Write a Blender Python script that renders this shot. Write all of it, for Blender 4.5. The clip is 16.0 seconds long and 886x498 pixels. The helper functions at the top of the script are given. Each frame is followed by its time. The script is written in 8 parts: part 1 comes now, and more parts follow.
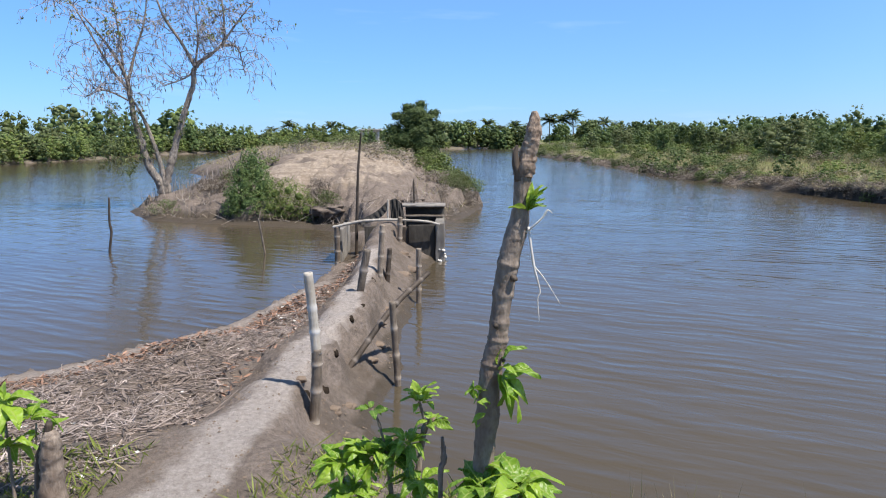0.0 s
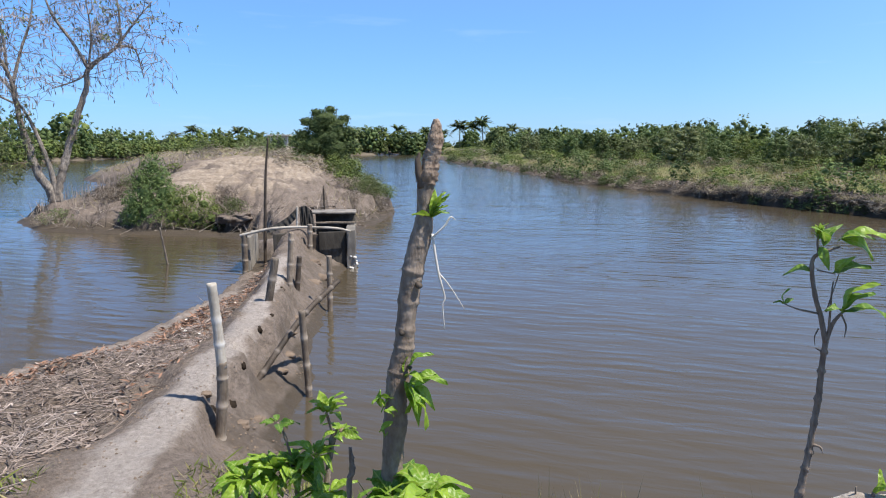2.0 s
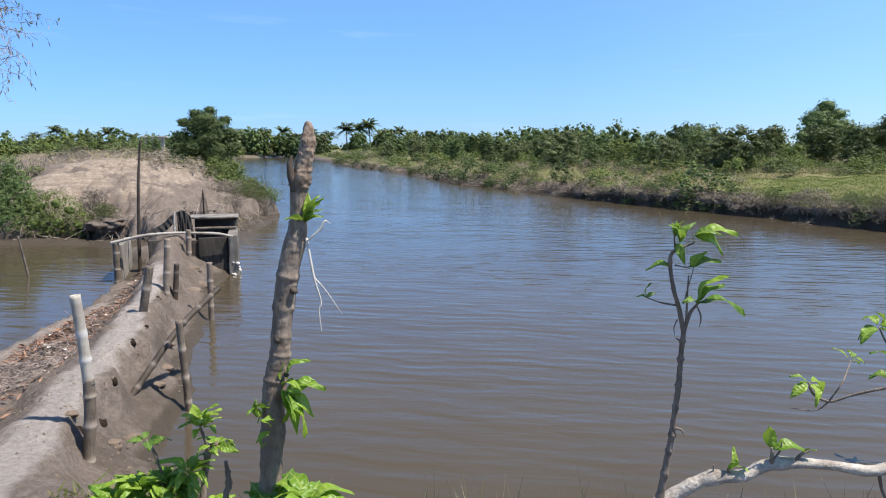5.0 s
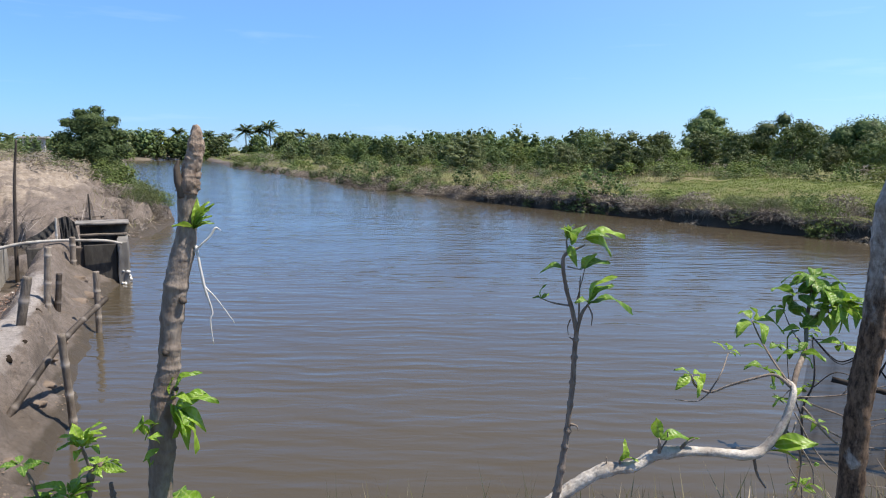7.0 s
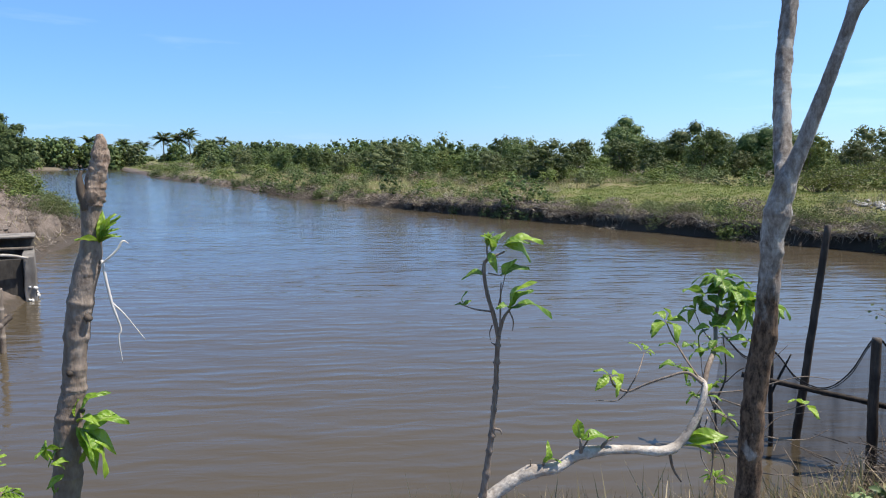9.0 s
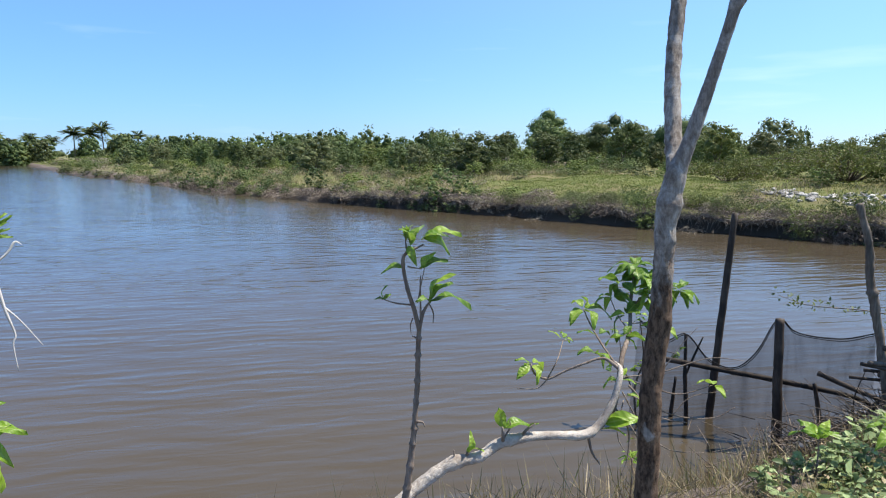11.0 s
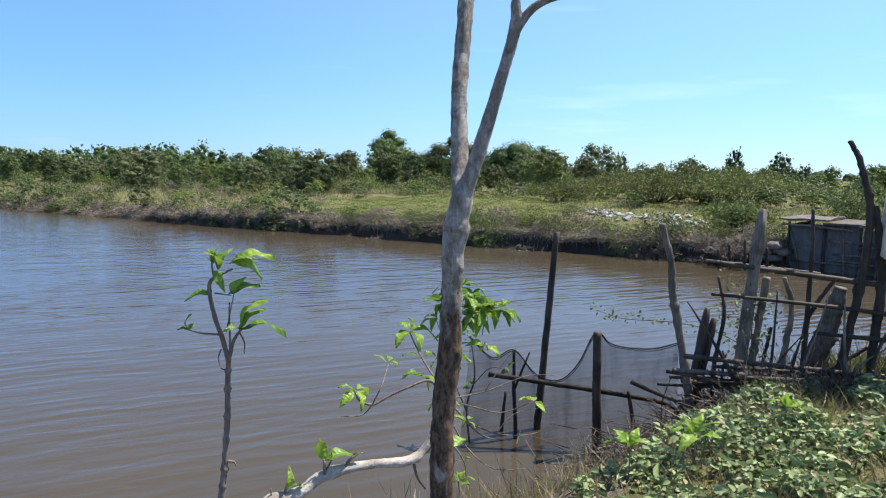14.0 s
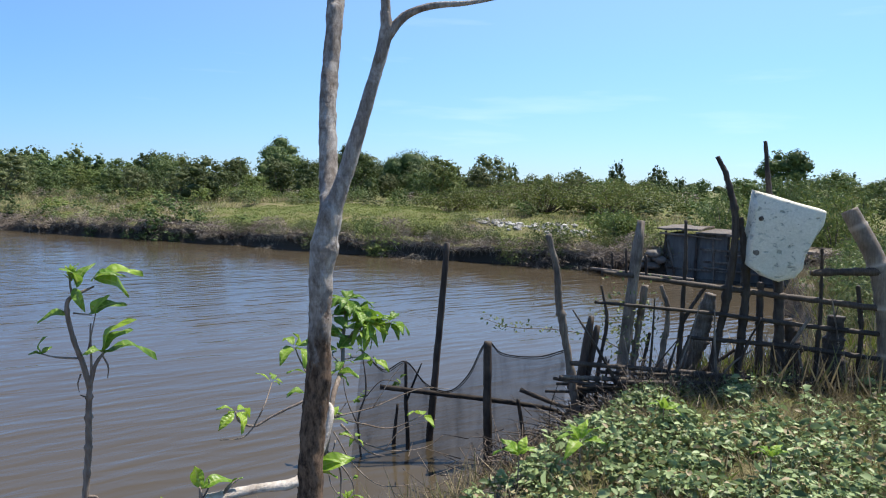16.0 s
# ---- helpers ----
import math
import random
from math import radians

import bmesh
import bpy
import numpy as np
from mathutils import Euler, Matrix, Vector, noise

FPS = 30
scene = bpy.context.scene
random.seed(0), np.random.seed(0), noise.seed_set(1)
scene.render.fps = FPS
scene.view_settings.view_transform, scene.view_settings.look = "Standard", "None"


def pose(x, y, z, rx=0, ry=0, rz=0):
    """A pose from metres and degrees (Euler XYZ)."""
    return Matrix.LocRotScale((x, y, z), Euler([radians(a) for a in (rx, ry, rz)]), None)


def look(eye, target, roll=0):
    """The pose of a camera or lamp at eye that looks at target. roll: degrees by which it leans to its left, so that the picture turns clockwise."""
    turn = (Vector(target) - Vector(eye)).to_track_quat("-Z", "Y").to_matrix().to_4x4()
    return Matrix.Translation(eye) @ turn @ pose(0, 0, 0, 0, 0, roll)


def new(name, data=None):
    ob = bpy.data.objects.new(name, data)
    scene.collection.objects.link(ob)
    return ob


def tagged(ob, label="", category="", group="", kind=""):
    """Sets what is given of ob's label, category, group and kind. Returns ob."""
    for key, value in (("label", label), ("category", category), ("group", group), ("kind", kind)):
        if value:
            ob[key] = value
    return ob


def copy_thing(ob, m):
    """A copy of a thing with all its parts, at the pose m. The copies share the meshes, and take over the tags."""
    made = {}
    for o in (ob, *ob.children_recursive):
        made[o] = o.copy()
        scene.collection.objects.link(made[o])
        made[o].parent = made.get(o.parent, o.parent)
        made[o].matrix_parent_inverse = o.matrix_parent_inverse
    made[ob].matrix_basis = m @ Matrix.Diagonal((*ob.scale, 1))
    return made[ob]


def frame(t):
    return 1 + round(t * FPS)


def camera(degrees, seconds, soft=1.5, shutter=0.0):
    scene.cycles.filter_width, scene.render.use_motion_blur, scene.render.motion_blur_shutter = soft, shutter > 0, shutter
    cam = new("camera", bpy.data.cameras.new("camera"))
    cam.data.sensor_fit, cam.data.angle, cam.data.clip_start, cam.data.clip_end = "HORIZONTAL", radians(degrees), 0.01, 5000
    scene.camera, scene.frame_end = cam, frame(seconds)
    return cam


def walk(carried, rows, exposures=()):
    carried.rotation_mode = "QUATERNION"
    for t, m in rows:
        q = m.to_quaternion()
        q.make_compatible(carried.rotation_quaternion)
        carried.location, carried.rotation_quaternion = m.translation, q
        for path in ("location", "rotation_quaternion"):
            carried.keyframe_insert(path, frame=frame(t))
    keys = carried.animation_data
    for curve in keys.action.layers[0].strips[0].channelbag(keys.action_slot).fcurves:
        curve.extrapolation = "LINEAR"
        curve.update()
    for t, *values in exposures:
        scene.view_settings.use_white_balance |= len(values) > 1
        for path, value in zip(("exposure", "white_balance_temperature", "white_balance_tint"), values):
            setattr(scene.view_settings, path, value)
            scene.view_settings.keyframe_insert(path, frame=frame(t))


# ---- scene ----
cam = camera(65.55, 16.0, soft=1.15)
# seconds, x, y, z, yaw, pitch, roll
PATH = [
    (0.0, 0.000, -0.000, 2.188, -0.00, -9.05, -0.11),
    (0.5, 0.006, 0.003, 2.188, -1.81, -8.97, -0.06),
    (1.0, 0.014, 0.004, 2.188, -3.65, -8.84, -0.09),
    (1.5, 0.021, 0.008, 2.189, -5.53, -8.74, -0.12),
    (2.0, 0.025, 0.002, 2.192, -7.31, -8.57, 0.01),
    (2.5, 0.032, 0.004, 2.193, -9.08, -8.31, -0.01),
    (3.0, 0.040, 0.007, 2.192, -10.80, -8.14, 0.13),
    (3.5, 0.046, 0.004, 2.192, -12.37, -8.23, 0.19),
    (6.0, 0.073, -0.013, 2.195, -20.04, -8.28, 0.00),
    (6.5, 0.078, -0.015, 2.196, -22.26, -8.23, 0.04),
    (7.0, 0.084, -0.016, 2.199, -24.54, -8.03, 0.48),
    (7.5, 0.087, -0.025, 2.199, -26.52, -7.73, 0.53),
    (8.0, 0.092, -0.027, 2.200, -28.12, -7.50, 0.33),
    (10.5, 0.130, -0.041, 2.203, -34.53, -7.72, 0.03),
    (11.0, 0.139, -0.047, 2.203, -36.53, -7.93, -0.17),
    (11.5, 0.149, -0.047, 2.202, -39.03, -8.09, 0.06),
    (12.0, 0.166, -0.050, 2.205, -41.28, -8.20, 0.42),
    (12.5, 0.194, -0.040, 2.205, -43.25, -8.24, 0.89),
    (13.0, 0.230, -0.037, 2.205, -44.97, -7.94, 0.64),
    (13.5, 0.254, -0.031, 2.206, -47.11, -7.09, 0.48),
    (14.0, 0.273, -0.040, 2.206, -49.60, -6.31, 0.83),
    (14.5, 0.287, -0.046, 2.208, -52.11, -5.89, 1.06),
    (15.0, 0.300, -0.044, 2.209, -54.42, -5.73, 1.30),
    (15.5, 0.319, -0.036, 2.213, -56.51, -5.66, 1.38),
    (16.0, 0.336, -0.035, 2.216, -58.35, -5.39, 1.40),
]
walk(cam, [(t, pose(x, y, z, 90 + p, 0, a) @ pose(0, 0, 0, 0, 0, r)) for t, x, y, z, a, p, r in PATH],
     exposures=[(0.0, 0.61), (8.0, 0.62), (10.5, 0.68), (12.0, 0.76), (13.3, 0.76), (14.3, 0.66), (15.5, 0.62), (16.0, 0.62)])

# ---- light ----
SUN_TO = Vector((0.38, -0.20, 0.84)).normalized()
world = bpy.data.worlds.new("world")
scene.world = world
world.use_nodes = True
wn = world.node_tree
sky = wn.nodes.new("ShaderNodeTexSky")
sky.sky_type = "NISHITA"
sky.sun_disc = False
sky.sun_elevation = math.asin(SUN_TO.z)
sky.sun_rotation = math.atan2(SUN_TO.x, SUN_TO.y)
sky.altitude = 0
sky.air_density = 1.0
sky.dust_density = 0.0
sky.ozone_density = 3.0
# clear tropical sky: the lower air a little bluer than the model gives
geo = wn.nodes.new("ShaderNodeTexCoord")
sep = wn.nodes.new("ShaderNodeSeparateXYZ")
wn.links.new(geo.outputs["Generated"], sep.inputs[0])
air = wn.nodes.new("ShaderNodeValToRGB")
for i, (p, c) in enumerate(((0.0, (0.305, 0.482, 0.885)), (0.17, (0.505, 0.705, 0.975)), (0.35, (0.80, 0.92, 1.03)), (0.60, (0.90, 0.86, 0.82)))):
    e = air.color_ramp.elements[i] if i < 2 else air.color_ramp.elements.new(p)
    e.position, e.color = p, (*c, 1)
wn.links.new(sep.outputs[2], air.inputs[0])
tint = wn.nodes.new("ShaderNodeMix")
tint.data_type, tint.blend_type = "RGBA", "MULTIPLY"
tint.inputs[0].default_value = 1.0
# a little more glare on the sun's side
side = wn.nodes.new("ShaderNodeVectorMath")
side.operation = "DOT_PRODUCT"
side.inputs[1].default_value = (0.966, 0.26, 0.0)
wn.links.new(geo.outputs["Generated"], side.inputs[0])
glare = wn.nodes.new("ShaderNodeValToRGB")
glare.color_ramp.elements[0].position, glare.color_ramp.elements[0].color = 0.0, (0.90, 0.955, 1.02, 1)
glare.color_ramp.elements[1].position, glare.color_ramp.elements[1].color = 1.0, (1.32, 1.18, 1.06, 1)
between = glare.color_ramp.elements.new(0.66)
between.color = (1, 1, 1, 1)
wn.links.new(side.outputs["Value"], glare.inputs[0])
lit = wn.nodes.new("ShaderNodeMix")
lit.data_type, lit.blend_type = "RGBA", "MULTIPLY"
lit.inputs[0].default_value = 1.0
wn.links.new(sky.outputs[0], lit.inputs[6])
wn.links.new(glare.outputs[0], lit.inputs[7])
wn.links.new(lit.outputs[2], tint.inputs[6])
wn.links.new(air.outputs[0], tint.inputs[7])
# faint wisps of cloud low in the sky
wisp_map = wn.nodes.new("ShaderNodeMapping")
wisp_map.inputs["Scale"].default_value = (3.0, 3.0, 26.0)
wn.links.new(geo.outputs["Generated"], wisp_map.inputs[0])
wisp = wn.nodes.new("ShaderNodeTexNoise")
wisp.inputs["Scale"].default_value = 1.3
wisp.inputs["Detail"].default_value = 7
wn.links.new(wisp_map.outputs[0], wisp.inputs["Vector"])
wisp_fac = wn.nodes.new("ShaderNodeMapRange")
for k, v in (("From Min", 0.60), ("From Max", 0.85), ("To Max", 0.16)):
    wisp_fac.inputs[k].default_value = v
wn.links.new(wisp.outputs[0], wisp_fac.inputs[0])
cloud = wn.nodes.new("ShaderNodeMix")
cloud.data_type = "RGBA"
cloud.inputs[7].default_value = (7.5, 7.9, 8.3, 1)
wn.links.new(wisp_fac.outputs[0], cloud.inputs[0])
wn.links.new(tint.outputs[2], cloud.inputs[6])
wn.links.new(cloud.outputs[2], wn.nodes["Background"].inputs[0])
wn.nodes["Background"].inputs[1].default_value = 0.1245
sun = new("sun", bpy.data.lights.new("sun", "SUN"))
sun.data.energy = 5.0
sun.data.angle = radians(0.53)
sun.data.color = (1.0, 0.93, 0.83)
sun.matrix_world = look(SUN_TO * 50, (0, 0, 0))

# ---- helpers for materials ----


class Nodes:
    """A small wrapper round a material's node tree."""

    def __init__(self, name, rough=0.8, spec=0.3):
        self.m = bpy.data.materials.new(name)
        self.m.use_nodes = True
        self.t = self.m.node_tree
        self.b = self.t.nodes["Principled BSDF"]
        self.b.inputs["Roughness"].default_value = rough
        self.b.inputs["Specular IOR Level"].default_value = spec

    def n(self, kind, **inputs):
        nd = self.t.nodes.new(kind)
        for k, v in inputs.items():
            self.put(nd.inputs[k.replace("_", " ")], v)
        return nd

    def put(self, socket, v):
        if isinstance(v, bpy.types.NodeSocket):
            self.t.links.new(v, socket)
        else:
            socket.default_value = v

    def coords(self, scale=(1, 1, 1), kind="Object"):
        c = self.n("ShaderNodeTexCoord")
        mp = self.n("ShaderNodeMapping", Vector=c.outputs[kind], Scale=scale)
        return mp.outputs[0]

    def noise(self, vec, scale, detail=5, rough=0.6, dist=0.0):
        return self.n("ShaderNodeTexNoise", Vector=vec, Scale=scale, Detail=detail, Roughness=rough, Distortion=dist).outputs[0]

    def ramp(self, fac, stops):
        nd = self.n("ShaderNodeValToRGB", Fac=fac)
        el = nd.color_ramp.elements
        while len(el) < len(stops):
            el.new(0.5)
        for e, (p, c) in zip(el, stops):
            e.position = p
            e.color = (*c, 1) if len(c) == 3 else c
        return nd.outputs[0]

    def mix(self, fac, a, b, blend="MIX"):
        nd = self.t.nodes.new("ShaderNodeMix")
        nd.data_type, nd.blend_type = "RGBA", blend
        self.put(nd.inputs[0], fac)
        for s, v in ((nd.inputs[6], a), (nd.inputs[7], b)):
            self.put(s, (*v, 1) if isinstance(v, tuple) and len(v) == 3 else v)
        return nd.outputs[2]

    def math(self, op, a, b=0.0, clamp=False):
        nd = self.t.nodes.new("ShaderNodeMath")
        nd.operation, nd.use_clamp = op, clamp
        self.put(nd.inputs[0], a)
        self.put(nd.inputs[1], b)
        return nd.outputs[0]

    def attr(self, name):
        nd = self.t.nodes.new("ShaderNodeAttribute")
        nd.attribute_name = name
        return nd.outputs["Fac"]

    def bump(self, height, strength=0.4, distance=0.02):
        nd = self.n("ShaderNodeBump", Height=height, Strength=strength, Distance=distance)
        self.t.links.new(nd.outputs[0], self.b.inputs["Normal"])
        return nd

    def color(self, c):
        self.put(self.b.inputs["Base Color"], (*c, 1) if isinstance(c, tuple) and len(c) == 3 else c)
        return self


def surface(name, c1, c2, scale=8.0, rough=0.85, bump=0.5, dist=0.01, stretch=(1, 1, 1), c3=None, big=0.6, random_by=None, spec=0.25):
    """Two-scale mottled surface: fine grain between c1 and c2, large stains towards c3."""
    k = Nodes(name, rough, spec)
    v = k.coords(stretch)
    fine = k.noise(v, scale, 8, 0.65)
    col = k.ramp(fine, [(0.3, c1), (0.7, c2)])
    large = k.noise(v, scale * 0.13, 3, 0.5)
    col = k.mix(k.math("MULTIPLY", k.ramp(large, [(0.42, (0, 0, 0)), (0.68, (1, 1, 1))]), big), col, c3 or tuple(x * 0.6 for x in c1))
    if random_by:
        nd = k.n("ShaderNodeObjectInfo" if random_by == "object" else "ShaderNodeNewGeometry")
        rnd = nd.outputs["Random" if random_by == "object" else "Random Per Island"]
        hsv = k.n("ShaderNodeHueSaturation", Color=col, Value=k.n("ShaderNodeMapRange", Value=rnd, To_Min=0.45, To_Max=1.55).outputs[0])
        col = hsv.outputs[0]
    k.color(col)
    k.bump(fine, bump, dist)
    return k.m


def foliage(name, dark, light, yellow=None, share=0.06, translucent=0.25, rough=0.5, by_object=0.25):
    """Leaf stuff: colour varies leaf by leaf and tree by tree."""
    k = Nodes(name, rough, 0.22)
    g = k.n("ShaderNodeNewGeometry")
    r = g.outputs["Random Per Island"]
    stops = [(0.0, dark), (0.75, light)]
    if yellow:
        stops += [(1.0 - share, light), (1.0 - share * 0.6, yellow)]
    mott = k.n("ShaderNodeMapRange", Value=k.noise(k.coords(), 7, 5, 0.7), From_Min=0.36, From_Max=0.64, To_Min=0.0, To_Max=0.7).outputs[0]
    mass = k.n("ShaderNodeMix", Factor=k.attr("core"), A=r, B=mott).outputs[0]
    col = k.ramp(mass, stops)
    oi = k.n("ShaderNodeObjectInfo")
    val = k.n("ShaderNodeMapRange", Value=oi.outputs["Random"], To_Min=1.0 - by_object, To_Max=1.0 + by_object).outputs[0]
    val = k.math("ADD", val, k.attr("tone"))
    hue = k.n("ShaderNodeMapRange", Value=oi.outputs["Random"], To_Min=0.485, To_Max=0.51).outputs[0]
    hsv = k.n("ShaderNodeHueSaturation", Color=col, Value=val, Hue=hue).outputs[0]
    k.color(hsv)
    tr = k.n("ShaderNodeBsdfTranslucent", Color=hsv)
    mx = k.n("ShaderNodeMixShader", Fac=translucent)
    out = k.t.nodes["Material Output"]
    k.t.links.new(k.b.outputs[0], mx.inputs[1])
    k.t.links.new(tr.outputs[0], mx.inputs[2])
    k.t.links.new(mx.outputs[0], out.inputs[0])
    return k.m


def bamboo_like(name, c1, c2, c3, ring=0.0):
    k = Nodes(name, 0.65, 0.3)
    v = k.coords((9, 9, 1.2))
    f = k.noise(v, 9, 6, 0.7)
    col = k.ramp(f, [(0.3, c1), (0.65, c2)])
    big = k.noise(k.coords((1, 1, 1)), 5, 4, 0.6)
    col = k.mix(k.ramp(big, [(0.45, (0, 0, 0)), (0.65, (0.8, 0.8, 0.8))]), col, c3)
    oi = k.n("ShaderNodeObjectInfo")
    col = k.n("ShaderNodeHueSaturation", Color=col, Value=k.n("ShaderNodeMapRange", Value=oi.outputs["Random"], To_Min=0.75, To_Max=1.2).outputs[0]).outputs[0]
    col = k.mix(k.math("MULTIPLY", k.attr("joint"), 0.75), col, tuple(min(0.62, 1.5 * x + 0.08) for x in c2))
    k.color(col)
    k.bump(f, 0.5, 0.004)
    return k.m


# ---- materials ----
M = {}


def ground_material():
    k = Nodes("ground", 0.95, 0.15)
    v = k.coords()
    fine = k.noise(v, 26, 9, 0.8)
    mid = k.noise(v, 3.2, 6, 0.6)
    big = k.noise(v, 0.45, 4, 0.55)
    mud = k.ramp(fine, [(0.36, (0.108, 0.088, 0.075)), (0.64, (0.235, 0.194, 0.168))])
    mud = k.mix(k.ramp(mid, [(0.42, (0, 0, 0)), (0.66, (0.55, 0.55, 0.55))]), mud, (0.088, 0.069, 0.055))
    sand = k.ramp(k.noise(v, 14, 8, 0.7), [(0.34, (0.21, 0.172, 0.139)), (0.66, (0.40, 0.338, 0.277))])
    streak = k.noise(k.coords((0.35, 1.6, 5)), 1.6, 7, 0.68, 0.6)
    sand = k.mix(k.ramp(streak, [(0.45, (0, 0, 0)), (0.60, (0.75, 0.75, 0.75))]), sand, (0.165, 0.132, 0.105))
    sand = k.mix(k.ramp(mid, [(0.4, (0, 0, 0)), (0.7, (0.5, 0.5, 0.5))]), sand, (0.18, 0.14, 0.105))
    path = k.ramp(fine, [(0.34, (0.205, 0.178, 0.161)), (0.66, (0.385, 0.348, 0.322))])
    green = k.ramp(k.noise(v, 5, 6, 0.7), [(0.3, (0.075, 0.092, 0.028)), (0.55, (0.138, 0.150, 0.055)), (0.8, (0.20, 0.18, 0.09))])
    green = k.mix(k.ramp(big, [(0.46, (0, 0, 0)), (0.64, (0.75, 0.75, 0.75))]), green, (0.19, 0.155, 0.09))
    wob = k.math("MULTIPLY", k.math("SUBTRACT", mid, 0.5), 1.1)

    def mask(a):
        return k.ramp(k.math("ADD", k.attr(a), wob), [(0.38, (0, 0, 0)), (0.62, (1, 1, 1))])
    col = k.mix(mask("grass"), mud, green)
    col = k.mix(mask("sand"), col, sand)
    soft = k.ramp(k.math("ADD", k.attr("path"), k.math("MULTIPLY", k.math("SUBTRACT", k.noise(v, 5, 6, 0.65), 0.5), 0.9)), [(0.25, (0, 0, 0)), (0.70, (0.95, 0.95, 0.95))])
    col = k.mix(soft, col, path)
    # dark tone for damp mud and for the shade painted on the right bank
    col = k.mix(k.ramp(k.math("ADD", k.attr("wet_and_shade"), k.math("MULTIPLY", wob, 0.4)), [(0.3, (0, 0, 0)), (0.7, (1, 1, 1))]), col, (0.070, 0.056, 0.042))
    k.color(col)
    k.put(k.b.inputs["Roughness"], k.n("ShaderNodeMapRange", Value=k.attr("wet_and_shade"), To_Min=0.95, To_Max=0.55).outputs[0])
    h = k.math("ADD", k.math("MULTIPLY", fine, 0.9), k.math("ADD", k.noise(v, 7, 8, 0.7), k.math("MULTIPLY", k.noise(v, 80, 5, 0.7), 0.22)))
    k.bump(h, 0.9, 0.022)
    return k.m


def water_material():
    k = Nodes("water", 0.09, 0.47)
    k.b.inputs["IOR"].default_value = 1.33
    v = k.coords()
    col = k.ramp(k.noise(v, 0.12, 4, 0.6), [(0.3, (0.060, 0.048, 0.032)), (0.7, (0.078, 0.063, 0.042))])
    k.color(col)
    turned = k.n("ShaderNodeMapping", Vector=k.n("ShaderNodeTexCoord").outputs["Object"], Rotation=(0, 0, radians(25))).outputs[0]
    # long-crested wind ripples, broken up by shorter chop
    long = k.n("ShaderNodeMapping", Vector=turned, Scale=(0.30, 1.0, 1)).outputs[0]
    crest = k.noise(long, 2.9, 1.5, 0.4, 0.5)
    crest = k.math("POWER", crest, 1.6)
    short = k.n("ShaderNodeMapping", Vector=turned, Scale=(0.42, 1.5, 1)).outputs[0]
    chop = k.noise(short, 4.2, 2.0, 0.5, 0.8)
    fine = k.noise(short, 11.0, 3, 0.6, 0.3)
    swell = k.noise(long, 0.7, 2, 0.5)
    h = k.math("ADD", k.math("ADD", k.math("MULTIPLY", crest, 0.85), k.math("MULTIPLY", chop, 0.34)), k.math("ADD", k.math("MULTIPLY", fine, 0.07), k.math("MULTIPLY", swell, 0.6)))
    band = k.n("ShaderNodeTexWave", Vector=turned, Scale=1.35, Distortion=5.0, Detail=2.0)
    band.bands_direction = "Y"
    band.inputs["Detail Scale"].default_value = 0.9
    train = k.ramp(k.noise(long, 0.55, 2, 0.5), [(0.36, (0.15, 0.15, 0.15)), (0.62, (1, 1, 1))])
    h = k.math("ADD", h, k.math("MULTIPLY", k.math("MULTIPLY", k.math("POWER", band.outputs["Fac"], 1.5), train), 0.145))
    gust = k.ramp(k.noise(v, 0.09, 3, 0.6), [(0.32, (0.6, 0.6, 0.6)), (0.62, (1, 1, 1))])
    b = k.bump(h, 0.5, 0.11)
    k.put(b.inputs["Strength"], k.math("MULTIPLY", gust, 0.24))
    return k.m


M["ground"] = ground_material()
M["water"] = water_material()
M["bamboo_grey"] = bamboo_like("weathered bamboo", (0.13, 0.10, 0.075), (0.29, 0.24, 0.19), (0.09, 0.07, 0.055))
M["bamboo_old"] = bamboo_like("old grey bamboo", (0.085, 0.068, 0.053), (0.235, 0.195, 0.158), (0.055, 0.043, 0.034))
M["bamboo_pale"] = bamboo_like("bleached bamboo", (0.40, 0.36, 0.31), (0.56, 0.52, 0.46), (0.26, 0.22, 0.18))
M["wood_dark"] = bamboo_like("dark weathered wood", (0.032, 0.024, 0.018), (0.092, 0.071, 0.055), (0.022, 0.017, 0.013))
M["wood_grey"] = bamboo_like("grey weathered wood", (0.080, 0.063, 0.049), (0.27, 0.226, 0.182), (0.045, 0.034, 0.025))
M["board_pale"] = bamboo_like("sun-bleached boards", (0.17, 0.147, 0.124), (0.40, 0.362, 0.315), (0.095, 0.08, 0.066))
M["bark_stump"] = surface("stump bark", (0.120, 0.092, 0.073), (0.345, 0.285, 0.235), 60, 0.85, 1.0, 0.006, (1, 1, 0.4), (0.12, 0.08, 0.055), 0.75)
M["bark_cut"] = surface("peeled wood", (0.13, 0.085, 0.062), (0.50, 0.395, 0.305), 60, 0.8, 1.0, 0.009, (1, 1, 0.5), (0.085, 0.055, 0.042), 0.85)


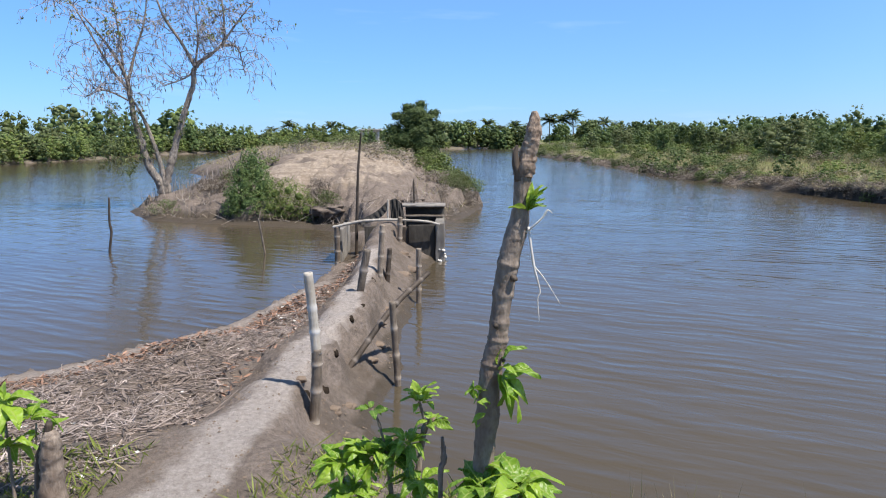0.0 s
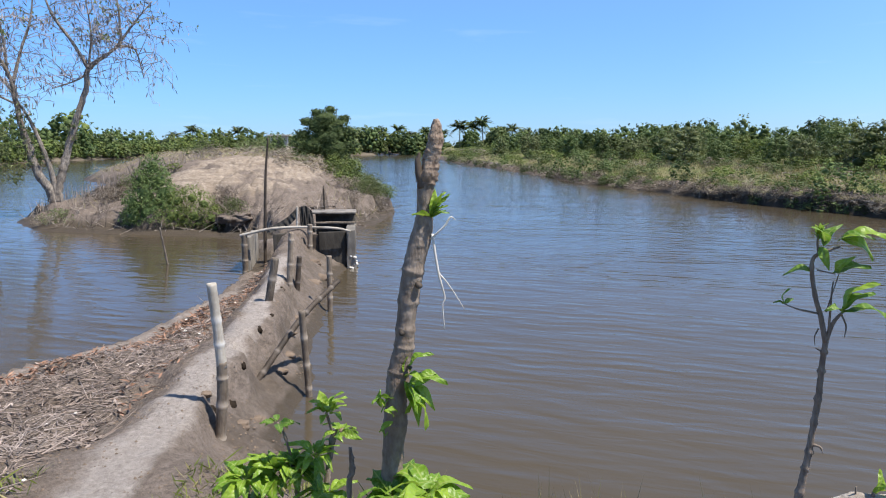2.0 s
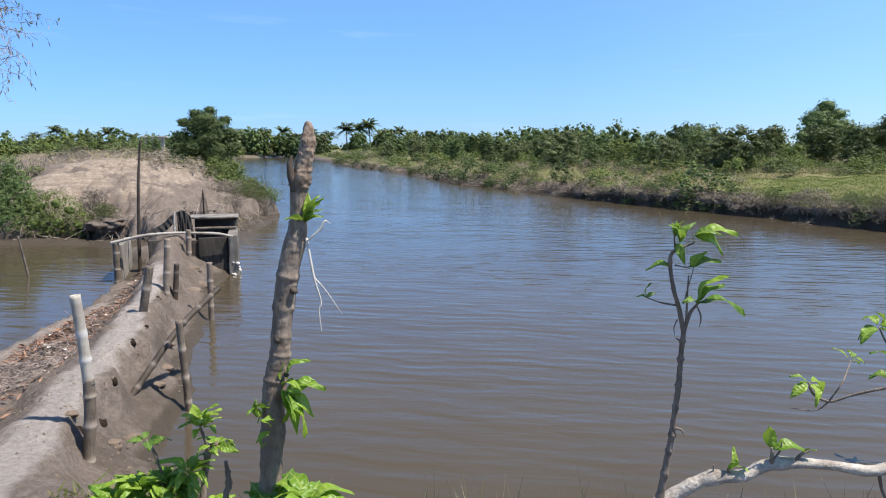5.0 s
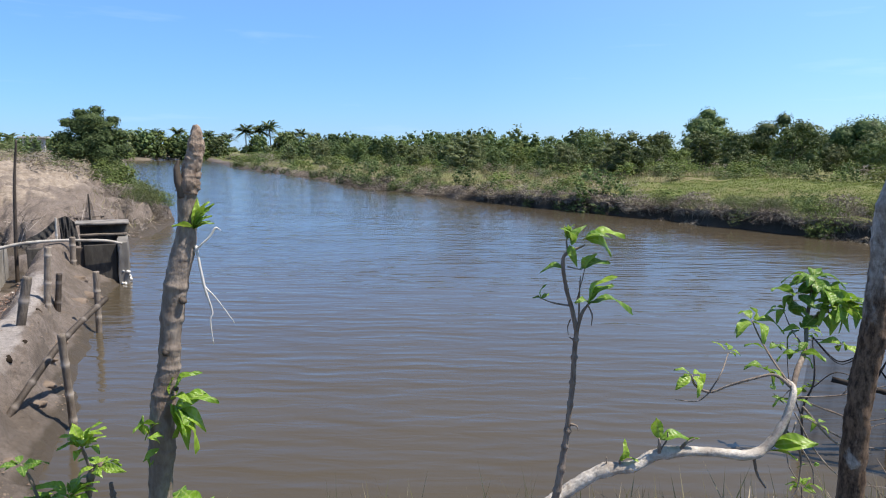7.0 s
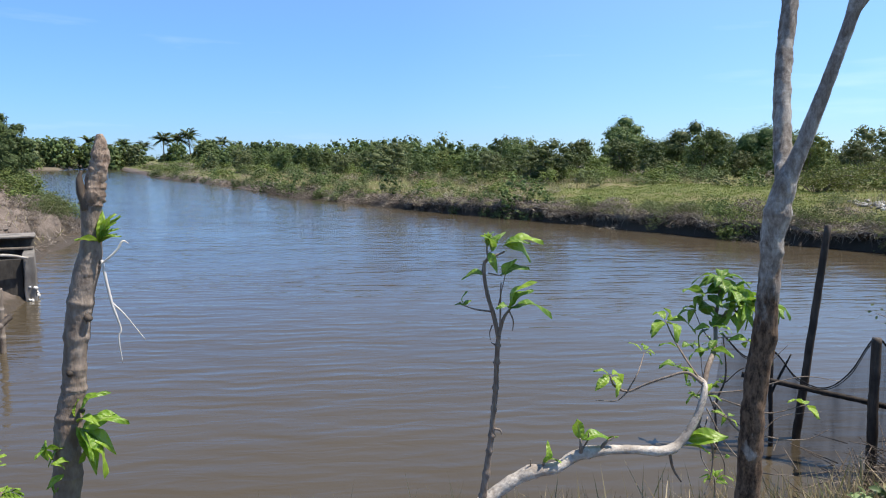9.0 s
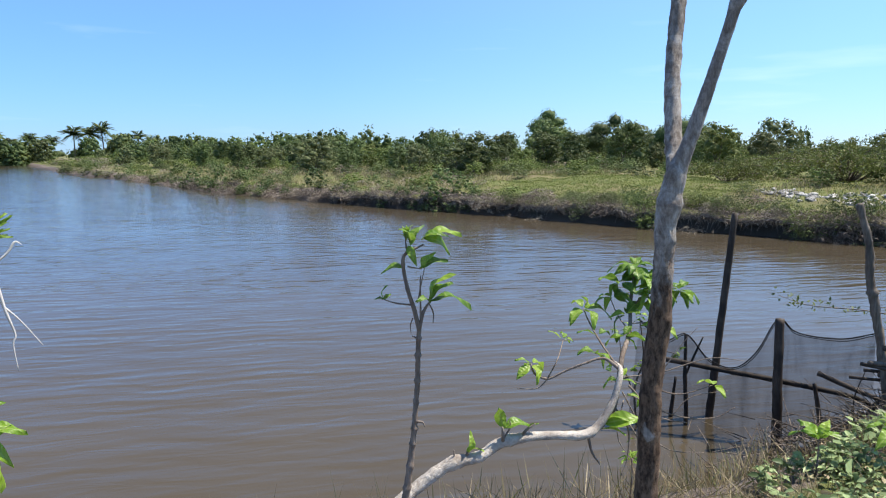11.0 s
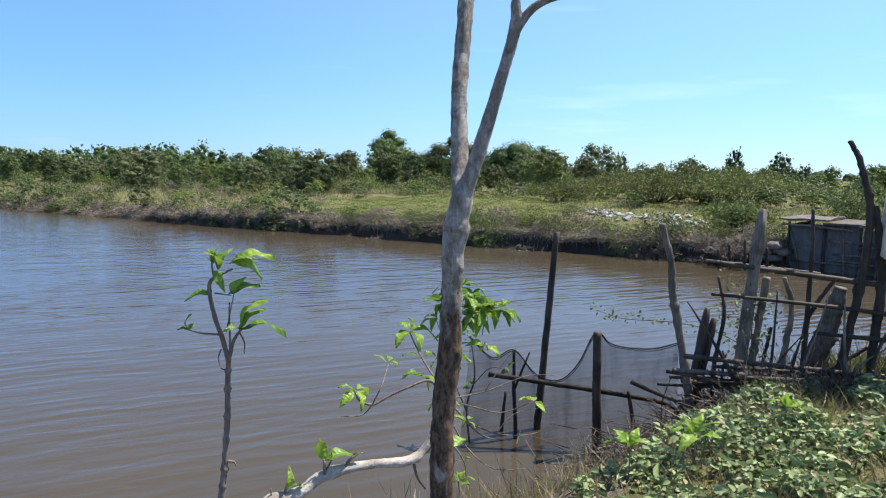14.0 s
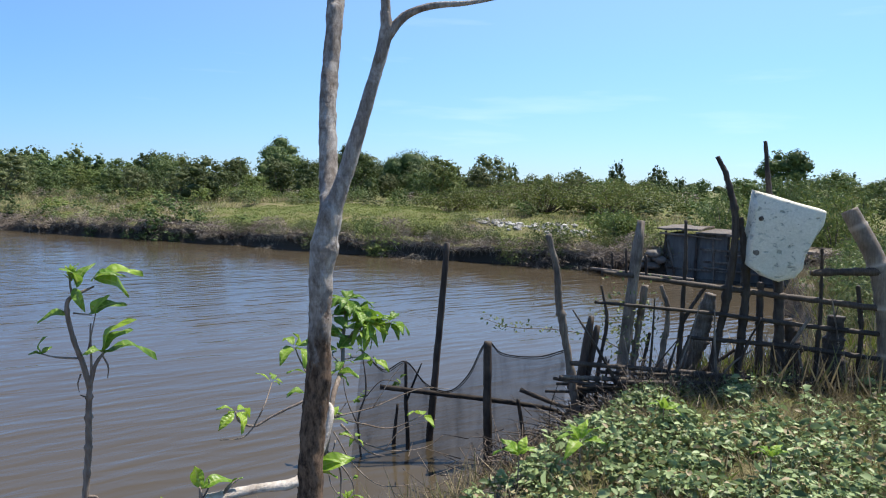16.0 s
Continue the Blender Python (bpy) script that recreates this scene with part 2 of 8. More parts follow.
def lichen_bark():
    k = Nodes("grey bark with lichen and flaking brown patches", 0.9, 0.2)
    v = k.coords((1, 1, 0.45))
    fine = k.noise(v, 110, 8, 0.75)
    grey = k.ramp(fine, [(0.34, (0.125, 0.100, 0.082)), (0.50, (0.25, 0.218, 0.192)), (0.66, (0.42, 0.385, 0.352))])
    brown = k.ramp(fine, [(0.40, (0.040, 0.025, 0.017)), (0.60, (0.20, 0.135, 0.092))])
    sep = k.n("ShaderNodeSeparateXYZ", Vector=k.n("ShaderNodeTexCoord").outputs["Object"])
    patch = k.noise(k.coords((1, 1, 0.4)), 46, 6, 0.65)
    low = k.n("ShaderNodeMapRange", Value=sep.outputs[2], From_Min=1.30, From_Max=1.50, To_Min=0.22, To_Max=-0.12).outputs[0]
    fac = k.ramp(k.math("ADD", patch, low), [(0.46, (0, 0, 0)), (0.60, (1, 1, 1))])
    col = k.mix(fac, grey, brown)
    blotch = k.math("SUBTRACT", k.noise(k.coords((1, 1, 0.55)), 24, 5, 0.6, 0.6), k.math("MULTIPLY", low, 0.5))
    col = k.mix(k.ramp(blotch, [(0.53, (0, 0, 0)), (0.60, (0.55, 0.55, 0.55))]), col, k.ramp(fine, [(0.36, (0.34, 0.31, 0.28)), (0.62, (0.62, 0.59, 0.55))]))
    ring = k.noise(k.coords((0.25, 0.25, 3.2)), 42, 3, 0.5)
    col = k.mix(k.ramp(ring, [(0.56, (0, 0, 0)), (0.74, (0.35, 0.35, 0.35))]), col, (0.10, 0.075, 0.06))
    k.color(col)
    k.bump(k.math("SUBTRACT", fine, k.math("MULTIPLY", fac, 0.6)), 1.0, 0.004)
    return k.m


M["bark_tree"] = lichen_bark()
M["bark_branch"] = surface("smooth pale bark", (0.33, 0.285, 0.24), (0.70, 0.64, 0.56), 70, 0.8, 1.0, 0.007, (1, 1, 1), (0.16, 0.122, 0.095), 0.7)
M["twig_grey"] = surface("grey bare twigs", (0.185, 0.165, 0.168), (0.37, 0.34, 0.345), 10, 0.9, 0.3, 0.003, big=0.3, random_by="island")
M["bark_island"] = surface("island tree bark", (0.070, 0.057, 0.046), (0.44, 0.385, 0.33), 20, 0.9, 1.0, 0.03, (1, 1, 0.5), (0.12, 0.095, 0.075), 0.6)
M["trunk_far"] = surface("far trunks", (0.10, 0.085, 0.07), (0.20, 0.17, 0.14), 6, 0.9, 0.5, 0.02)
M["twig_dry"] = surface("dry twigs", (0.19, 0.158, 0.132), (0.38, 0.33, 0.285), 10, 0.9, 0.3, 0.003, big=0.3, random_by="island")
# darker copy of the dry twigs, with shade put into the colour
M["twig_dark"] = surface("weathered twigs darkened with painted shade", (0.065, 0.051, 0.041), (0.23, 0.190, 0.155), 10, 0.9, 0.3, 0.003, big=0.3, random_by="island")
M["twig_bank"] = surface("grey brown dead twigs", (0.10, 0.082, 0.068), (0.31, 0.265, 0.225), 10, 0.9, 0.3, 0.003, big=0.3, random_by="island")
M["twig_pale"] = surface("bleached twigs", (0.52, 0.49, 0.45), (0.70, 0.67, 0.63), 20, 0.8, 0.3, 0.002, big=0.2)
M["litter"] = surface("dry leaf litter", (0.160, 0.131, 0.119), (0.36, 0.308, 0.284), 9, 0.9, 0.3, 0.003, c3=(0.15, 0.105, 0.075), big=0.6, random_by="island")
M["litter_red"] = surface("reddish wet litter", (0.150, 0.085, 0.060), (0.33, 0.200, 0.140), 9, 0.85, 0.3, 0.003, c3=(0.13, 0.08, 0.058), big=0.5, random_by="island")
M["shell"] = surface("shell bits", (0.55, 0.53, 0.49), (0.75, 0.73, 0.69), 20, 0.7, 0.3, 0.002, big=0.2)
M["concrete"] = surface("stained concrete", (0.20, 0.185, 0.165), (0.34, 0.315, 0.285), 12, 0.9, 0.5, 0.01, c3=(0.085, 0.075, 0.066), big=0.8)
M["lime_streaked"] = surface("lime-streaked concrete", (0.10, 0.091, 0.080), (0.40, 0.372, 0.337), 11, 0.9, 0.5, 0.01, c3=(0.10, 0.09, 0.078), big=0.75, stretch=(1, 1, 0.3))
M["limewash"] = surface("weathered limewashed concrete", (0.36, 0.34, 0.31), (0.56, 0.53, 0.49), 3, 0.9, 0.4, 0.01, c3=(0.20, 0.185, 0.165), big=0.6)
M["concrete_dark"] = surface("dark wet concrete", (0.040, 0.036, 0.031), (0.125, 0.112, 0.096), 14, 0.9, 0.6, 0.012, c3=(0.026, 0.023, 0.020), big=0.85, stretch=(1, 1, 0.4))
M["sheet_grey"] = surface("grey weathered sheeting", (0.105, 0.100, 0.094), (0.25, 0.238, 0.222), 6, 0.85, 0.5, 0.012, c3=(0.06, 0.056, 0.052), big=0.75, stretch=(1, 1, 0.3))
# near-black mud colour that stands for the shade inside burrow mouths
M["hole"] = surface("near-black painted shade of holes", (0.018, 0.014, 0.011), (0.040, 0.031, 0.024), 18, 1.0, 0.8, 0.02, big=0.3, spec=0.0)
M["sack"] = surface("weathered sacking", (0.14, 0.12, 0.10), (0.30, 0.27, 0.235), 14, 0.95, 0.6, 0.01, big=0.6)
M["mud"] = surface("dried mud lumps", (0.135, 0.100, 0.076), (0.235, 0.182, 0.140), 18, 0.95, 0.8, 0.02, big=0.5)
M["stone_white"] = surface("pale rubble", (0.32, 0.30, 0.275), (0.55, 0.53, 0.49), 5, 0.9, 0.6, 0.03, big=0.3, random_by="object")
M["foliage_mangrove"] = foliage("mangrove leaves", (0.068, 0.102, 0.034), (0.135, 0.180, 0.062), (0.20, 0.21, 0.09), 0.04, 0.3, 0.55, 0.3)
M["foliage_dark"] = foliage("dark tree leaves", (0.046, 0.074, 0.026), (0.096, 0.136, 0.044), None, 0.06, 0.25, 0.55, 0.25)
M["foliage_light"] = foliage("light scrub leaves", (0.105, 0.138, 0.036), (0.165, 0.205, 0.060), (0.22, 0.21, 0.09), 0.08, 0.3, 0.6)
M["foliage_olive"] = foliage("olive scrub leaves", (0.100, 0.128, 0.050), (0.170, 0.200, 0.086), (0.20, 0.185, 0.10), 0.08, 0.3, 0.55)
M["foliage_brown"] = foliage("dead brush", (0.13, 0.105, 0.08), (0.29, 0.245, 0.195), None, translucent=0.1)
M["grass"] = foliage("grass blades", (0.095, 0.125, 0.025), (0.21, 0.245, 0.055), (0.30, 0.26, 0.12), 0.15, 0.3)
M["grass_lush"] = foliage("lush grass", (0.185, 0.228, 0.060), (0.30, 0.335, 0.115), (0.34, 0.34, 0.14), 0.1, 0.35)
M["grass_dry"] = foliage("dry grass blades", (0.22, 0.18, 0.10), (0.38, 0.32, 0.19), (0.16, 0.17, 0.06), 0.2, 0.2)
M["weed"] = foliage("creeping weed leaves", (0.066, 0.098, 0.038), (0.315, 0.400, 0.185), (0.34, 0.27, 0.165), 0.11, 0.22, 0.42)
M["palm"] = foliage("palm fronds", (0.045, 0.070, 0.022), (0.11, 0.14, 0.045), (0.20, 0.17, 0.08), 0.12)


def big_leaf_material(name, deep, fresh):
    k = Nodes(name, 0.42, 0.45)
    a = k.attr("across")
    oi = k.n("ShaderNodeObjectInfo")
    col = k.ramp(oi.outputs["Random"], [(0.0, deep), (1.0, fresh)])
    v = k.coords((1, 1, 1))
    col = k.mix(k.ramp(k.noise(v, 5, 5), [(0.35, (0, 0, 0)), (0.7, (0.4, 0.4, 0.4))]), col, deep)
    col = k.mix(k.ramp(a, [(0.04, (0.75, 0.75, 0.75)), (0.14, (0, 0, 0))]), col, (0.36, 0.44, 0.12))
    side = k.attr("vein")
    col = k.mix(k.ramp(side, [(0.72, (0, 0, 0)), (0.96, (0.65, 0.65, 0.65))]), col, (0.30, 0.40, 0.10))
    k.color(col)
    k.bump(side, 0.5, 0.005)
    tr = k.n("ShaderNodeBsdfTranslucent", Color=col)
    mx = k.n("ShaderNodeMixShader", Fac=0.38)
    k.t.links.new(k.b.outputs[0], mx.inputs[1])
    k.t.links.new(tr.outputs[0], mx.inputs[2])
    k.t.links.new(mx.outputs[0], k.t.nodes["Material Output"].inputs[0])
    return k.m


M["leaf"] = big_leaf_material("fresh broad leaf", (0.14, 0.27, 0.02), (0.34, 0.49, 0.05))
M["leaf_dark"] = big_leaf_material("deep green broad leaf", (0.085, 0.185, 0.018), (0.21, 0.36, 0.04))


def foam_material():
    k = Nodes("weathered foam", 0.85, 0.25)
    v = k.coords()
    f = k.noise(v, 60, 5, 0.6)
    col = k.ramp(f, [(0.3, (0.70, 0.645, 0.51)), (0.7, (0.87, 0.81, 0.67))])
    streaky = k.n("ShaderNodeMapping", Vector=v, Scale=(1, 0.8, 1.3), Rotation=(0.6, 0.3, 0)).outputs[0]
    pits = k.noise(streaky, 21, 2.5, 0.6, 0.5)
    gate = k.ramp(k.noise(v, 6, 3), [(0.34, (0, 0, 0)), (0.52, (1, 1, 1))])
    pm = k.math("MULTIPLY", k.ramp(pits, [(0.57, (0, 0, 0)), (0.66, (1, 1, 1))]), gate)
    col = k.mix(pm, col, (0.33, 0.33, 0.27))
    col = k.mix(k.ramp(k.noise(v, 3, 4), [(0.5, (0, 0, 0)), (0.75, (0.5, 0.5, 0.5))]), col, (0.56, 0.55, 0.42))
    k.color(col)
    k.bump(k.math("SUBTRACT", k.math("MULTIPLY", f, 0.4), pm), 0.7, 0.012)
    return k.m


M["foam"] = foam_material()


def net_material():
    k = Nodes("black fishing net", 0.8, 0.2)
    k.color((0.020, 0.020, 0.021))
    uv = k.n("ShaderNodeAttribute")
    uv.attribute_name = "weave"
    folds = k.noise(k.n("ShaderNodeMapping", Vector=uv.outputs["Vector"], Scale=(0.09, 0.014, 1)).outputs[0], 1.0, 5, 0.65, 0.4)
    mesh = k.noise(uv.outputs["Vector"], 0.8, 2, 0.6)
    solid = k.ramp(k.math("ADD", folds, k.math("MULTIPLY", k.math("SUBTRACT", mesh, 0.5), 0.35)), [(0.34, (0.30, 0.30, 0.30)), (0.56, (0.46, 0.46, 0.46)), (0.74, (0.74, 0.74, 0.74))])
    tr = k.n("ShaderNodeBsdfTransparent")
    mx = k.n("ShaderNodeMixShader", Fac=solid)
    k.t.links.new(tr.outputs[0], mx.inputs[1])
    k.t.links.new(k.b.outputs[0], mx.inputs[2])
    k.t.links.new(mx.outputs[0], k.t.nodes["Material Output"].inputs[0])
    return k.m


M["net"] = net_material()
k0 = Nodes("net rope", 0.9, 0.1)
k0.color(k0.ramp(k0.noise(k0.coords(), 60, 4), [(0.3, (0.010, 0.010, 0.011)), (0.7, (0.030, 0.029, 0.028))]))
M["net_rope"] = k0.m
k1 = Nodes("faded net", 0.9, 0.1)
k1.color(k1.ramp(k1.noise(k1.coords(), 40, 5), [(0.3, (0.022, 0.021, 0.020)), (0.7, (0.075, 0.070, 0.065))]))
k1.bump(k1.noise(k1.coords(), 90, 4), 0.8, 0.01)
M["net_faded"] = k1.m

# ---- mesh helpers ----
rng = np.random.default_rng(7)


def mesh_np(name, verts, faces, material, attrs=None, smooth=False):
    """A mesh from numpy arrays; faces all of one size."""
    me = bpy.data.meshes.new(name)
    verts = np.ascontiguousarray(verts, dtype=np.float32)
    faces = np.ascontiguousarray(faces, dtype=np.int32)
    nf, k = faces.shape
    me.vertices.add(len(verts))
    me.vertices.foreach_set("co", verts.ravel())
    me.loops.add(nf * k)
    me.loops.foreach_set("vertex_index", faces.ravel())
    me.polygons.add(nf)
    me.polygons.foreach_set("loop_start", np.arange(0, nf * k, k, dtype=np.int32))
    me.update(calc_edges=True)
    if smooth:
        me.polygons.foreach_set("use_smooth", np.ones(nf, dtype=bool))
    for key, val in (attrs or {}).items():
        if val.ndim == 1:
            me.attributes.new(key, "FLOAT", "POINT").data.foreach_set("value", val.astype(np.float32))
        else:
            me.attributes.new(key, "FLOAT_VECTOR", "POINT").data.foreach_set("vector", val.astype(np.float32).ravel())
    me.materials.append(material)
    return me


def unit(a):
    return a / np.maximum(np.linalg.norm(a, axis=-1, keepdims=True), 1e-9)


def sticks(p0, p1, r0, r1):
    """Three-sided tapering rods."""
    p0, p1 = np.asarray(p0, float), np.asarray(p1, float)
    n = len(p0)
    d = unit(p1 - p0)
    a = unit(np.cross(d, np.where(np.abs(d[:, 2:3]) > 0.9, [[1.0, 0, 0]], [[0, 0, 1.0]])))
    b = np.cross(d, a)
    r0, r1 = np.broadcast_to(r0, n)[:, None], np.broadcast_to(r1, n)[:, None]
    vs = []
    for p, r in ((p0, r0), (p1, r1)):
        for k in range(3):
            t = 2 * math.pi * k / 3
            vs.append(p + r * (math.cos(t) * a + math.sin(t) * b))
    v = np.stack(vs, 1).reshape(-1, 3)
    f = np.array([(0, 1, 4, 3), (1, 2, 5, 4), (2, 0, 3, 5)])
    return v, (f[None] + 6 * np.arange(n)[:, None, None]).reshape(-1, 4)


def leaves(c, d, nrm, length, width, fold=0.25):
    """Folded six-cornered leaves: c base, d direction, nrm upper side."""
    n = len(c)
    d = unit(d)
    s = unit(np.cross(d, nrm))
    u = np.cross(s, d)
    L, W = np.broadcast_to(length, n)[:, None], np.broadcast_to(width, n)[:, None]
    mid = c + d * L * 0.45 - u * W * fold * 0.4
    v = np.stack([c, mid + s * W * 0.5 + u * W * fold, mid - s * W * 0.5 + u * W * fold, c + d * L - u * L * 0.08, mid], 1).reshape(-1, 3)
    f = np.array([(0, 4, 1), (0, 2, 4), (4, 3, 1), (2, 3, 4)])
    return v, (f[None] + 5 * np.arange(n)[:, None, None]).reshape(-1, 3)


def round_leaves(c, d, nrm, length, width, fold=0.22):
    """Broad rounded leaves with a pointed tip, folded at the midrib."""
    n = len(c)
    d = unit(d)
    s = unit(np.cross(d, nrm))
    u = np.cross(s, d)
    L, W = np.broadcast_to(length, n)[:, None], np.broadcast_to(width, n)[:, None]
    lift = u * W * fold
    v = np.stack([c, c + d * L * 0.22 + s * W * 0.42 + lift * 0.8, c + d * L * 0.58 + s * W * 0.46 + lift * 0.6, c + d * L - u * L * 0.14, c + d * L * 0.58 - s * W * 0.46 + lift * 0.6,
                  c + d * L * 0.22 - s * W * 0.42 + lift * 0.8, c + d * L * 0.45 - lift * 0.3], 1).reshape(-1, 3)
    f = np.array([(6, 0, 1), (6, 1, 2), (6, 2, 3), (6, 3, 4), (6, 4, 5), (6, 5, 0)])
    return v, (f[None] + 7 * np.arange(n)[:, None, None]).reshape(-1, 3)


def diamonds(c, d, nrm, length, width):
    n = len(c)
    d = unit(d)
    s = unit(np.cross(d, nrm))
    L, W = np.broadcast_to(length, n)[:, None], np.broadcast_to(width, n)[:, None]
    v = np.stack([c, c + d * L * 0.5 + s * W * 0.5, c + d * L, c + d * L * 0.5 - s * W * 0.5], 1).reshape(-1, 3)
    return v, (np.arange(4)[None] + 4 * np.arange(n)[:, None])


def join_np(*vf):
    vs, fs, o = [], [], 0
    for v, f in vf:
        vs.append(v)
        fs.append(f + o)
        o += len(v)
    return np.concatenate(vs), np.concatenate(fs)


def rand_dirs(n, up=0.0):
    d = rng.normal(size=(n, 3))
    d[:, 2] += up
    return unit(d)


def thing(name, at, label, category, group=""):
    ob = new(name)
    ob.location = at
    ob.empty_display_size = 0.1
    return tagged(ob, label, category, group)


def shift(me, at):
    me.transform(Matrix.Translation(-Vector(at)))
    return me


def part_mesh(name, me, parent, label=""):
    """A mesh given in world metres becomes a part of parent."""
    ob = new(name, me)
    top = parent.parent.location if parent.parent else parent.location
    shift(me, top)
    ob.parent = parent
    return tagged(ob, label)


def part(name, bm, material, parent, label="", smooth=True):
    me = bpy.data.meshes.new(name)
    bmesh.ops.recalc_face_normals(bm, faces=bm.faces)
    bm.to_mesh(me)
    bm.free()
    for p in me.polygons:
        p.use_smooth = smooth
    me.materials.append(material)
    return part_mesh(name, me, parent, label)


def spline(pts, n):
    """Catmull-Rom through pts (any width of tuple), n points in all."""
    p = np.array(pts, float)
    if len(p) < 3:
        t = np.linspace(0, 1, n)[:, None]
        return p[0] * (1 - t) + p[-1] * t
    q = np.vstack([2 * p[0] - p[1], p, 2 * p[-1] - p[-2]])
    out = []
    for s in np.linspace(0, len(p) - 1 - 1e-6, n):
        i = int(s)
        u = s - i
        a, b, c, d = q[i:i + 4]
        out.append(0.5 * (2 * b + (c - a) * u + (2 * a - 5 * b + 4 * c - d) * u * u + (3 * b - a - 3 * c + d) * u ** 3))
    return np.array(out)


def tube(pts, n=24, seg=10, rough=0.0, knots=(), seed=0, bm=None, cap=True):
    """A swept tube along (x, y, z, radius) points, with lumps and rings at the fractions in knots."""
    bm = bm or bmesh.new()
    c = spline(pts, n)
    c[:, 3] = np.maximum(c[:, 3], 0.0008)
    if knots:
        extra = []
        for kx, kr, kw in knots:
            i = kx * (n - 1)
            extra.append(kr * np.exp(-((np.arange(n) - i) / (kw * n)) ** 2))
        c[:, 3] *= 1 + np.sum(extra, axis=0)
    tan = unit(np.gradient(c[:, :3], axis=0))
    a = np.cross(tan[0], [0.3, 1, 0.2])
    a /= np.linalg.norm(a)
    rings = []
    for i in range(n):
        a = a - tan[i] * a.dot(tan[i])
        a /= np.linalg.norm(a)
        b = np.cross(tan[i], a)
        ring = []
        for k in range(seg):
            t = 2 * math.pi * k / seg
            r = c[i, 3]
            if rough:
                q = c[i, :3] + 0.02 * (math.cos(t) * a + math.sin(t) * b)
                r *= 1 + rough * noise.noise(Vector((q[0] * 22 + seed, q[1] * 22, q[2] * 9))) + 0.7 * rough * noise.noise(Vector((q[0] * 60 + seed, q[1] * 60, q[2] * 40))) + 0.5 * rough * noise.noise(Vector((q[0] * 170, q[1] * 170 + seed, q[2] * 110)))
            ring.append(bm.verts.new(c[i, :3] + r * (math.cos(t) * a + math.sin(t) * b)))
        rings.append(ring)
    for r0, r1 in zip(rings, rings[1:]):
        for k in range(seg):
            bm.faces.new((r0[k], r0[(k + 1) % seg], r1[(k + 1) % seg], r1[k]))
    if cap:
        bm.faces.new(rings[0][::-1])
        bm.faces.new(rings[-1])
    return bm


def culm(pts, spacing=0.24, seg=12, seed=0, swell=0.20):
    """A bamboo stem: a tube with a raised node every spacing metres and a hollow upper end."""
    p = np.array(pts, float)
    length = float(np.sum(np.linalg.norm(np.diff(p[:, :3], axis=0), axis=1)))
    n = max(20, int(length / 0.018))
    r = random.Random(seed)
    ks, s = [], spacing * r.uniform(0.4, 0.9)
    while s < length - 0.05:
        ks.append((s / length, swell * r.uniform(0.8, 1.2), 0.011 / length))
        s += spacing * r.uniform(0.85, 1.15)
    bm = tube(pts, n, seg, 0.035, ks, seed, cap=False)
    bm.verts.ensure_lookup_table()
    joint = bm.verts.layers.float.new("joint")
    for q, v in enumerate(bm.verts):
        at = (q // seg) / (n - 1)
        v[joint] = max([math.exp(-((at - kx) * length / 0.014) ** 2) for kx, kr, kw in ks] or [0.0])
    first, last = bm.verts[:seg], bm.verts[-seg:]
    bm.faces.new(first[::-1])
    mid = sum((v.co for v in last), Vector()) / seg
    ax = (Vector(p[-1, :3]) - Vector(p[-2, :3])).normalized()
    inner = [bm.verts.new(mid + (v.co - mid) * 0.68) for v in last]
    deep = [bm.verts.new(v.co - ax * 0.05) for v in inner]
    for k in range(seg):
        j = (k + 1) % seg
        bm.faces.new((last[k], last[j], inner[j], inner[k]))
        bm.faces.new((inner[k], inner[j], deep[j], deep[k]))
    bm.faces.new(deep)
    return bm


def box_bm(lo, hi, bevel=0.01, jitter=0.0, cuts=0, seed=0, bm=None):
    """A bevelled block between two corners, its surface a little uneven."""
    b = bmesh.new()
    bmesh.ops.create_cube(b, size=1.0)
    lo, hi = Vector(lo), Vector(hi)
    for v in b.verts:
        v.co = Vector([(lo[i] + hi[i]) / 2 + v.co[i] * (hi[i] - lo[i]) for i in range(3)])
    if bevel:
        bmesh.ops.bevel(b, geom=b.edges[:], offset=bevel, segments=2, affect="EDGES", profile=0.6)
    if cuts:
        long = [e for e in b.edges if e.calc_length() > 0.12]
        bmesh.ops.subdivide_edges(b, edges=long, cuts=cuts, use_grid_fill=True)
    if jitter:
        for v in b.verts:
            q = v.co * 5 + Vector((seed, seed, 0))
            v.co += jitter * Vector((noise.noise(q), noise.noise(q + Vector((9, 0, 0))), noise.noise(q + Vector((0, 9, 0)))))
    if bm:
        me = bpy.data.meshes.new("tmp")
        b.to_mesh(me)
        b.free()
        bm.from_mesh(me)
        bpy.data.meshes.remove(me)
        return bm
    return b


# ---- the lie of the land ----
CHANNEL = [(-0.56, 5.0), (-0.3, 4.3), (0.4, 3.6), (1.5, 3.3), (2.5, 2.95), (3.3, 2.55), (4.2, 2.3), (4.9, 2.2), (5.7, 2.25), (6.6, 2.0), (7.6, 1.3),
           (9, 0.75), (12, 0.2), (15.6, 0.65), (17.5, 0.9), (18.6, 0.85), (19.1, 1.3), (19.1, 4.3), (18.7, 5.2), (18.5, 7), (18, 9.5), (17.6, 12), (17.1, 15.6), (16.4, 20), (15.5, 24),
           (14.7, 29.5), (14.3, 34.3), (13.5, 39.4), (13.9, 50.6), (14, 65), (12.6, 87), (14, 120), (16, 165), (8, 160), (-0.1, 150)]
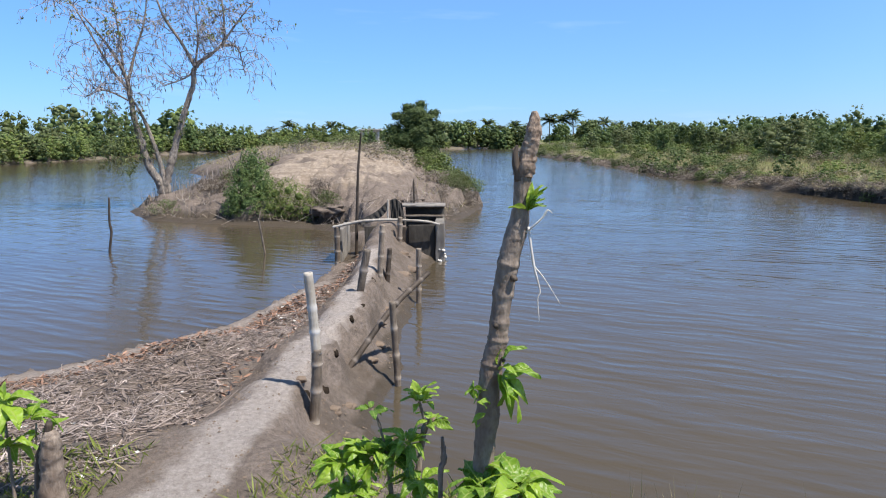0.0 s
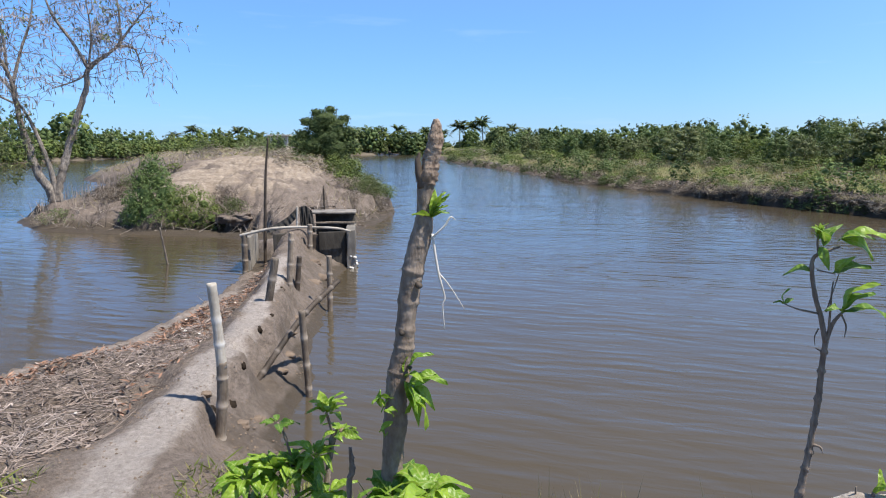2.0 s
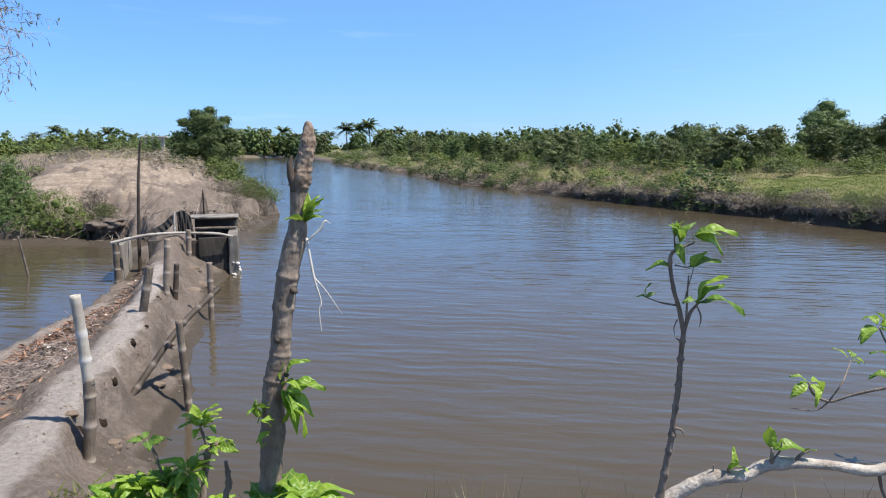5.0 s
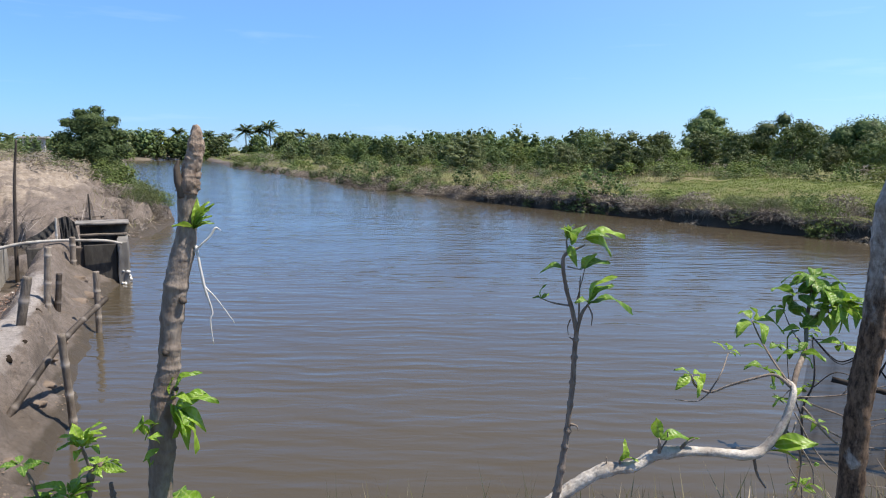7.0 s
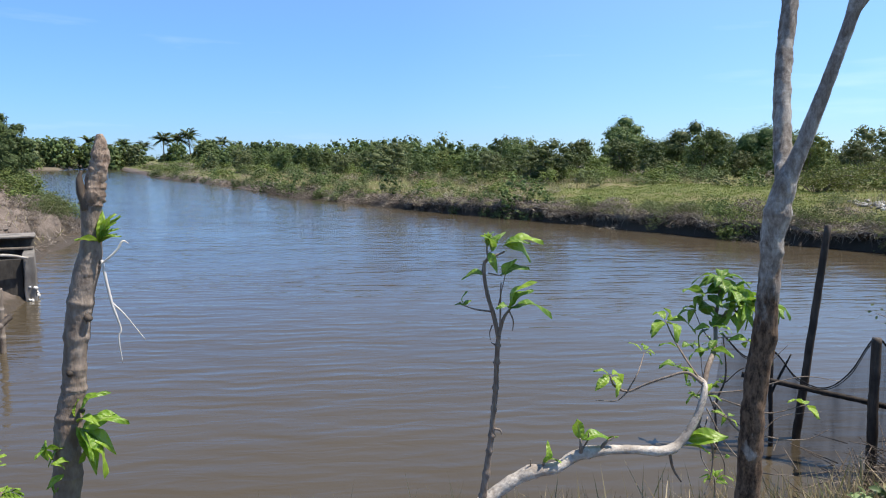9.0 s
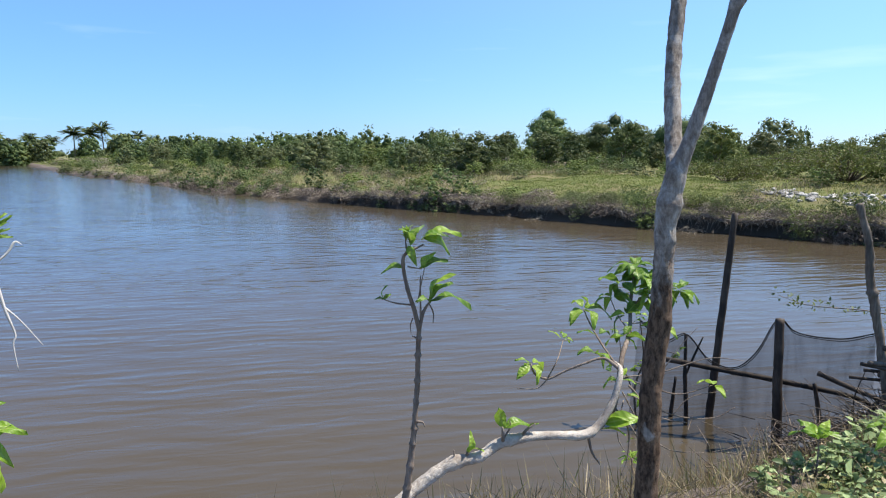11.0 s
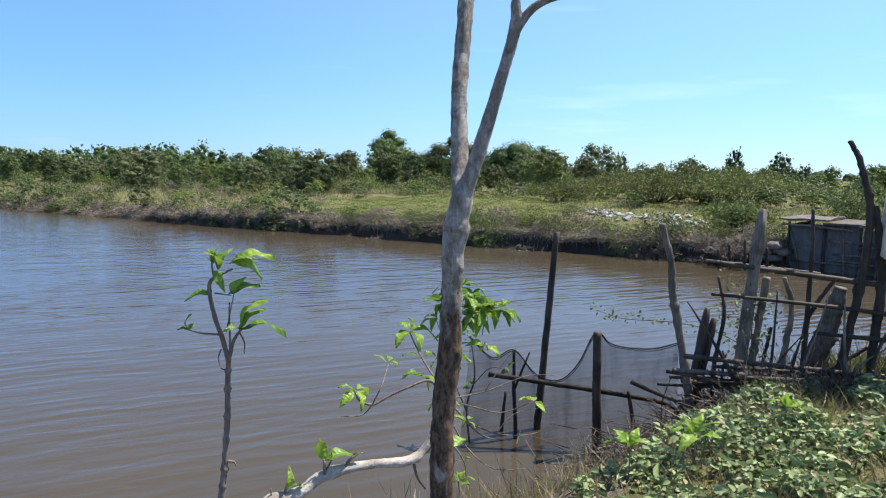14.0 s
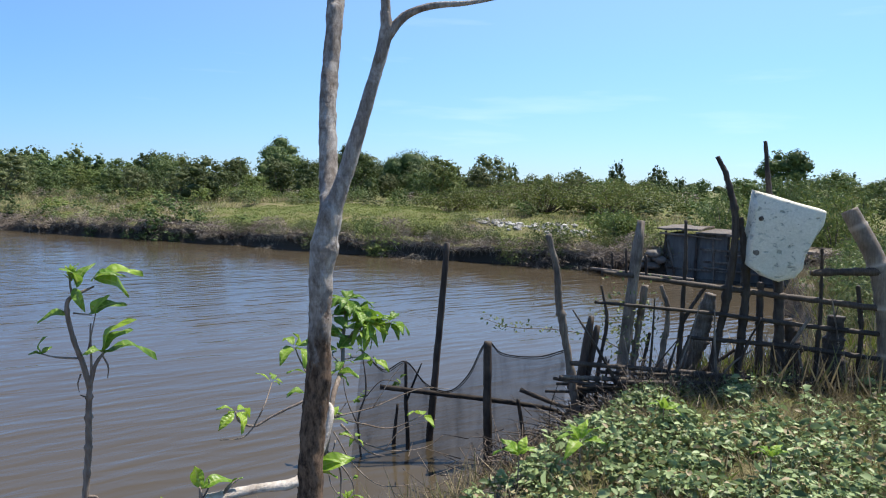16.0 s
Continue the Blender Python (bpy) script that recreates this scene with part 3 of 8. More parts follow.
CHANNEL += [(0.1, 71.6), (0.55, 41.7), (1.1, 29), (1.3, 22.2), (0.76, 19.9), (0.05, 17.5), (0, 13), (-0.15, 12.3), (-0.36, 10.9), (-0.38, 9.14), (-0.48, 7.86),
            (-0.46, 7), (-0.42, 6.1), (-0.52, 5.6)]
POND = [(-4.1, 6.1), (-3.47, 6.62), (-3.19, 7.16), (-2.61, 7.83), (-2.31, 9), (-1.95, 10.2), (-1.86, 12.2), (-2.2, 14), (-2.5, 16.25), (-3.15, 17), (-4.36, 17.35),
        (-5.66, 17.84), (-6.84, 18.2), (-8.2, 18.9), (-9.7, 21.2), (-10.3, 24), (-10.5, 30), (-13, 40), (-17.6, 47.5), (-18.7, 57.6), (-20.4, 73), (-26, 110),
        (-36, 136), (-38, 123), (-39.7, 100), (-41, 91), (-39.2, 70), (-39, 61), (-40, 40), (-38, 15), (-20, 5), (-8, 4.2)]


def outside(poly, x, y):
    """Distance to a pond's edge: above zero on land, below zero in the water."""
    best = np.full(x.shape, 1e9)
    inside = np.zeros(x.shape, bool)
    for (ax, ay), (bx, by) in zip(poly, poly[1:] + poly[:1]):
        ex, ey = bx - ax, by - ay
        t = np.clip(((x - ax) * ex + (y - ay) * ey) / (ex * ex + ey * ey), 0, 1)
        best = np.minimum(best, (x - ax - t * ex) ** 2 + (y - ay - t * ey) ** 2)
        if ay != by:
            inside ^= ((ay > y) != (by > y)) & (x < ax + (y - ay) * ex / ey)
    return np.where(inside, -1, 1) * np.sqrt(best)


HASH = np.random.default_rng(3).random((256, 256))


def vnoise(x, y):
    xi, yi = np.floor(x).astype(int), np.floor(y).astype(int)
    u, v = x - xi, y - yi
    u, v = u * u * (3 - 2 * u), v * v * (3 - 2 * v)

    def h(i, j):
        return HASH[i % 256, j % 256]
    return (h(xi, yi) * (1 - u) + h(xi + 1, yi) * u) * (1 - v) + (h(xi, yi + 1) * (1 - u) + h(xi + 1, yi + 1) * u) * v


def fbm(x, y, octaves=4):
    out, amp = 0, 0.5
    for k in range(octaves):
        out = out + amp * (vnoise(x * 2 ** k + 13 * k, y * 2 ** k + 7 * k) - 0.5)
        amp *= 0.5
    return out * 2


def S(t):
    t = np.clip(t, 0, 1)
    return t * t * (3 - 2 * t)


def crest_x(y):
    return np.interp(y, [2, 3, 4, 5, 7, 9, 12, 14], [-1.45, -1.2, -1.12, -1.06, -0.98, -1.0, -1.06, -1.0])


def land(x, y):
    """Height and cover of the ground at arrays x, y."""
    d1 = outside(CHANNEL, x, y)
    d2 = outside(POND, x, y)
    far = np.hypot(x, y)
    wob = 0.10 * fbm(x * 1.7, y * 1.7) * S(far / 8 - 0.3) + 0.05 * fbm(x * 4, y * 4)
    d1, d2 = d1 + wob + S((x - 9.5) / 3) * (0.45 + 0.45 * fbm(x * 0.9 + 40, y * 0.9)), d2 + wob * 0.6
    d = np.minimum(d1, d2)
    n1, n2 = fbm(x * 0.6, y * 0.6), fbm(x * 2.7 + 5, y * 2.7)
    near = 0.60 * S(d / 0.95) + 0.10 * S((x - 2.6) / 2) * S(d / 1.5) + 0.05 * n1 + 0.03 * n2
    xc = crest_x(y)
    g = np.exp(-(np.abs(x - xc + 0.12 * fbm(x * 1.3, y * 1.3 + 9)) / 0.33) ** 3.0)
    strip = np.minimum(0.012 + 0.03 * np.minimum(d2, 0.3) + 0.17 * np.maximum(d2 - 0.25, 0), 0.34) + 0.03 * n2 * S(d2 / 0.4)
    top = np.interp(y, [3, 5, 8, 11, 12.6], [0.58, 0.52, 0.50, 0.60, 0.74])
    gr = 1 - S((x - xc - 0.11 + 0.16 * fbm(x * 2, y * 2.6 + 3) + 0.08 * fbm(x * 7, y * 7)) / 0.13)
    edge = np.maximum(x - xc - 0.09, 0.0)
    foot = 0.02 + (top - 0.15) * (np.maximum(d1, 0) / (np.maximum(d1, 0) + edge + 0.02)) ** 1.15
    dyke = np.where(x < xc, strip * (1 - g) + top * g, np.minimum(foot, top) * (1 - gr) + top * gr)
    flat = 1 - 0.65 * np.exp(-(np.abs(x - xc) / 0.25) ** 2)
    dyke = dyke * S(d1 / 0.08) + flat * (0.04 * n2 + 0.06 * fbm(x * 6, y * 6, 3) - 0.05 * np.abs(fbm(x * 9 + 3, y * 9, 3))) + 0.022 * fbm(x * 13, y * 13, 3) - (0.012 + 0.03 * flat) * np.abs(fbm(x * 22 + 5, y * 22, 2)) + 0.03
    dyke = np.where(d1 < 0, 0, dyke)
    hi = 0.42 + 0.62 * S((y - 15.0) / 3.0)
    n3 = fbm(x * 1.3 + 21, y * 1.3, 4)
    low = 1 - 0.38 * S((-x - 4.5) / 3) * S((30 - y) / 6)
    isle = 0.10 * S(d / 0.25) + low * hi * (0.46 * S((d - 0.62 + 0.9 * n1 + 0.7 * n3) / 0.22) + 0.58 * S((d - 0.6 + 0.8 * n3) / 3.2)) + (0.22 + 0.28 * S((y - 20) / 9)) * S((d - 1.5) / 4.5) * S((y - 16.5) / 3)
    isle = isle + (0.16 * n1 + 0.12 * n2 + 0.14 * n3 - 0.30 * np.abs(n3) - 0.26 * np.abs(fbm(x * 3.1, y * 3.1 + 8)) - 0.10 * np.abs(fbm(x * 6.3, y * 6.3)) + 0.12) * S((d - 0.3) / 1.0)
    for hx, hy, hw in ((-2.95, 17.62, 0.55), (-7.1, 19.15, 0.45), (-8.3, 20.0, 0.4), (-0.9, 17.75, 0.33), (0.15, 18.75, 0.33)):
        isle = isle * (1 - 0.85 * np.exp(-((x - hx) / hw) ** 4 - ((y - hy + 0.05) / 0.34) ** 4))
    rn = fbm(x * 1.1 + 7, y * 1.1 + 2)
    ledge = S((y - 25) / 7)
    cliff = 0.52 * S((d + 0.10 * rn) / 0.15) + 0.08 * S((d - 0.4) / 0.8)
    shelf = 0.14 * S(d / 0.66) + 0.32 * S((d - 0.55 + 0.5 * n1 + 0.4 * rn) / 0.62)
    right = cliff * (1 - ledge) + shelf * ledge + 0.52 * S((d - 0.6) / 7) + 0.12 * n1 * S(d / 0.4) + 0.14 * rn * S(d / 0.5) + 0.06 * n2 * S(d / 0.3)
    other = 0.5 * S(d / 1.2) + 0.3 * S(d / 8) + 0.15 * n1
    w_dyke = S((y - 3.3) / 1.3) * (x < 0.2)
    w_isle = S((y - 12.4) / 1.6) * (x < 6)
    w_right = S((x - 9.5) / 3)
    w_other = np.maximum(S((-x - 24) / 6), S((y - 140) / 20))
    z = near
    for wgt, h in ((w_dyke, dyke), (w_isle, isle), (w_right, right), (w_other, other)):
        z = z * (1 - wgt) + h * wgt
    sea = S((far - 250) / 400)
    z = z * (1 - sea) + 0.8 * sea
    z = np.where(d < 0, np.maximum(0.5 * d, -0.7), np.maximum(z, 0.01))
    grass = np.maximum(np.maximum(S((x - 1.8 + n1) / 0.8) * (y < 4) * S((d - 0.75) / 0.5), w_right * S((d - 0.8) / 0.8)), w_other * 0.3 * S((d - 2) / 2))
    grass = np.maximum(grass, S((1.5 - y + 1.6 * n1) / 0.9) * (0.55 + 0.5 * n1))
    grass = np.maximum(grass, w_isle * S((y - 38) / 10) * 0.42)
    sand = w_isle * S((y - 17.6 - 0.5 * np.maximum(x + 3.5, 0)) / 1.8 + 0.5 * n3) * S((d - 1.0) / 0.9) * S((44 - y) / 12) * S((x + 6.4) / 1.6 + 0.6 * n3) * S((-0.6 - x) / 1.5 + 0.5 * n3) * (0.55 + 1.1 * n1 + 0.9 * n3)
    path = np.exp(-(np.abs(x - xc + 0.03 + 0.12 * n2) / (0.155 + 0.03 * S((5 - y) / 2))) ** 2) * (1 - S((x - xc - 0.10 + 0.1 * n2) / 0.12)) * S((y - 2.5) / 0.5) * S((11.2 - y) / 2.0)
    path = np.maximum(path, 0.52 * np.exp(-((d2 - 0.14) / 0.17) ** 2) * (x < -1.2) * S((11.5 - y) / 1.5))
    # damp mud, plus overhang shade painted as dark colour on the right bank's face
    wet_and_shade = S((0.14 - z) / 0.12) * np.where((x < -1.2) & (y < 12), 0.12, 0.9) + 0.75 * w_right * S((0.62 - z) / 0.15) * (1 - 0.6 * ledge) + 0.42 * w_dyke * S((x - xc - 0.11) / 0.12) * S((0.58 - z) / 0.2) + 0.5 * w_isle * S((0.45 - z) / 0.3)
    return z, dict(grass=grass, sand=sand, path=path, wet_and_shade=np.clip(wet_and_shade, 0, 1), shore=d)


def ground_z(x, y):
    z, _ = land(np.array([float(x)]), np.array([float(y)]))
    return float(z[0])


def axis(lo, hi, step, reach, grow=1.16):
    mid = list(np.arange(lo, hi + 1e-6, step))
    out, s, a, b = mid, step, lo, hi
    left, right = [], []
    while a > -reach or b < reach:
        s *= grow
        if a > -reach:
            a -= s
            left.append(a)
        if b < reach:
            b += s
            right.append(b)
    return np.array(left[::-1] + out + right)


def sheet(xs, ys):
    gx, gy = np.meshgrid(xs, ys)
    nx, ny = len(xs), len(ys)
    i = np.arange(nx * ny).reshape(ny, nx)
    f = np.stack([i[:-1, :-1], i[:-1, 1:], i[1:, 1:], i[1:, :-1]], -1).reshape(-1, 4)
    return gx.ravel(), gy.ravel(), f


def graded(lo, a, b, hi, wide, fine, grow):
    """Grid lines: fine between a and b, wide out to lo and hi, then ever wider to the horizon."""
    s = axis(lo, hi, wide, 3500, grow)
    return np.concatenate([s[s < a - 0.5 * fine], np.arange(a, b, fine), s[s > b + 0.5 * fine]])


gx, gy, gf = sheet(graded(-11, -4.2, 0.1, 20, 0.19, 0.048, 1.14), graded(-2, 2.8, 12.6, 27, 0.19, 0.054, 1.12))
gz, cover = land(gx, gy)
cover.pop("shore")
ground = tagged(new("ground", mesh_np("ground", np.stack([gx, gy, gz], 1), gf, M["ground"], cover, True)),
                "grey-brown mud banks with sand and patchy grass", "ground", kind="structure")
wx, wy, wf = sheet(np.array([-60.0, 30.0]), np.array([-2.0, 190.0]))
water = tagged(new("water", mesh_np("water", np.stack([wx, wy, 0 * wx], 1), wf, M["water"])),
               "murky brown rippled pond water reflecting blue sky", "water", kind="structure")

# ---- foliage builders ----


def ball(level):
    """Corners and faces of a round lump."""
    bm = bmesh.new()
    bmesh.ops.create_icosphere(bm, subdivisions=level, radius=1.0)
    v = np.array([q.co[:] for q in bm.verts])
    f = np.array([[q.index for q in p.verts] for p in bm.faces])
    bm.free()
    return v, f


BALLS = {k: ball(k) for k in (1, 2)}


def crown_np(blobs, count, leaf, up=0.25, slim=0.8, core=0.80, level=2, loose=0.55):
    """Clumps of small leaves over knobbly inner masses; blobs are (x, y, z, rx, ry, rz). Gives corners, faces and which are inner."""
    b = np.array(blobs, float)
    size = b[:, 3] * b[:, 4] + b[:, 4] * b[:, 5] + b[:, 3] * b[:, 5]
    want = int(count * 2.4)
    buds = max(24, want // 6)
    of = rng.choice(len(b), buds, p=size / size.sum())
    bd = rand_dirs(buds, 0.12)
    br_ = 0.78 + (0.30 + 0.22 * loose) * rng.random(buds) ** 1.4
    bi = rng.integers(0, buds, want)
    which = of[bi]
    c = b[which, :3] + (bd[bi] * br_[bi][:, None] + 0.20 * rand_dirs(want) * rng.random((want, 1))) * b[which, 3:6]
    # leaves buried in a neighbouring clump are left out
    near = np.min(np.linalg.norm((c[:, None] - b[None, :, :3]) / b[None, :, 3:6], axis=2), axis=1)
    keep = np.nonzero(near > 0.74)[0][:count]
    c, which = c[keep], which[keep]
    n = len(c)
    nrm = unit(unit((c - b[which, :3]) / b[which, 3:6]) + loose * rand_dirs(n) + np.array([0, 0, up]))
    dr = unit(np.cross(nrm, rand_dirs(n)))
    sd = np.cross(nrm, dr)
    ln = (leaf * rng.uniform(0.6, 1.4, n))[:, None]
    v = np.stack([c - 0.5 * dr * ln, c + 0.5 * sd * ln * slim + 0.1 * dr * ln, c + 0.6 * dr * ln - 0.25 * sd * ln * slim], 1).reshape(-1, 3)
    f = np.arange(3 * n).reshape(-1, 3)
    flag = np.zeros(len(v))
    if core:
        bv, bf = BALLS[level]
        lump = 1 + 0.30 * (vnoise(bv[None, :, 0] * 2.6 + b[:, :1] * 7 + 31, bv[None, :, 1] * 2.6 + bv[None, :, 2] * 3.1 + b[:, 2:3] * 5) - 0.5)
        q = (b[:, None, :3] + core * bv[None] * lump[..., None] * b[:, None, 3:6]).reshape(-1, 3)
        g = (bf[None] + len(bv) * np.arange(len(b))[:, None, None]).reshape(-1, 3)
        v, f, flag = np.concatenate([v, q]), np.concatenate([f, g + len(v)]), np.concatenate([flag, np.ones(len(q))])
    return v, f, flag


def crown_mesh(name, blobs, count, leaf, material, slim=0.7, core=0.80, level=2, loose=0.55):
    v, f, flag = crown_np(blobs, count, leaf, slim=slim, core=core, level=level, loose=loose)
    return mesh_np(name, v, f, material, {"core": flag})


def dome_blobs(n, w, h, low=0.12, seed=0, taper=0.75):
    """Clumps of an uneven bushy crown of width w and height h that reaches nearly to the ground."""
    r = random.Random(seed)
    out = []
    for i in range(n):
        t = (i + 0.5) / n
        z = h * (low + (0.92 - low) * t ** 0.9)
        reach = 0.5 * w * (1 - taper * max(0.0, z / h - 0.35) ** 1.3) * r.uniform(0.35, 0.85)
        a = i * 2.4 + r.uniform(-0.5, 0.5)
        k = w * r.uniform(0.15, 0.25) * (0.8 if t > 0.85 else 1.0)
        out.append((reach * math.cos(a), reach * math.sin(a), z, k, k, min(k * r.uniform(0.6, 0.95), h * 0.2)))
    return out


def limbs_mesh(name, h, w, material, n=5, seed=0, base=0.05):
    r = random.Random(seed)
    bm = bmesh.new()
    for i in range(n):
        a = i * 2.4 + r.uniform(0, 1)
        e = 0.32 * w * r.uniform(0.4, 1)
        tube([(0.03 * w * math.cos(a), 0.03 * w * math.sin(a), -0.15 * h, base), (0.3 * e * math.cos(a), 0.3 * e * math.sin(a), 0.3 * h, base * 0.7),
              (e * math.cos(a), e * math.sin(a), h * r.uniform(0.6, 0.85), base * 0.2)], 7, 5, bm=bm)
    me = bpy.data.meshes.new(name)
    bm.to_mesh(me)
    bm.free()
    me.materials.append(material)
    return me


def bush(kind, label, category, h, w, count, leaf, material, seed, n=12, taper=0.75, low=0.12, group="", slim=0.75, core=0.8, level=1, loose=0.55):
    """A bushy tree at the origin, to be copied and scaled: trunk and crown."""
    ob = thing(kind, (0, 0, 0), label, category, group)
    part_mesh("trunk", limbs_mesh("trunk", h, w, M["trunk_far"], 5, seed, 0.014 * h), ob)
    part_mesh("crown", crown_mesh("crown", dome_blobs(n, w, h, low, seed, taper), count, leaf, material, slim, core, level, loose), ob)
    return ob


def plant(ob, x, y, sx=1.0, sz=None, turn=0.0, first=False, sink=0.05):
    """Set a tree, or a copy of it, on the ground."""
    m = pose(x, y, ground_z(x, y) - sink, 0, 0, turn)
    o = ob if first else copy_thing(ob, m)
    if first:
        o.matrix_basis = m
    o.scale = (sx, sx, sz or sx)
    return o


# ---- far woods and palms ----
rr = random.Random(11)
BANK_TREES = "mangrove trees along the banks"
KINDS = [("bushy green mangrove tree on the grassy bank", 3.4, 3.4, "foliage_mangrove", 1, 17, 0.75),
         ("bushy green mangrove tree on the grassy bank", 3.2, 2.7, "foliage_mangrove", 2, 15, 0.9),
         ("bushy dark mangrove tree on the grassy bank", 3.5, 2.6, "foliage_dark", 3, 16, 0.95),
         ("pale olive mangrove tree on the grassy bank", 3.3, 3.4, "foliage_olive", 4, 16, 0.8),
         ("light green mangrove tree on the grassy bank", 3.3, 3.2, "foliage_light", 5, 18, 0.7)]
FINENESS = [(3200, 0.145), (2300, 0.185)]
kinds = {}
far_clumps = []  # growth too far or too small to pick apart: kind, place, width, height, turn


def shore_x(y):
    return float(np.interp(y, [5, 7, 9.5, 12, 15.6, 20, 24, 29.5, 34, 39, 50, 65, 87, 120], [18.5, 18.5, 18, 17.6, 17.1, 16.4, 15.5, 14.7, 14.3, 13.5, 13.9, 14, 12.6, 14])) - 0.45


def mangrove(x, y, h, w=None, k=None):
    """A bushy tree, its leaves the coarser the farther off it stands."""
    k = rr.choice((0, 0, 1, 1, 2, 3, 4)) if k is None else k
    far = math.hypot(x, y)
    if far > 76:
        far_clumps.append((k, x, y, h / 3.4 * (w or rr.uniform(0.85, 1.2)) * 3.3, h, rr.uniform(0, 6.28)))
        return None
    fine = 0 if far < 50 else 1
    first = (k, fine) not in kinds
    if first:
        label, hh, ww, mat, seed, n, taper = KINDS[k]
        kinds[k, fine] = bush("mangrove_tree", label, "tree", hh, ww, *FINENESS[fine], M[mat], seed + 10 * fine, n, taper, 0.1, BANK_TREES, 0.8, 0.55, 1, 0.75)
    s = h / 3.4
    return plant(kinds[k, fine], x, y, s * (w or rr.uniform(0.85, 1.2)), s, rr.uniform(0, 360), first)


# rows on the land beyond the channel
for row, (off, step, h0, h1) in enumerate(((12, 3.4, 1.2, 1.8), (16.5, 2.5, 1.8, 2.5), (21, 2.5, 2.2, 3.0), (25.5, 2.6, 2.4, 3.2), (31, 2.8, 2.6, 3.6))):
    y = 20.0 + row
    while y < 150:
        shore = np.interp(y, [5, 12, 24, 34, 50, 87, 120, 165], [18.5, 17.6, 15.5, 14.3, 13.9, 12.6, 14, 16])
        x = shore + off + rr.uniform(-1.5, 1.5)
        gap = row < 2 and y < 27 + 4 * row
        if not gap:
            mangrove(x, y, rr.uniform(h0, h1) * (1.0 + 0.25 * (y > 70)) * rr.choice((0.75, 1.0, 1.0, 1.15)))
        y += step * rr.uniform(0.8, 1.25) * (1 + y / 90)
# bushy young trees that come nearer to the water
y = 27.0
while y < 90:
    mangrove(shore_x(y) + rr.uniform(5.5, 9.5), y, rr.uniform(1.3, 2.1) * (0.9 + y / 150), rr.uniform(0.9, 1.35), rr.choice((0, 1, 2, 3, 0)))
    y += rr.uniform(1.6, 3.2) * (0.6 + y / 60)
# low trees far behind the open field
for i in range(112):
    a = radians(rr.uniform(-14, 44))
    d = rr.uniform(51, 90)
    mangrove(d * math.cos(a), d * math.sin(a), rr.choice((1.5, 1.8, 2.1, 2.5)) * rr.uniform(0.9, 1.1) * d / 68)
for x, y, h, w in ((76, 37, 3.8, 0.6), (82, 31, 3.6, 0.6), (78, 24.6, 4.2, 0.55), (79, 20.4, 3.6, 0.9), (43.0, 4.0, 3.3, 1.0), (45, 1.5, 2.4, 1.1), (48, -2, 2.6, 1.0), (52, 7.5, 2.0, 1.2)):
    mangrove(x, y, h, w, 2 if h > 3 else 0)
# along the far shore of the left pond
for x, y, h, w in ((-42.5, 64, 4.9, 0.8), (-44.5, 70, 3.6, 1.2), (-43, 76, 3.2, 1.3), (-44, 84, 3.6, 1.1)):
    mangrove(x, y, h, w, 2 if h > 4 else 3)
for row in range(3):
    y = 58.0 + row
    while y < 150:
        mangrove(-43.5 - 4.5 * row + rr.uniform(-1.2, 1.2) + 0.04 * (y - 60), y, rr.choice((1.6, 2.2, 2.8, 3.2, 3.4, 4.6)) * rr.uniform(0.9, 1.1) * (1 + max(0.0, y - 70) / 150) + 0.3 * row, None, rr.choice((0, 1, 3, 2, 4, 0)))
        y += rr.uniform(3.5, 5.5) * (1 + y / 250)
for i in range(30):
    mangrove(rr.uniform(-40, -4), rr.uniform(146, 164), rr.uniform(2.9, 4.8))
for i in range(60):
    mangrove(rr.uniform(-4, 52), rr.uniform(156, 164), rr.uniform(4.2, 6.0))
for i in range(16):
    mangrove(-1 + 1.1 * i + rr.uniform(-0.4, 0.4), 153 + 0.9 * i + rr.uniform(0, 2), rr.uniform(1.6, 2.6), k=3)

# wooded horizon, too far to tell trees apart
blobs = []
for i in range(420):
    t = rr.uniform(-50, 98)
    d = rr.uniform(300, 520)
    k = rr.uniform(4, 9)
    blobs.append((d * math.sin(radians(t)), d * math.cos(radians(t)), 1.5 + rr.uniform(0, 1.8), k, k, rr.uniform(1.6, 3.4)))
tagged(new("distant_woods", crown_mesh("distant_woods", blobs, 22000, 1.5, M["foliage_mangrove"], level=1)), "low dark green woods along the horizon", "woods", kind="stuff")


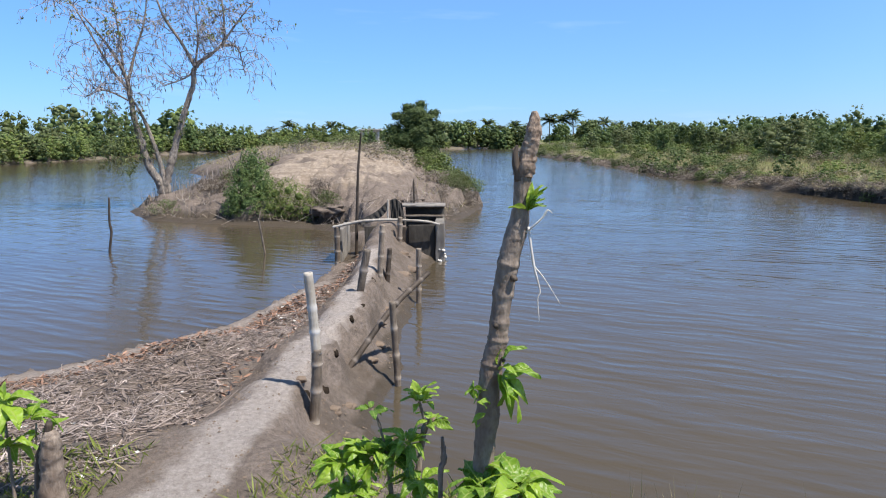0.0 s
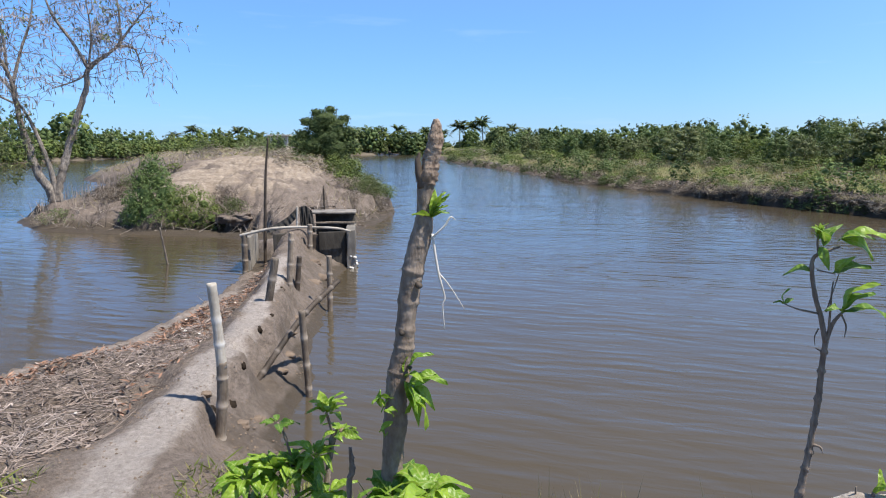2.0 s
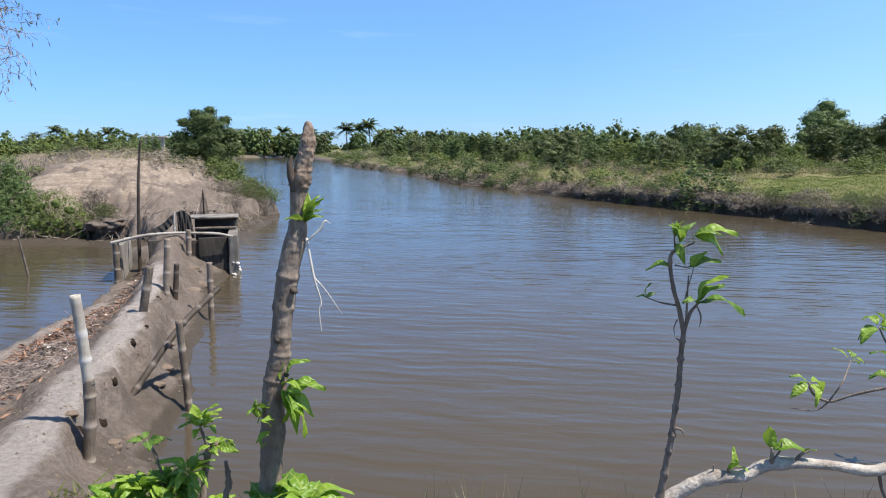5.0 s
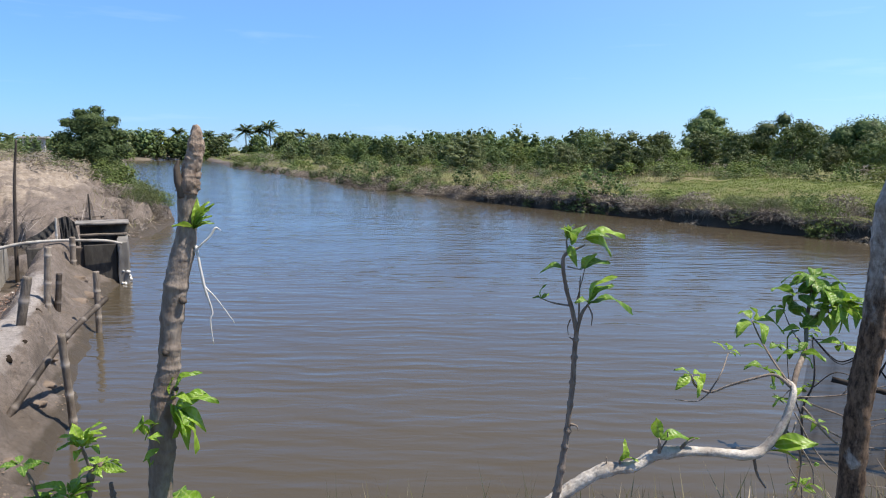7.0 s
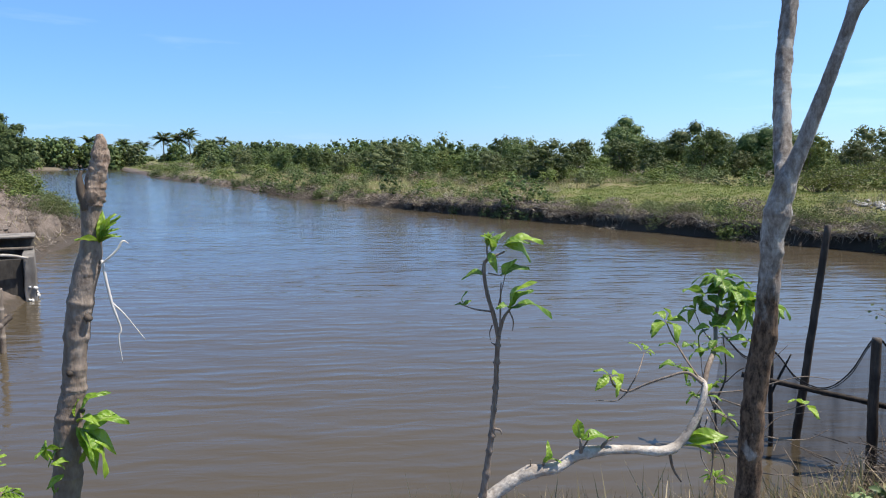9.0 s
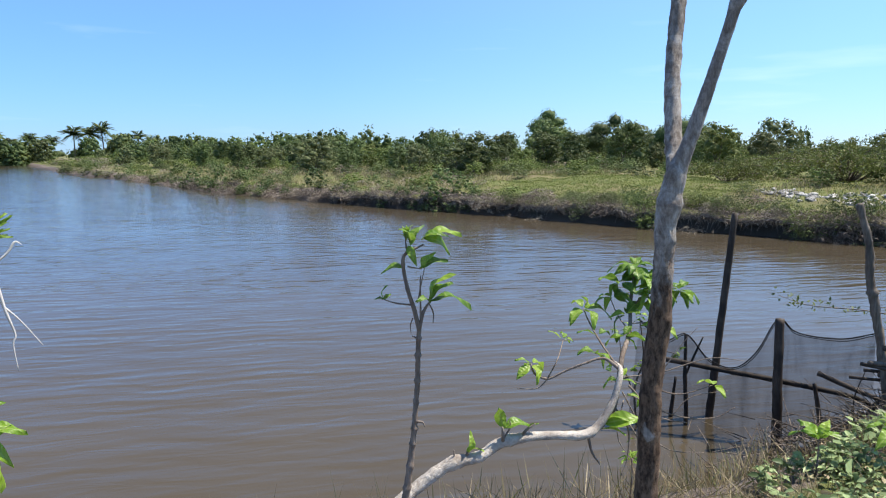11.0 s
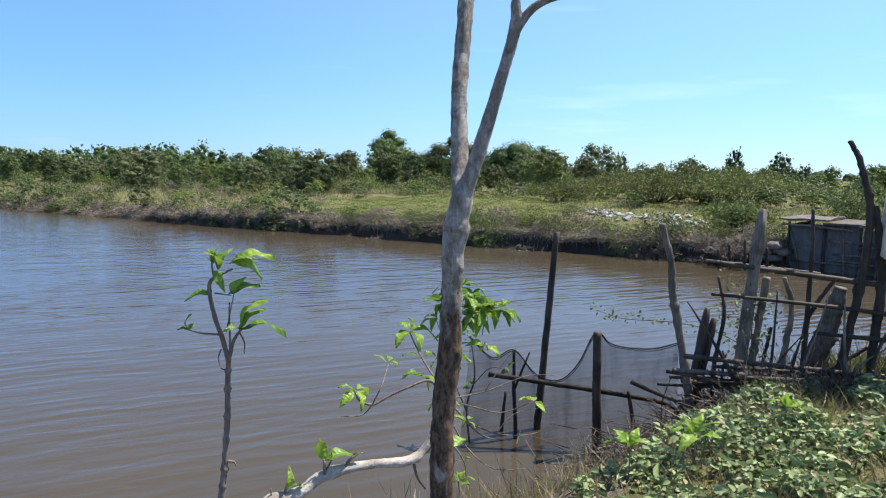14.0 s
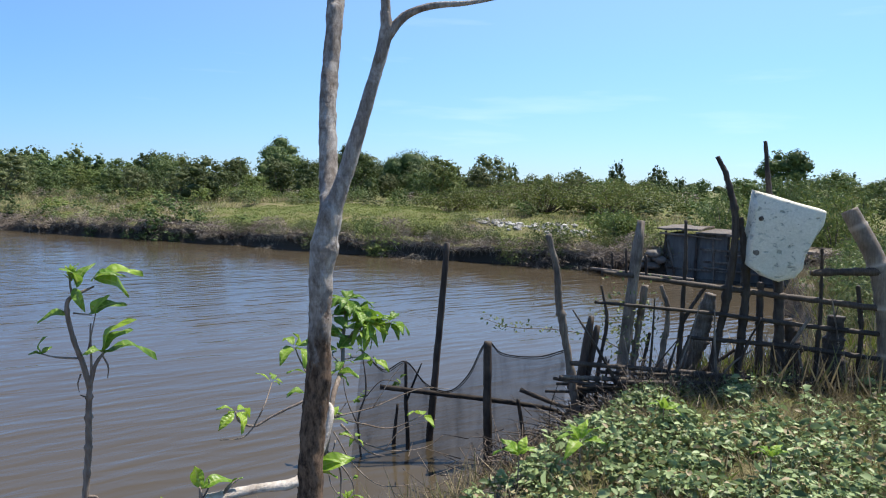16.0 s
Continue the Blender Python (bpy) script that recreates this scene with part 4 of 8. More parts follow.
def palm(at, h, seed):
    r = random.Random(seed)
    ob = thing("coconut_palm", (0, 0, 0), "coconut palm with drooping green fronds", "palm tree", "coconut palms on the horizon")
    lean = r.uniform(-0.5, 0.5)
    part("trunk", tube([(0, 0, -0.4, 0.17), (lean * 0.3, 0, h * 0.5, 0.13), (lean, 0, h, 0.10)], 10, 7, 0.05), M["trunk_far"], ob)
    vs = []
    for i in range(30):
        az = i * 2.4 + r.uniform(-0.3, 0.3)
        el = r.uniform(-0.45, 1.35)
        ln = r.uniform(2.6, 3.4)
        n = 12
        t = np.linspace(0, 1, n)
        out = ln * (t * math.cos(el) + 0.12 * t * t)
        up = ln * (t * math.sin(el) - 0.46 * t * t)
        p = np.stack([lean + out * math.cos(az), out * math.sin(az), h + up], 1)
        side = np.array([-math.sin(az), math.cos(az), 0.0])
        for s in (-1, 1):
            d = unit(s * side + np.array([math.cos(az), math.sin(az), 0]) * 0.7 + np.array([0, 0, -0.55]))
            vs.append(diamonds(p[1:], np.repeat(d[None], n - 1, 0), np.repeat([[0.1, 0.1, 1.0]], n - 1, 0), 0.85 * (1.2 - t[1:] ** 2), 0.36))
    part_mesh("crown", mesh_np("crown", *join_np(*vs), M["palm"]), ob)
    ob.matrix_basis = pose(*at, 0, 0, r.uniform(0, 360))
    return ob


palms = [palm((31.5, 168, 0.5), 7.3, 1), palm((28.6, 169, 0.5), 6.3, 2), palm((25.6, 167, 0.5), 6.2, 3)]
for i, (x, h) in enumerate(((6.4, 5.2), (10.3, 5.4), (17.3, 4.9), (21.3, 4.8), (35.8, 4.2), (38.6, 5.6), (41.5, 4.8), (-37, 5.2), (-27, 4.9), (-32, 3.9), (13.6, 4.2), (3.2, 4.4), (46, 4.4), (-22, 4.0), (51, 3.9), (8.4, 3.8), (33.6, 4.9), (-0.5, 4.6), (-42, 4.1))):
    o = copy_thing(palms[i % 3], pose(x, 168 + 3 * math.sin(5 * i), 0.5, 0, 0, 47 * i))
    o.scale = (0.82, 0.82, h / (7.3, 6.3, 6.2)[i % 3])

for i in range(70):
    y = 84 + 62 * rr.random()
    far_clumps.append((rr.choice((3, 5, 4, 3)), float(np.interp(y, [84, 120, 150], [13.4, 14.6, 16])) + rr.uniform(0.6, 10), y, rr.uniform(1.6, 3.2), rr.uniform(0.5, 1.1), rr.uniform(0, 6.28)))

# ---- single trees of note across the channel ----


def tall_tree(name, label, x, y, blobs, count, leaf, material, trunk, limbs):
    z = ground_z(x, y)
    ob = thing(name, (x, y, z), label, "tree")
    bm = tube([(x, y, z - 0.2, trunk), (x + 0.1, y, z + 1.2, trunk * 0.7), (x, y, z + 2.6, trunk * 0.4)], 10, 8, 0.05)
    part("trunk", bm, M["trunk_far"], ob)
    for bx, by, bz in limbs:
        part("limb", tube([(x, y, z + 1.0, trunk * 0.5), (x + bx * 0.6, y + by * 0.6, z + bz * 0.8, trunk * 0.3), (x + bx, y + by, z + bz, trunk * 0.12)], 8, 6), M["trunk_far"], ob)
    part_mesh("crown", crown_mesh("crown", [(x + a, y + b, z + c, d, e, f) for a, b, c, d, e, f in blobs], count, leaf, material), ob)
    return ob


tall_tree("broadleaf_tree", "tall broadleaf tree standing above the scrub", 44.2, 43.8,
          [(0, 0, 4.5, 0.7, 0.7, 0.55), (-0.3, 0.2, 3.8, 1.2, 1.1, 0.6), (0.9, -0.2, 3.9, 0.8, 0.8, 0.45), (-1.0, 0.4, 3.4, 0.8, 0.8, 0.5), (0.6, -0.6, 2.9, 1.1, 1.1, 0.7),
           (-0.7, 0.6, 2.3, 1.1, 1.1, 0.8), (0.5, -0.3, 1.5, 1.4, 1.4, 0.9)], 5200, 0.17, M["foliage_mangrove"], 0.18, [(0.8, 0, 3.6), (-0.8, 0.3, 3.2)])
tall_tree("broadleaf_tree", "leafy tree with a pointed top above the scrub", 46.6, 38.4,
          [(0, 0, 3.9, 0.6, 0.6, 0.6), (-0.8, 0.8, 3.2, 1.0, 1.0, 0.6), (1.0, -0.9, 3.1, 1.1, 1.1, 0.6), (-1.2, 1.4, 2.3, 1.4, 1.4, 0.9), (1.4, -1.6, 2.2, 1.5, 1.5, 0.9), (0, 0, 1.6, 2.0, 2.0, 1.1)],
          7000, 0.16, M["foliage_mangrove"], 0.16, [(1.0, -1.0, 2.8), (-0.9, 0.9, 2.8)])
tall_tree("round_tree", "dark round-crowned tree on the open bank", 43.2, 29.3,
          [(0, 0, 2.7, 1.3, 1.3, 0.9), (-0.9, 1.0, 2.3, 1.0, 1.0, 0.8), (0.9, -1.0, 2.3, 1.1, 1.1, 0.8), (0.2, -0.2, 1.5, 1.9, 1.9, 0.9), (-1.2, 1.4, 1.2, 1.0, 1.0, 0.7), (1.2, -1.2, 1.1, 1.0, 1.0, 0.7)],
          6500, 0.15, M["foliage_dark"], 0.2, [(0.8, -0.9, 2.1), (-0.8, 0.9, 2.1)])
tall_tree("flat_topped_tree", "tall tree with an open uneven crown behind the field", 40.6, 3.7,
          [(0, -0.35, 2.95, 0.5, 0.5, 0.42), (0, -0.75, 2.55, 0.45, 0.45, 0.36), (0, 0.15, 2.55, 0.5, 0.48, 0.38), (0, 0.85, 2.55, 0.5, 0.5, 0.34), (0, 1.25, 2.2, 0.38, 0.38, 0.26), (0, -0.4, 2.1, 0.55, 0.5, 0.34), (0, 0.4, 1.95, 0.4, 0.4, 0.3)],
          2600, 0.14, M["foliage_dark"], 0.11, [(0, 0.9, 2.4), (0, -0.8, 2.5)])


def feather_shrub(x, y, h, w, n, seed):
    """Wispy light green thorn shrub: arching stems set with tiny leaves."""
    r = random.Random(seed)
    z = ground_z(x, y)
    ob = thing("thorn_shrub", (x, y, z), "wispy light green thorn shrub on the bank", "shrub", "thorn shrubs")
    bm = bmesh.new()
    cs, ds = [], []
    for i in range(n):
        a = r.uniform(0, 6.28)
        e = w * 0.5 * math.sqrt(r.random())
        top = h * r.uniform(0.55, 1.0) * (1 - 0.45 * (e / (w * 0.5)) ** 2)
        pts = [(x + 0.1 * e * math.cos(a), y + 0.1 * e * math.sin(a), z - 0.1, 0.02), (x + 0.6 * e * math.cos(a), y + 0.6 * e * math.sin(a), z + top * 0.8, 0.012),
               (x + 1.1 * e * math.cos(a), y + 1.1 * e * math.sin(a), z + top, 0.007), (x + 1.5 * e * math.cos(a), y + 1.5 * e * math.sin(a), z + top * 0.86, 0.003)]
        tube(pts, 8, 4, bm=bm)
        c = spline(pts, 34)[8:, :3]
        c = np.repeat(c, 4, 0) + rng.normal(0, 0.09, (len(c) * 4, 3))
        cs.append(c)
    part("stem", bm, M["trunk_far"], ob)["kind"] = "stuff"
    c = np.concatenate(cs)
    k = len(c)
    part_mesh("foliage", mesh_np("foliage", *diamonds(c, rand_dirs(k), rand_dirs(k, 1.0), 0.11 * rng.uniform(0.6, 1.3, k), 0.05), M["foliage_light"]), ob)


feather_shrub(27.3, 11.6, 1.6, 5.4, 80, 1)
feather_shrub(29.5, 9.0, 1.5, 4.6, 60, 8)
feather_shrub(26.0, 8.4, 1.1, 3.2, 40, 2)
feather_shrub(24.8, 14.8, 0.8, 2.4, 26, 3)
feather_shrub(31.0, 17.5, 1.1, 3.6, 36, 4)
feather_shrub(24.0, 26.5, 0.8, 3.4, 36, 5)
feather_shrub(27.0, 33.0, 1.0, 4.0, 40, 6)
feather_shrub(20.5, 6.4, 0.7, 1.8, 26, 7)

# ---- scrub along the right bank ----
SCRUB = [("leafy green shrub hanging over the bank", 1.0, 1.3, "foliage_mangrove", 21, 0.6, 0.75), ("olive scrub on the bank", 0.8, 1.5, "foliage_olive", 22, 0.5, 0.75),
         ("dry brown brush on the bank edge", 0.7, 1.5, "foliage_brown", 23, 0.5, 0.16), ("light green scrub on the bank", 0.9, 1.5, "foliage_light", 24, 0.6, 0.75)]
scrub = {}


def shrub(k, x, y, s, sz=None, sink=0.05):
    fine = math.hypot(x, y) < 25
    if not fine:
        label, h, w, mat, seed, taper, slim = SCRUB[k]
        far_clumps.append(((0, 3, 5, 4)[k], x, y, w * s, h * (sz or s), rr.uniform(0, 6.28)))
        return None
    first = (k, fine) not in scrub
    if first:
        label, h, w, mat, seed, taper, slim = SCRUB[k]
        thin = 1.9 if k == 2 else 1.0
        scrub[k, fine] = bush("bank_shrub", label, "shrub", h, w, 1700, 0.078 * thin, M[mat], seed, 13, taper, 0.06, "shrubs on the bank", 0.16 if k == 2 else 0.45, 0.0, 1, 1.1)
    return plant(scrub[k, fine], x, y, s, sz or s, rr.uniform(0, 360), first, sink)


shrub(0, shore_x(21.6) + 0.5, 21.6, 1.25, 1.2)
shrub(0, shore_x(21.0) + 0.9, 20.9, 0.9)
shrub(0, shore_x(39.5) + 0.5, 39.5, 1.0, 1.7)
shrub(0, shore_x(45.5) + 0.6, 45.5, 1.5, 1.3)
shrub(0, shore_x(31) + 0.8, 30.2, 1.1)
shrub(3, shore_x(11.6) + 0.8, 11.6, 0.8, 0.75)
shrub(0, shore_x(7.5) + 0.15, 7.5, 1.05, 0.95, 0.25)
shrub(3, shore_x(8.3) + 0.1, 8.3, 0.8, 0.75, 0.25)
shrub(3, shore_x(12.5) + 0.1, 12.5, 0.95, 0.85, 0.25)
shrub(0, shore_x(13.2) + 0.25, 13.2, 0.7, 0.7, 0.2)
shrub(0, shore_x(21.4) + 0.05, 21.3, 1.1, 1.1, 0.3)
shrub(3, shore_x(6.0) + 0.9, 6.2, 0.8, 0.7)
y = 4.6
while y < 95:
    s = shore_x(y)
    for q in range(2):
        e = rr.uniform(0.30, 0.50) * (1.0 + y / 60)
        shrub(rr.choice((1, 2, 2, 2, 0, 1)), s + rr.uniform(0.25, 0.55), y + rr.uniform(-0.6, 0.6), e, e * rr.uniform(0.7, 1.1))
    k = rr.choice((1, 2, 2, 3, 1, 0))
    size = rr.uniform(0.45, 0.8) * (1.0 + y / 90)
    shrub(k, s + rr.uniform(0.75, 1.1), y, size, size * rr.uniform(0.6, 0.95))
    if y > 23 or rr.random() < 0.12:
        shrub(rr.choice((1, 3, 1, 2, 2)), s + rr.uniform(2.0, 5.0), y + rr.uniform(-0.5, 0.5), size * rr.uniform(0.9, 1.3), size * 0.65)
    if y > 23:
        shrub(rr.choice((1, 3, 1, 2)), s + rr.uniform(5.0, 10.0), y + rr.uniform(-0.5, 0.5), size * rr.uniform(1.0, 1.5), size * 0.8)
    y += rr.uniform(0.7, 1.3) * (0.6 + y / 22)
# brush and scrub hanging over the bank's edge down to the water
y = 4.8
while y < 48:
    e = rr.uniform(0.40, 0.65) * (1.0 + y / 70)
    steep = y < 26
    shrub(rr.choice((2, 2, 2, 1, 0, 2)), shore_x(y) + (rr.uniform(-0.15, 0.15) if steep else rr.uniform(-0.1, 0.45)), y, e, e * rr.uniform(0.7, 1.0), (0.22 if steep else 0.05) + 0.15 * rr.random())
    y += rr.uniform(0.35, 0.75) * (0.7 + y / 30)
def thicket(kinds_of, xr, yr, n, low, high, tall=1.0):
    """n shrubs strewn over a stretch of dry land."""
    done = 0
    while done < n:
        x, y = rr.uniform(*xr), rr.uniform(*yr)
        if ground_z(x, y) > 0.08:
            g = rr.uniform(low, high)
            shrub(rr.choice(kinds_of), x, y, g, g * tall * rr.uniform(0.8, 1.2))
            done += 1


# scrub round the shed and behind the fence
thicket((0, 0, 3), (20.0, 25.5), (-2.6, 2.4), 17, 0.9, 1.5, 1.35)
thicket((0, 3), (22.0, 25.5), (2.4, 5.0), 5, 0.9, 1.3, 1.15)
thicket((0, 3, 1), (17.2, 20.0), (-4.6, -1.0), 7, 0.8, 1.3, 1.2)
thicket((3, 1, 2, 0), (17.2, 20.0), (-1.0, 0.7), 10, 0.5, 0.75)
thicket((1, 2, 3, 0), (12.0, 17.0), (-4.8, -0.9), 11, 0.7, 1.1, 0.9)
thicket((1, 2, 3, 0), (9.0, 17.0), (-0.9, 0.2), 13, 0.45, 0.65, 0.95)
thicket((1, 2, 3, 0), (9.0, 12.0), (-3.2, -0.9), 7, 0.5, 0.8, 0.8)
thicket((0, 0, 1), (9.5, 15), (-1.3, 0.1), 9, 0.6, 0.95, 1.1)
thicket((1, 3, 0), (18.3, 21.2), (5.5, 6.6), 5, 0.6, 0.9)
for i in range(20):
    y = rr.uniform(6, 24)
    shrub(rr.choice((1, 3, 1, 0)), shore_x(y) + rr.uniform(6.5, 14), y, rr.uniform(0.6, 1.1), rr.uniform(0.5, 0.9))


y = 56.0
while y < 140:
    x = float(np.interp(y, [56, 61, 70, 91, 100, 123, 136], [-39, -39, -39.2, -41, -39.7, -38, -36])) - 1.0
    shrub(rr.choice((3, 1, 3, 3)), x - rr.uniform(0, 1.0), y, rr.uniform(1.6, 2.6), rr.uniform(1.8, 3.0))
    y += rr.uniform(1.6, 2.6) * (0.5 + y / 120)
for i in range(70):
    t, d = radians(rr.uniform(-12, 32)), rr.uniform(24, 52)
    x, y = d * math.cos(t), d * math.sin(t)
    if x > 21 and not (x < 26 and 4 < y < 14):
        shrub(rr.choice((0, 1, 3, 3, 0)), x, y, rr.uniform(0.9, 1.6), rr.uniform(0.8, 1.5))


def scatter(n, xr, yr, keep):
    x, y = rng.uniform(*xr, n), rng.uniform(*yr, n)
    z, c = land(x, y)
    ok = keep(x, y, z, c)
    return x[ok], y[ok], z[ok]


def blades(name, label, x, y, z, h, r, material, lean=0.35):
    n = len(x)
    p0 = np.stack([x, y, z - 0.01], 1)
    hh = h * rng.uniform(0.5, 1.3, n)
    p1 = p0 + np.stack([rng.normal(0, lean, n) * hh, rng.normal(0, lean, n) * hh, hh], 1)
    v, f = diamonds(p0, p1 - p0, rand_dirs(n), np.linalg.norm(p1 - p0, axis=1), 2.4 * r)
    return tagged(new(name, mesh_np(name, v, f, material)), label, "grass", kind="stuff")


x, y, z = scatter(46000, (14.5, 30), (3, 34), lambda x, y, z, c: (c["shore"] > 0.75) & (x < 26 + 0.2 * y))
blades("bank_grass", "short green grass on the far bank", x, y, z, 0.065, 0.010, M["grass"])
x, y, z = scatter(36000, (13.5, 30), (3, 60), lambda x, y, z, c: (c["shore"] > 0.5) & ((fbm(x * 0.3, y * 0.3) > 0.05) | (y > 23)) & ~((x > 16) & (x < 25) & (y > 12) & (y < 22.5)))
blades("dry_bank_grass", "dry yellow grass tufts on the far bank", x, y, z, 0.26, 0.009, M["grass_dry"])
x, y, z = scatter(36000, (16.2, 26), (12, 23), lambda x, y, z, c: (c["shore"] > 0.8) & ((x - 20.8) ** 2 / 22 + (y - 17.3) ** 2 / 26 + 0.5 * fbm(x, y) < 1))
blades("lawn_grass", "short lush bright green grass on the bank top", x, y, z, 0.05, 0.010, M["grass_lush"])
# dead brush and roots hanging over the bank's edge
x, y, z = scatter(120000, (12, 20), (3.5, 60), lambda x, y, z, c: (c["shore"] > 0.12) & (c["shore"] < 1.3) & (fbm(x * 0.5 + 3, y * 0.5) > -0.12))
n = len(x)
p0 = np.stack([x - 0.12 * rng.random(n), y, z + rng.uniform(-0.12, 0.12, n)], 1)
d = rand_dirs(n, 0.1) * np.array([1.0, 1.0, 0.6]) + np.array([-0.5, 0, -0.3])
p1 = p0 + d * (0.35 * rng.uniform(0.4, 1.4, n))[:, None]
tagged(new("dead_brush", mesh_np("dead_brush", *sticks(p0, p1, 0.009, 0.003), M["twig_bank"])), "tangle of dead twigs and roots along the bank edge", "brush", kind="stuff")


# turf that overhangs the washed-out face of the bank
ly = np.arange(3.6, 28.0, 0.10)
reach = np.linspace(-0.95, 1.2, 80)
lx, hh = np.meshgrid(reach, ly)
lx = lx + np.array([shore_x(q) for q in ly])[:, None]
lz = land(lx, hh)[0]
first = np.argmax(lz > 0.34, axis=1)
edge_x = lx[np.arange(len(ly)), first]
top_z = np.array([lz[i, min(k + 14, 79)] for i, k in enumerate(first)])
out = 0.10 + 0.22 * np.clip(fbm(ly * 1.3, ly * 0 + 4) + 0.35, 0, 1) + 0.05 * fbm(ly * 6, ly * 0 + 9)
sag = 0.05 + 0.10 * np.clip(fbm(ly * 1.9 + 8, ly * 0) + 0.3, 0, 1)
ring = [(edge_x + 0.45, top_z - 0.05), (edge_x + 0.20, top_z + 0.03), (edge_x - 0.4 * out, top_z - 0.2 * sag), (edge_x - out, top_z - sag), (edge_x - 0.9 * out, top_z - sag - 0.06), (edge_x - 0.2 * out, top_z - sag - 0.08), (edge_x + 0.22, top_z - 0.24)]
v = np.stack([np.stack([a + 0.025 * fbm(ly * 9 + 3 * q, ly * 0), ly, b + 0.02 * fbm(ly * 8, ly * 0 + 5 * q)], 1) for q, (a, b) in enumerate(ring)], 1)
k = len(ring)
i = np.arange(len(v) * k).reshape(len(v), k)
f = np.stack([i[:-1, :-1], i[:-1, 1:], i[1:, 1:], i[1:, :-1]], -1).reshape(-1, 4)
tagged(new("turf_edge", mesh_np("turf_edge", v.reshape(-1, 3), f, M["ground"], {"grass": np.tile([1.0, 1.0, 0.75, 0.3, 0.0, 0.0, 0.0], len(v))}, True)), "ragged turf edge overhanging the eroded bank", "bank", kind="structure")
n = 13000
q = rng.integers(0, len(ly), n)
t = rng.random(n)
p0 = np.stack([edge_x[q] - out[q] * t, ly[q] + rng.uniform(-0.05, 0.05, n), top_z[q] - sag[q] * t + 0.01], 1)
p1 = p0 + np.stack([-0.14 * rng.random(n), rng.normal(0, 0.15, n), rng.normal(-0.05, 0.13, n)], 1)
tagged(new("hanging_grass", mesh_np("hanging_grass", *diamonds(p0, p1 - p0, rand_dirs(n), np.linalg.norm(p1 - p0, axis=1), 0.013), M["foliage_brown"])), "dead grass hanging over the bank edge", "grass", kind="stuff")


def stone_mesh(seed):
    bm = bmesh.new()
    bmesh.ops.create_icosphere(bm, subdivisions=2, radius=1.0)
    for v in bm.verts:
        q = v.co * 1.3 + Vector((seed * 7, 0, 0))
        v.co *= 1 + 0.5 * noise.noise(q)
        v.co.z *= 0.6
    me = bpy.data.meshes.new("stone")
    bm.to_mesh(me)
    bm.free()
    me.materials.append(M["stone_white"])
    return me


stones = [stone_mesh(i) for i in range(4)]
pile = thing("rubble_pile", (21.4, 9.6, ground_z(21.4, 9.6)), "heap of pale white rubble on the grass", "rubble")
for i in range(170):
    t = rr.random()
    x, y = 22.3 - 1.6 * t + rr.gauss(0, 0.5), 11.9 - 4.6 * t + rr.gauss(0, 0.3)
    s = 0.04 + 0.08 * rr.random() ** 1.6
    o = new("stone", stones[i % 4])
    o.parent = pile
    o.matrix_basis = pose(x - 21.4, y - 9.6, ground_z(x, y) + s * 0.25 - pile.location.z, rr.uniform(-20, 20), rr.uniform(-20, 20), rr.uniform(0, 360))
    o.scale = (s, s * rr.uniform(0.7, 1.2), s)
for x, y, r, lean in ((shore_x(16.6) + 0.22, 16.6, 0.035, 0.3), (shore_x(15.7) + 0.2, 15.7, 0.035, -0.28), (shore_x(29) + 0.2, 29, 0.035, 0.3)):
    o = thing("driftwood", (x, y, 0.06), "bleached log lying at the water's edge", "driftwood", "driftwood on the bank")
    part("log", tube([(x - 0.1, y - lean, 0.06, r), (x, y, 0.13, r), (x + 0.1, y + lean, 0.24, r * 0.7)], 12, 8, 0.12), M["bark_branch"], o)

# scrub between the bank and the trees, and along the far pond's shore
for i in range(230):
    y = 9 + 62 * rr.random() ** 1.1
    s = shore_x(y)
    x = s + 4.5 + rr.uniform(0, 26)
    if y < 25 and x < s + 8.5 or (20 < x < 25 and 6 < y < 13):
        continue
    g = rr.uniform(0.7, 1.3) * (0.45 + 0.03 * (x - s)) * (0.8 + y / 90)
    shrub(rr.choice((0, 1, 3, 3, 1, 2, 0)), x, y, g, g * rr.uniform(0.7, 1.2))
for i in range(80):
    y = 22 + 50 * rr.random()
    g = rr.uniform(0.35, 0.75) * (0.9 + y / 90)
    shrub(rr.choice((0, 1, 3, 1, 2, 0)), shore_x(y) + rr.uniform(1.0, 12.0), y, g * 1.2, g)
y = 50.0
while y < 146:
    x = float(np.interp(y, [50, 61, 70, 91, 100, 123, 136, 146], [-39.5, -39, -39.2, -41, -39.7, -38, -36, -30])) - 0.6
    for q in range(2):
        shrub(rr.choice((3, 3, 1, 0)), x - rr.uniform(-0.3, 2.2), y + rr.uniform(-1, 1), rr.uniform(1.5, 2.4), rr.uniform(1.6, 2.8))
    y += rr.uniform(1.0, 1.7) * (0.5 + y / 130)
for i in range(70):
    t = i / 69
    shrub(rr.choice((0, 1, 3, 0)), -36 + 36 * t, 137 + 12 * t + rr.uniform(-0.5, 3.0), rr.uniform(1.4, 2.4), rr.uniform(1.6, 2.8))

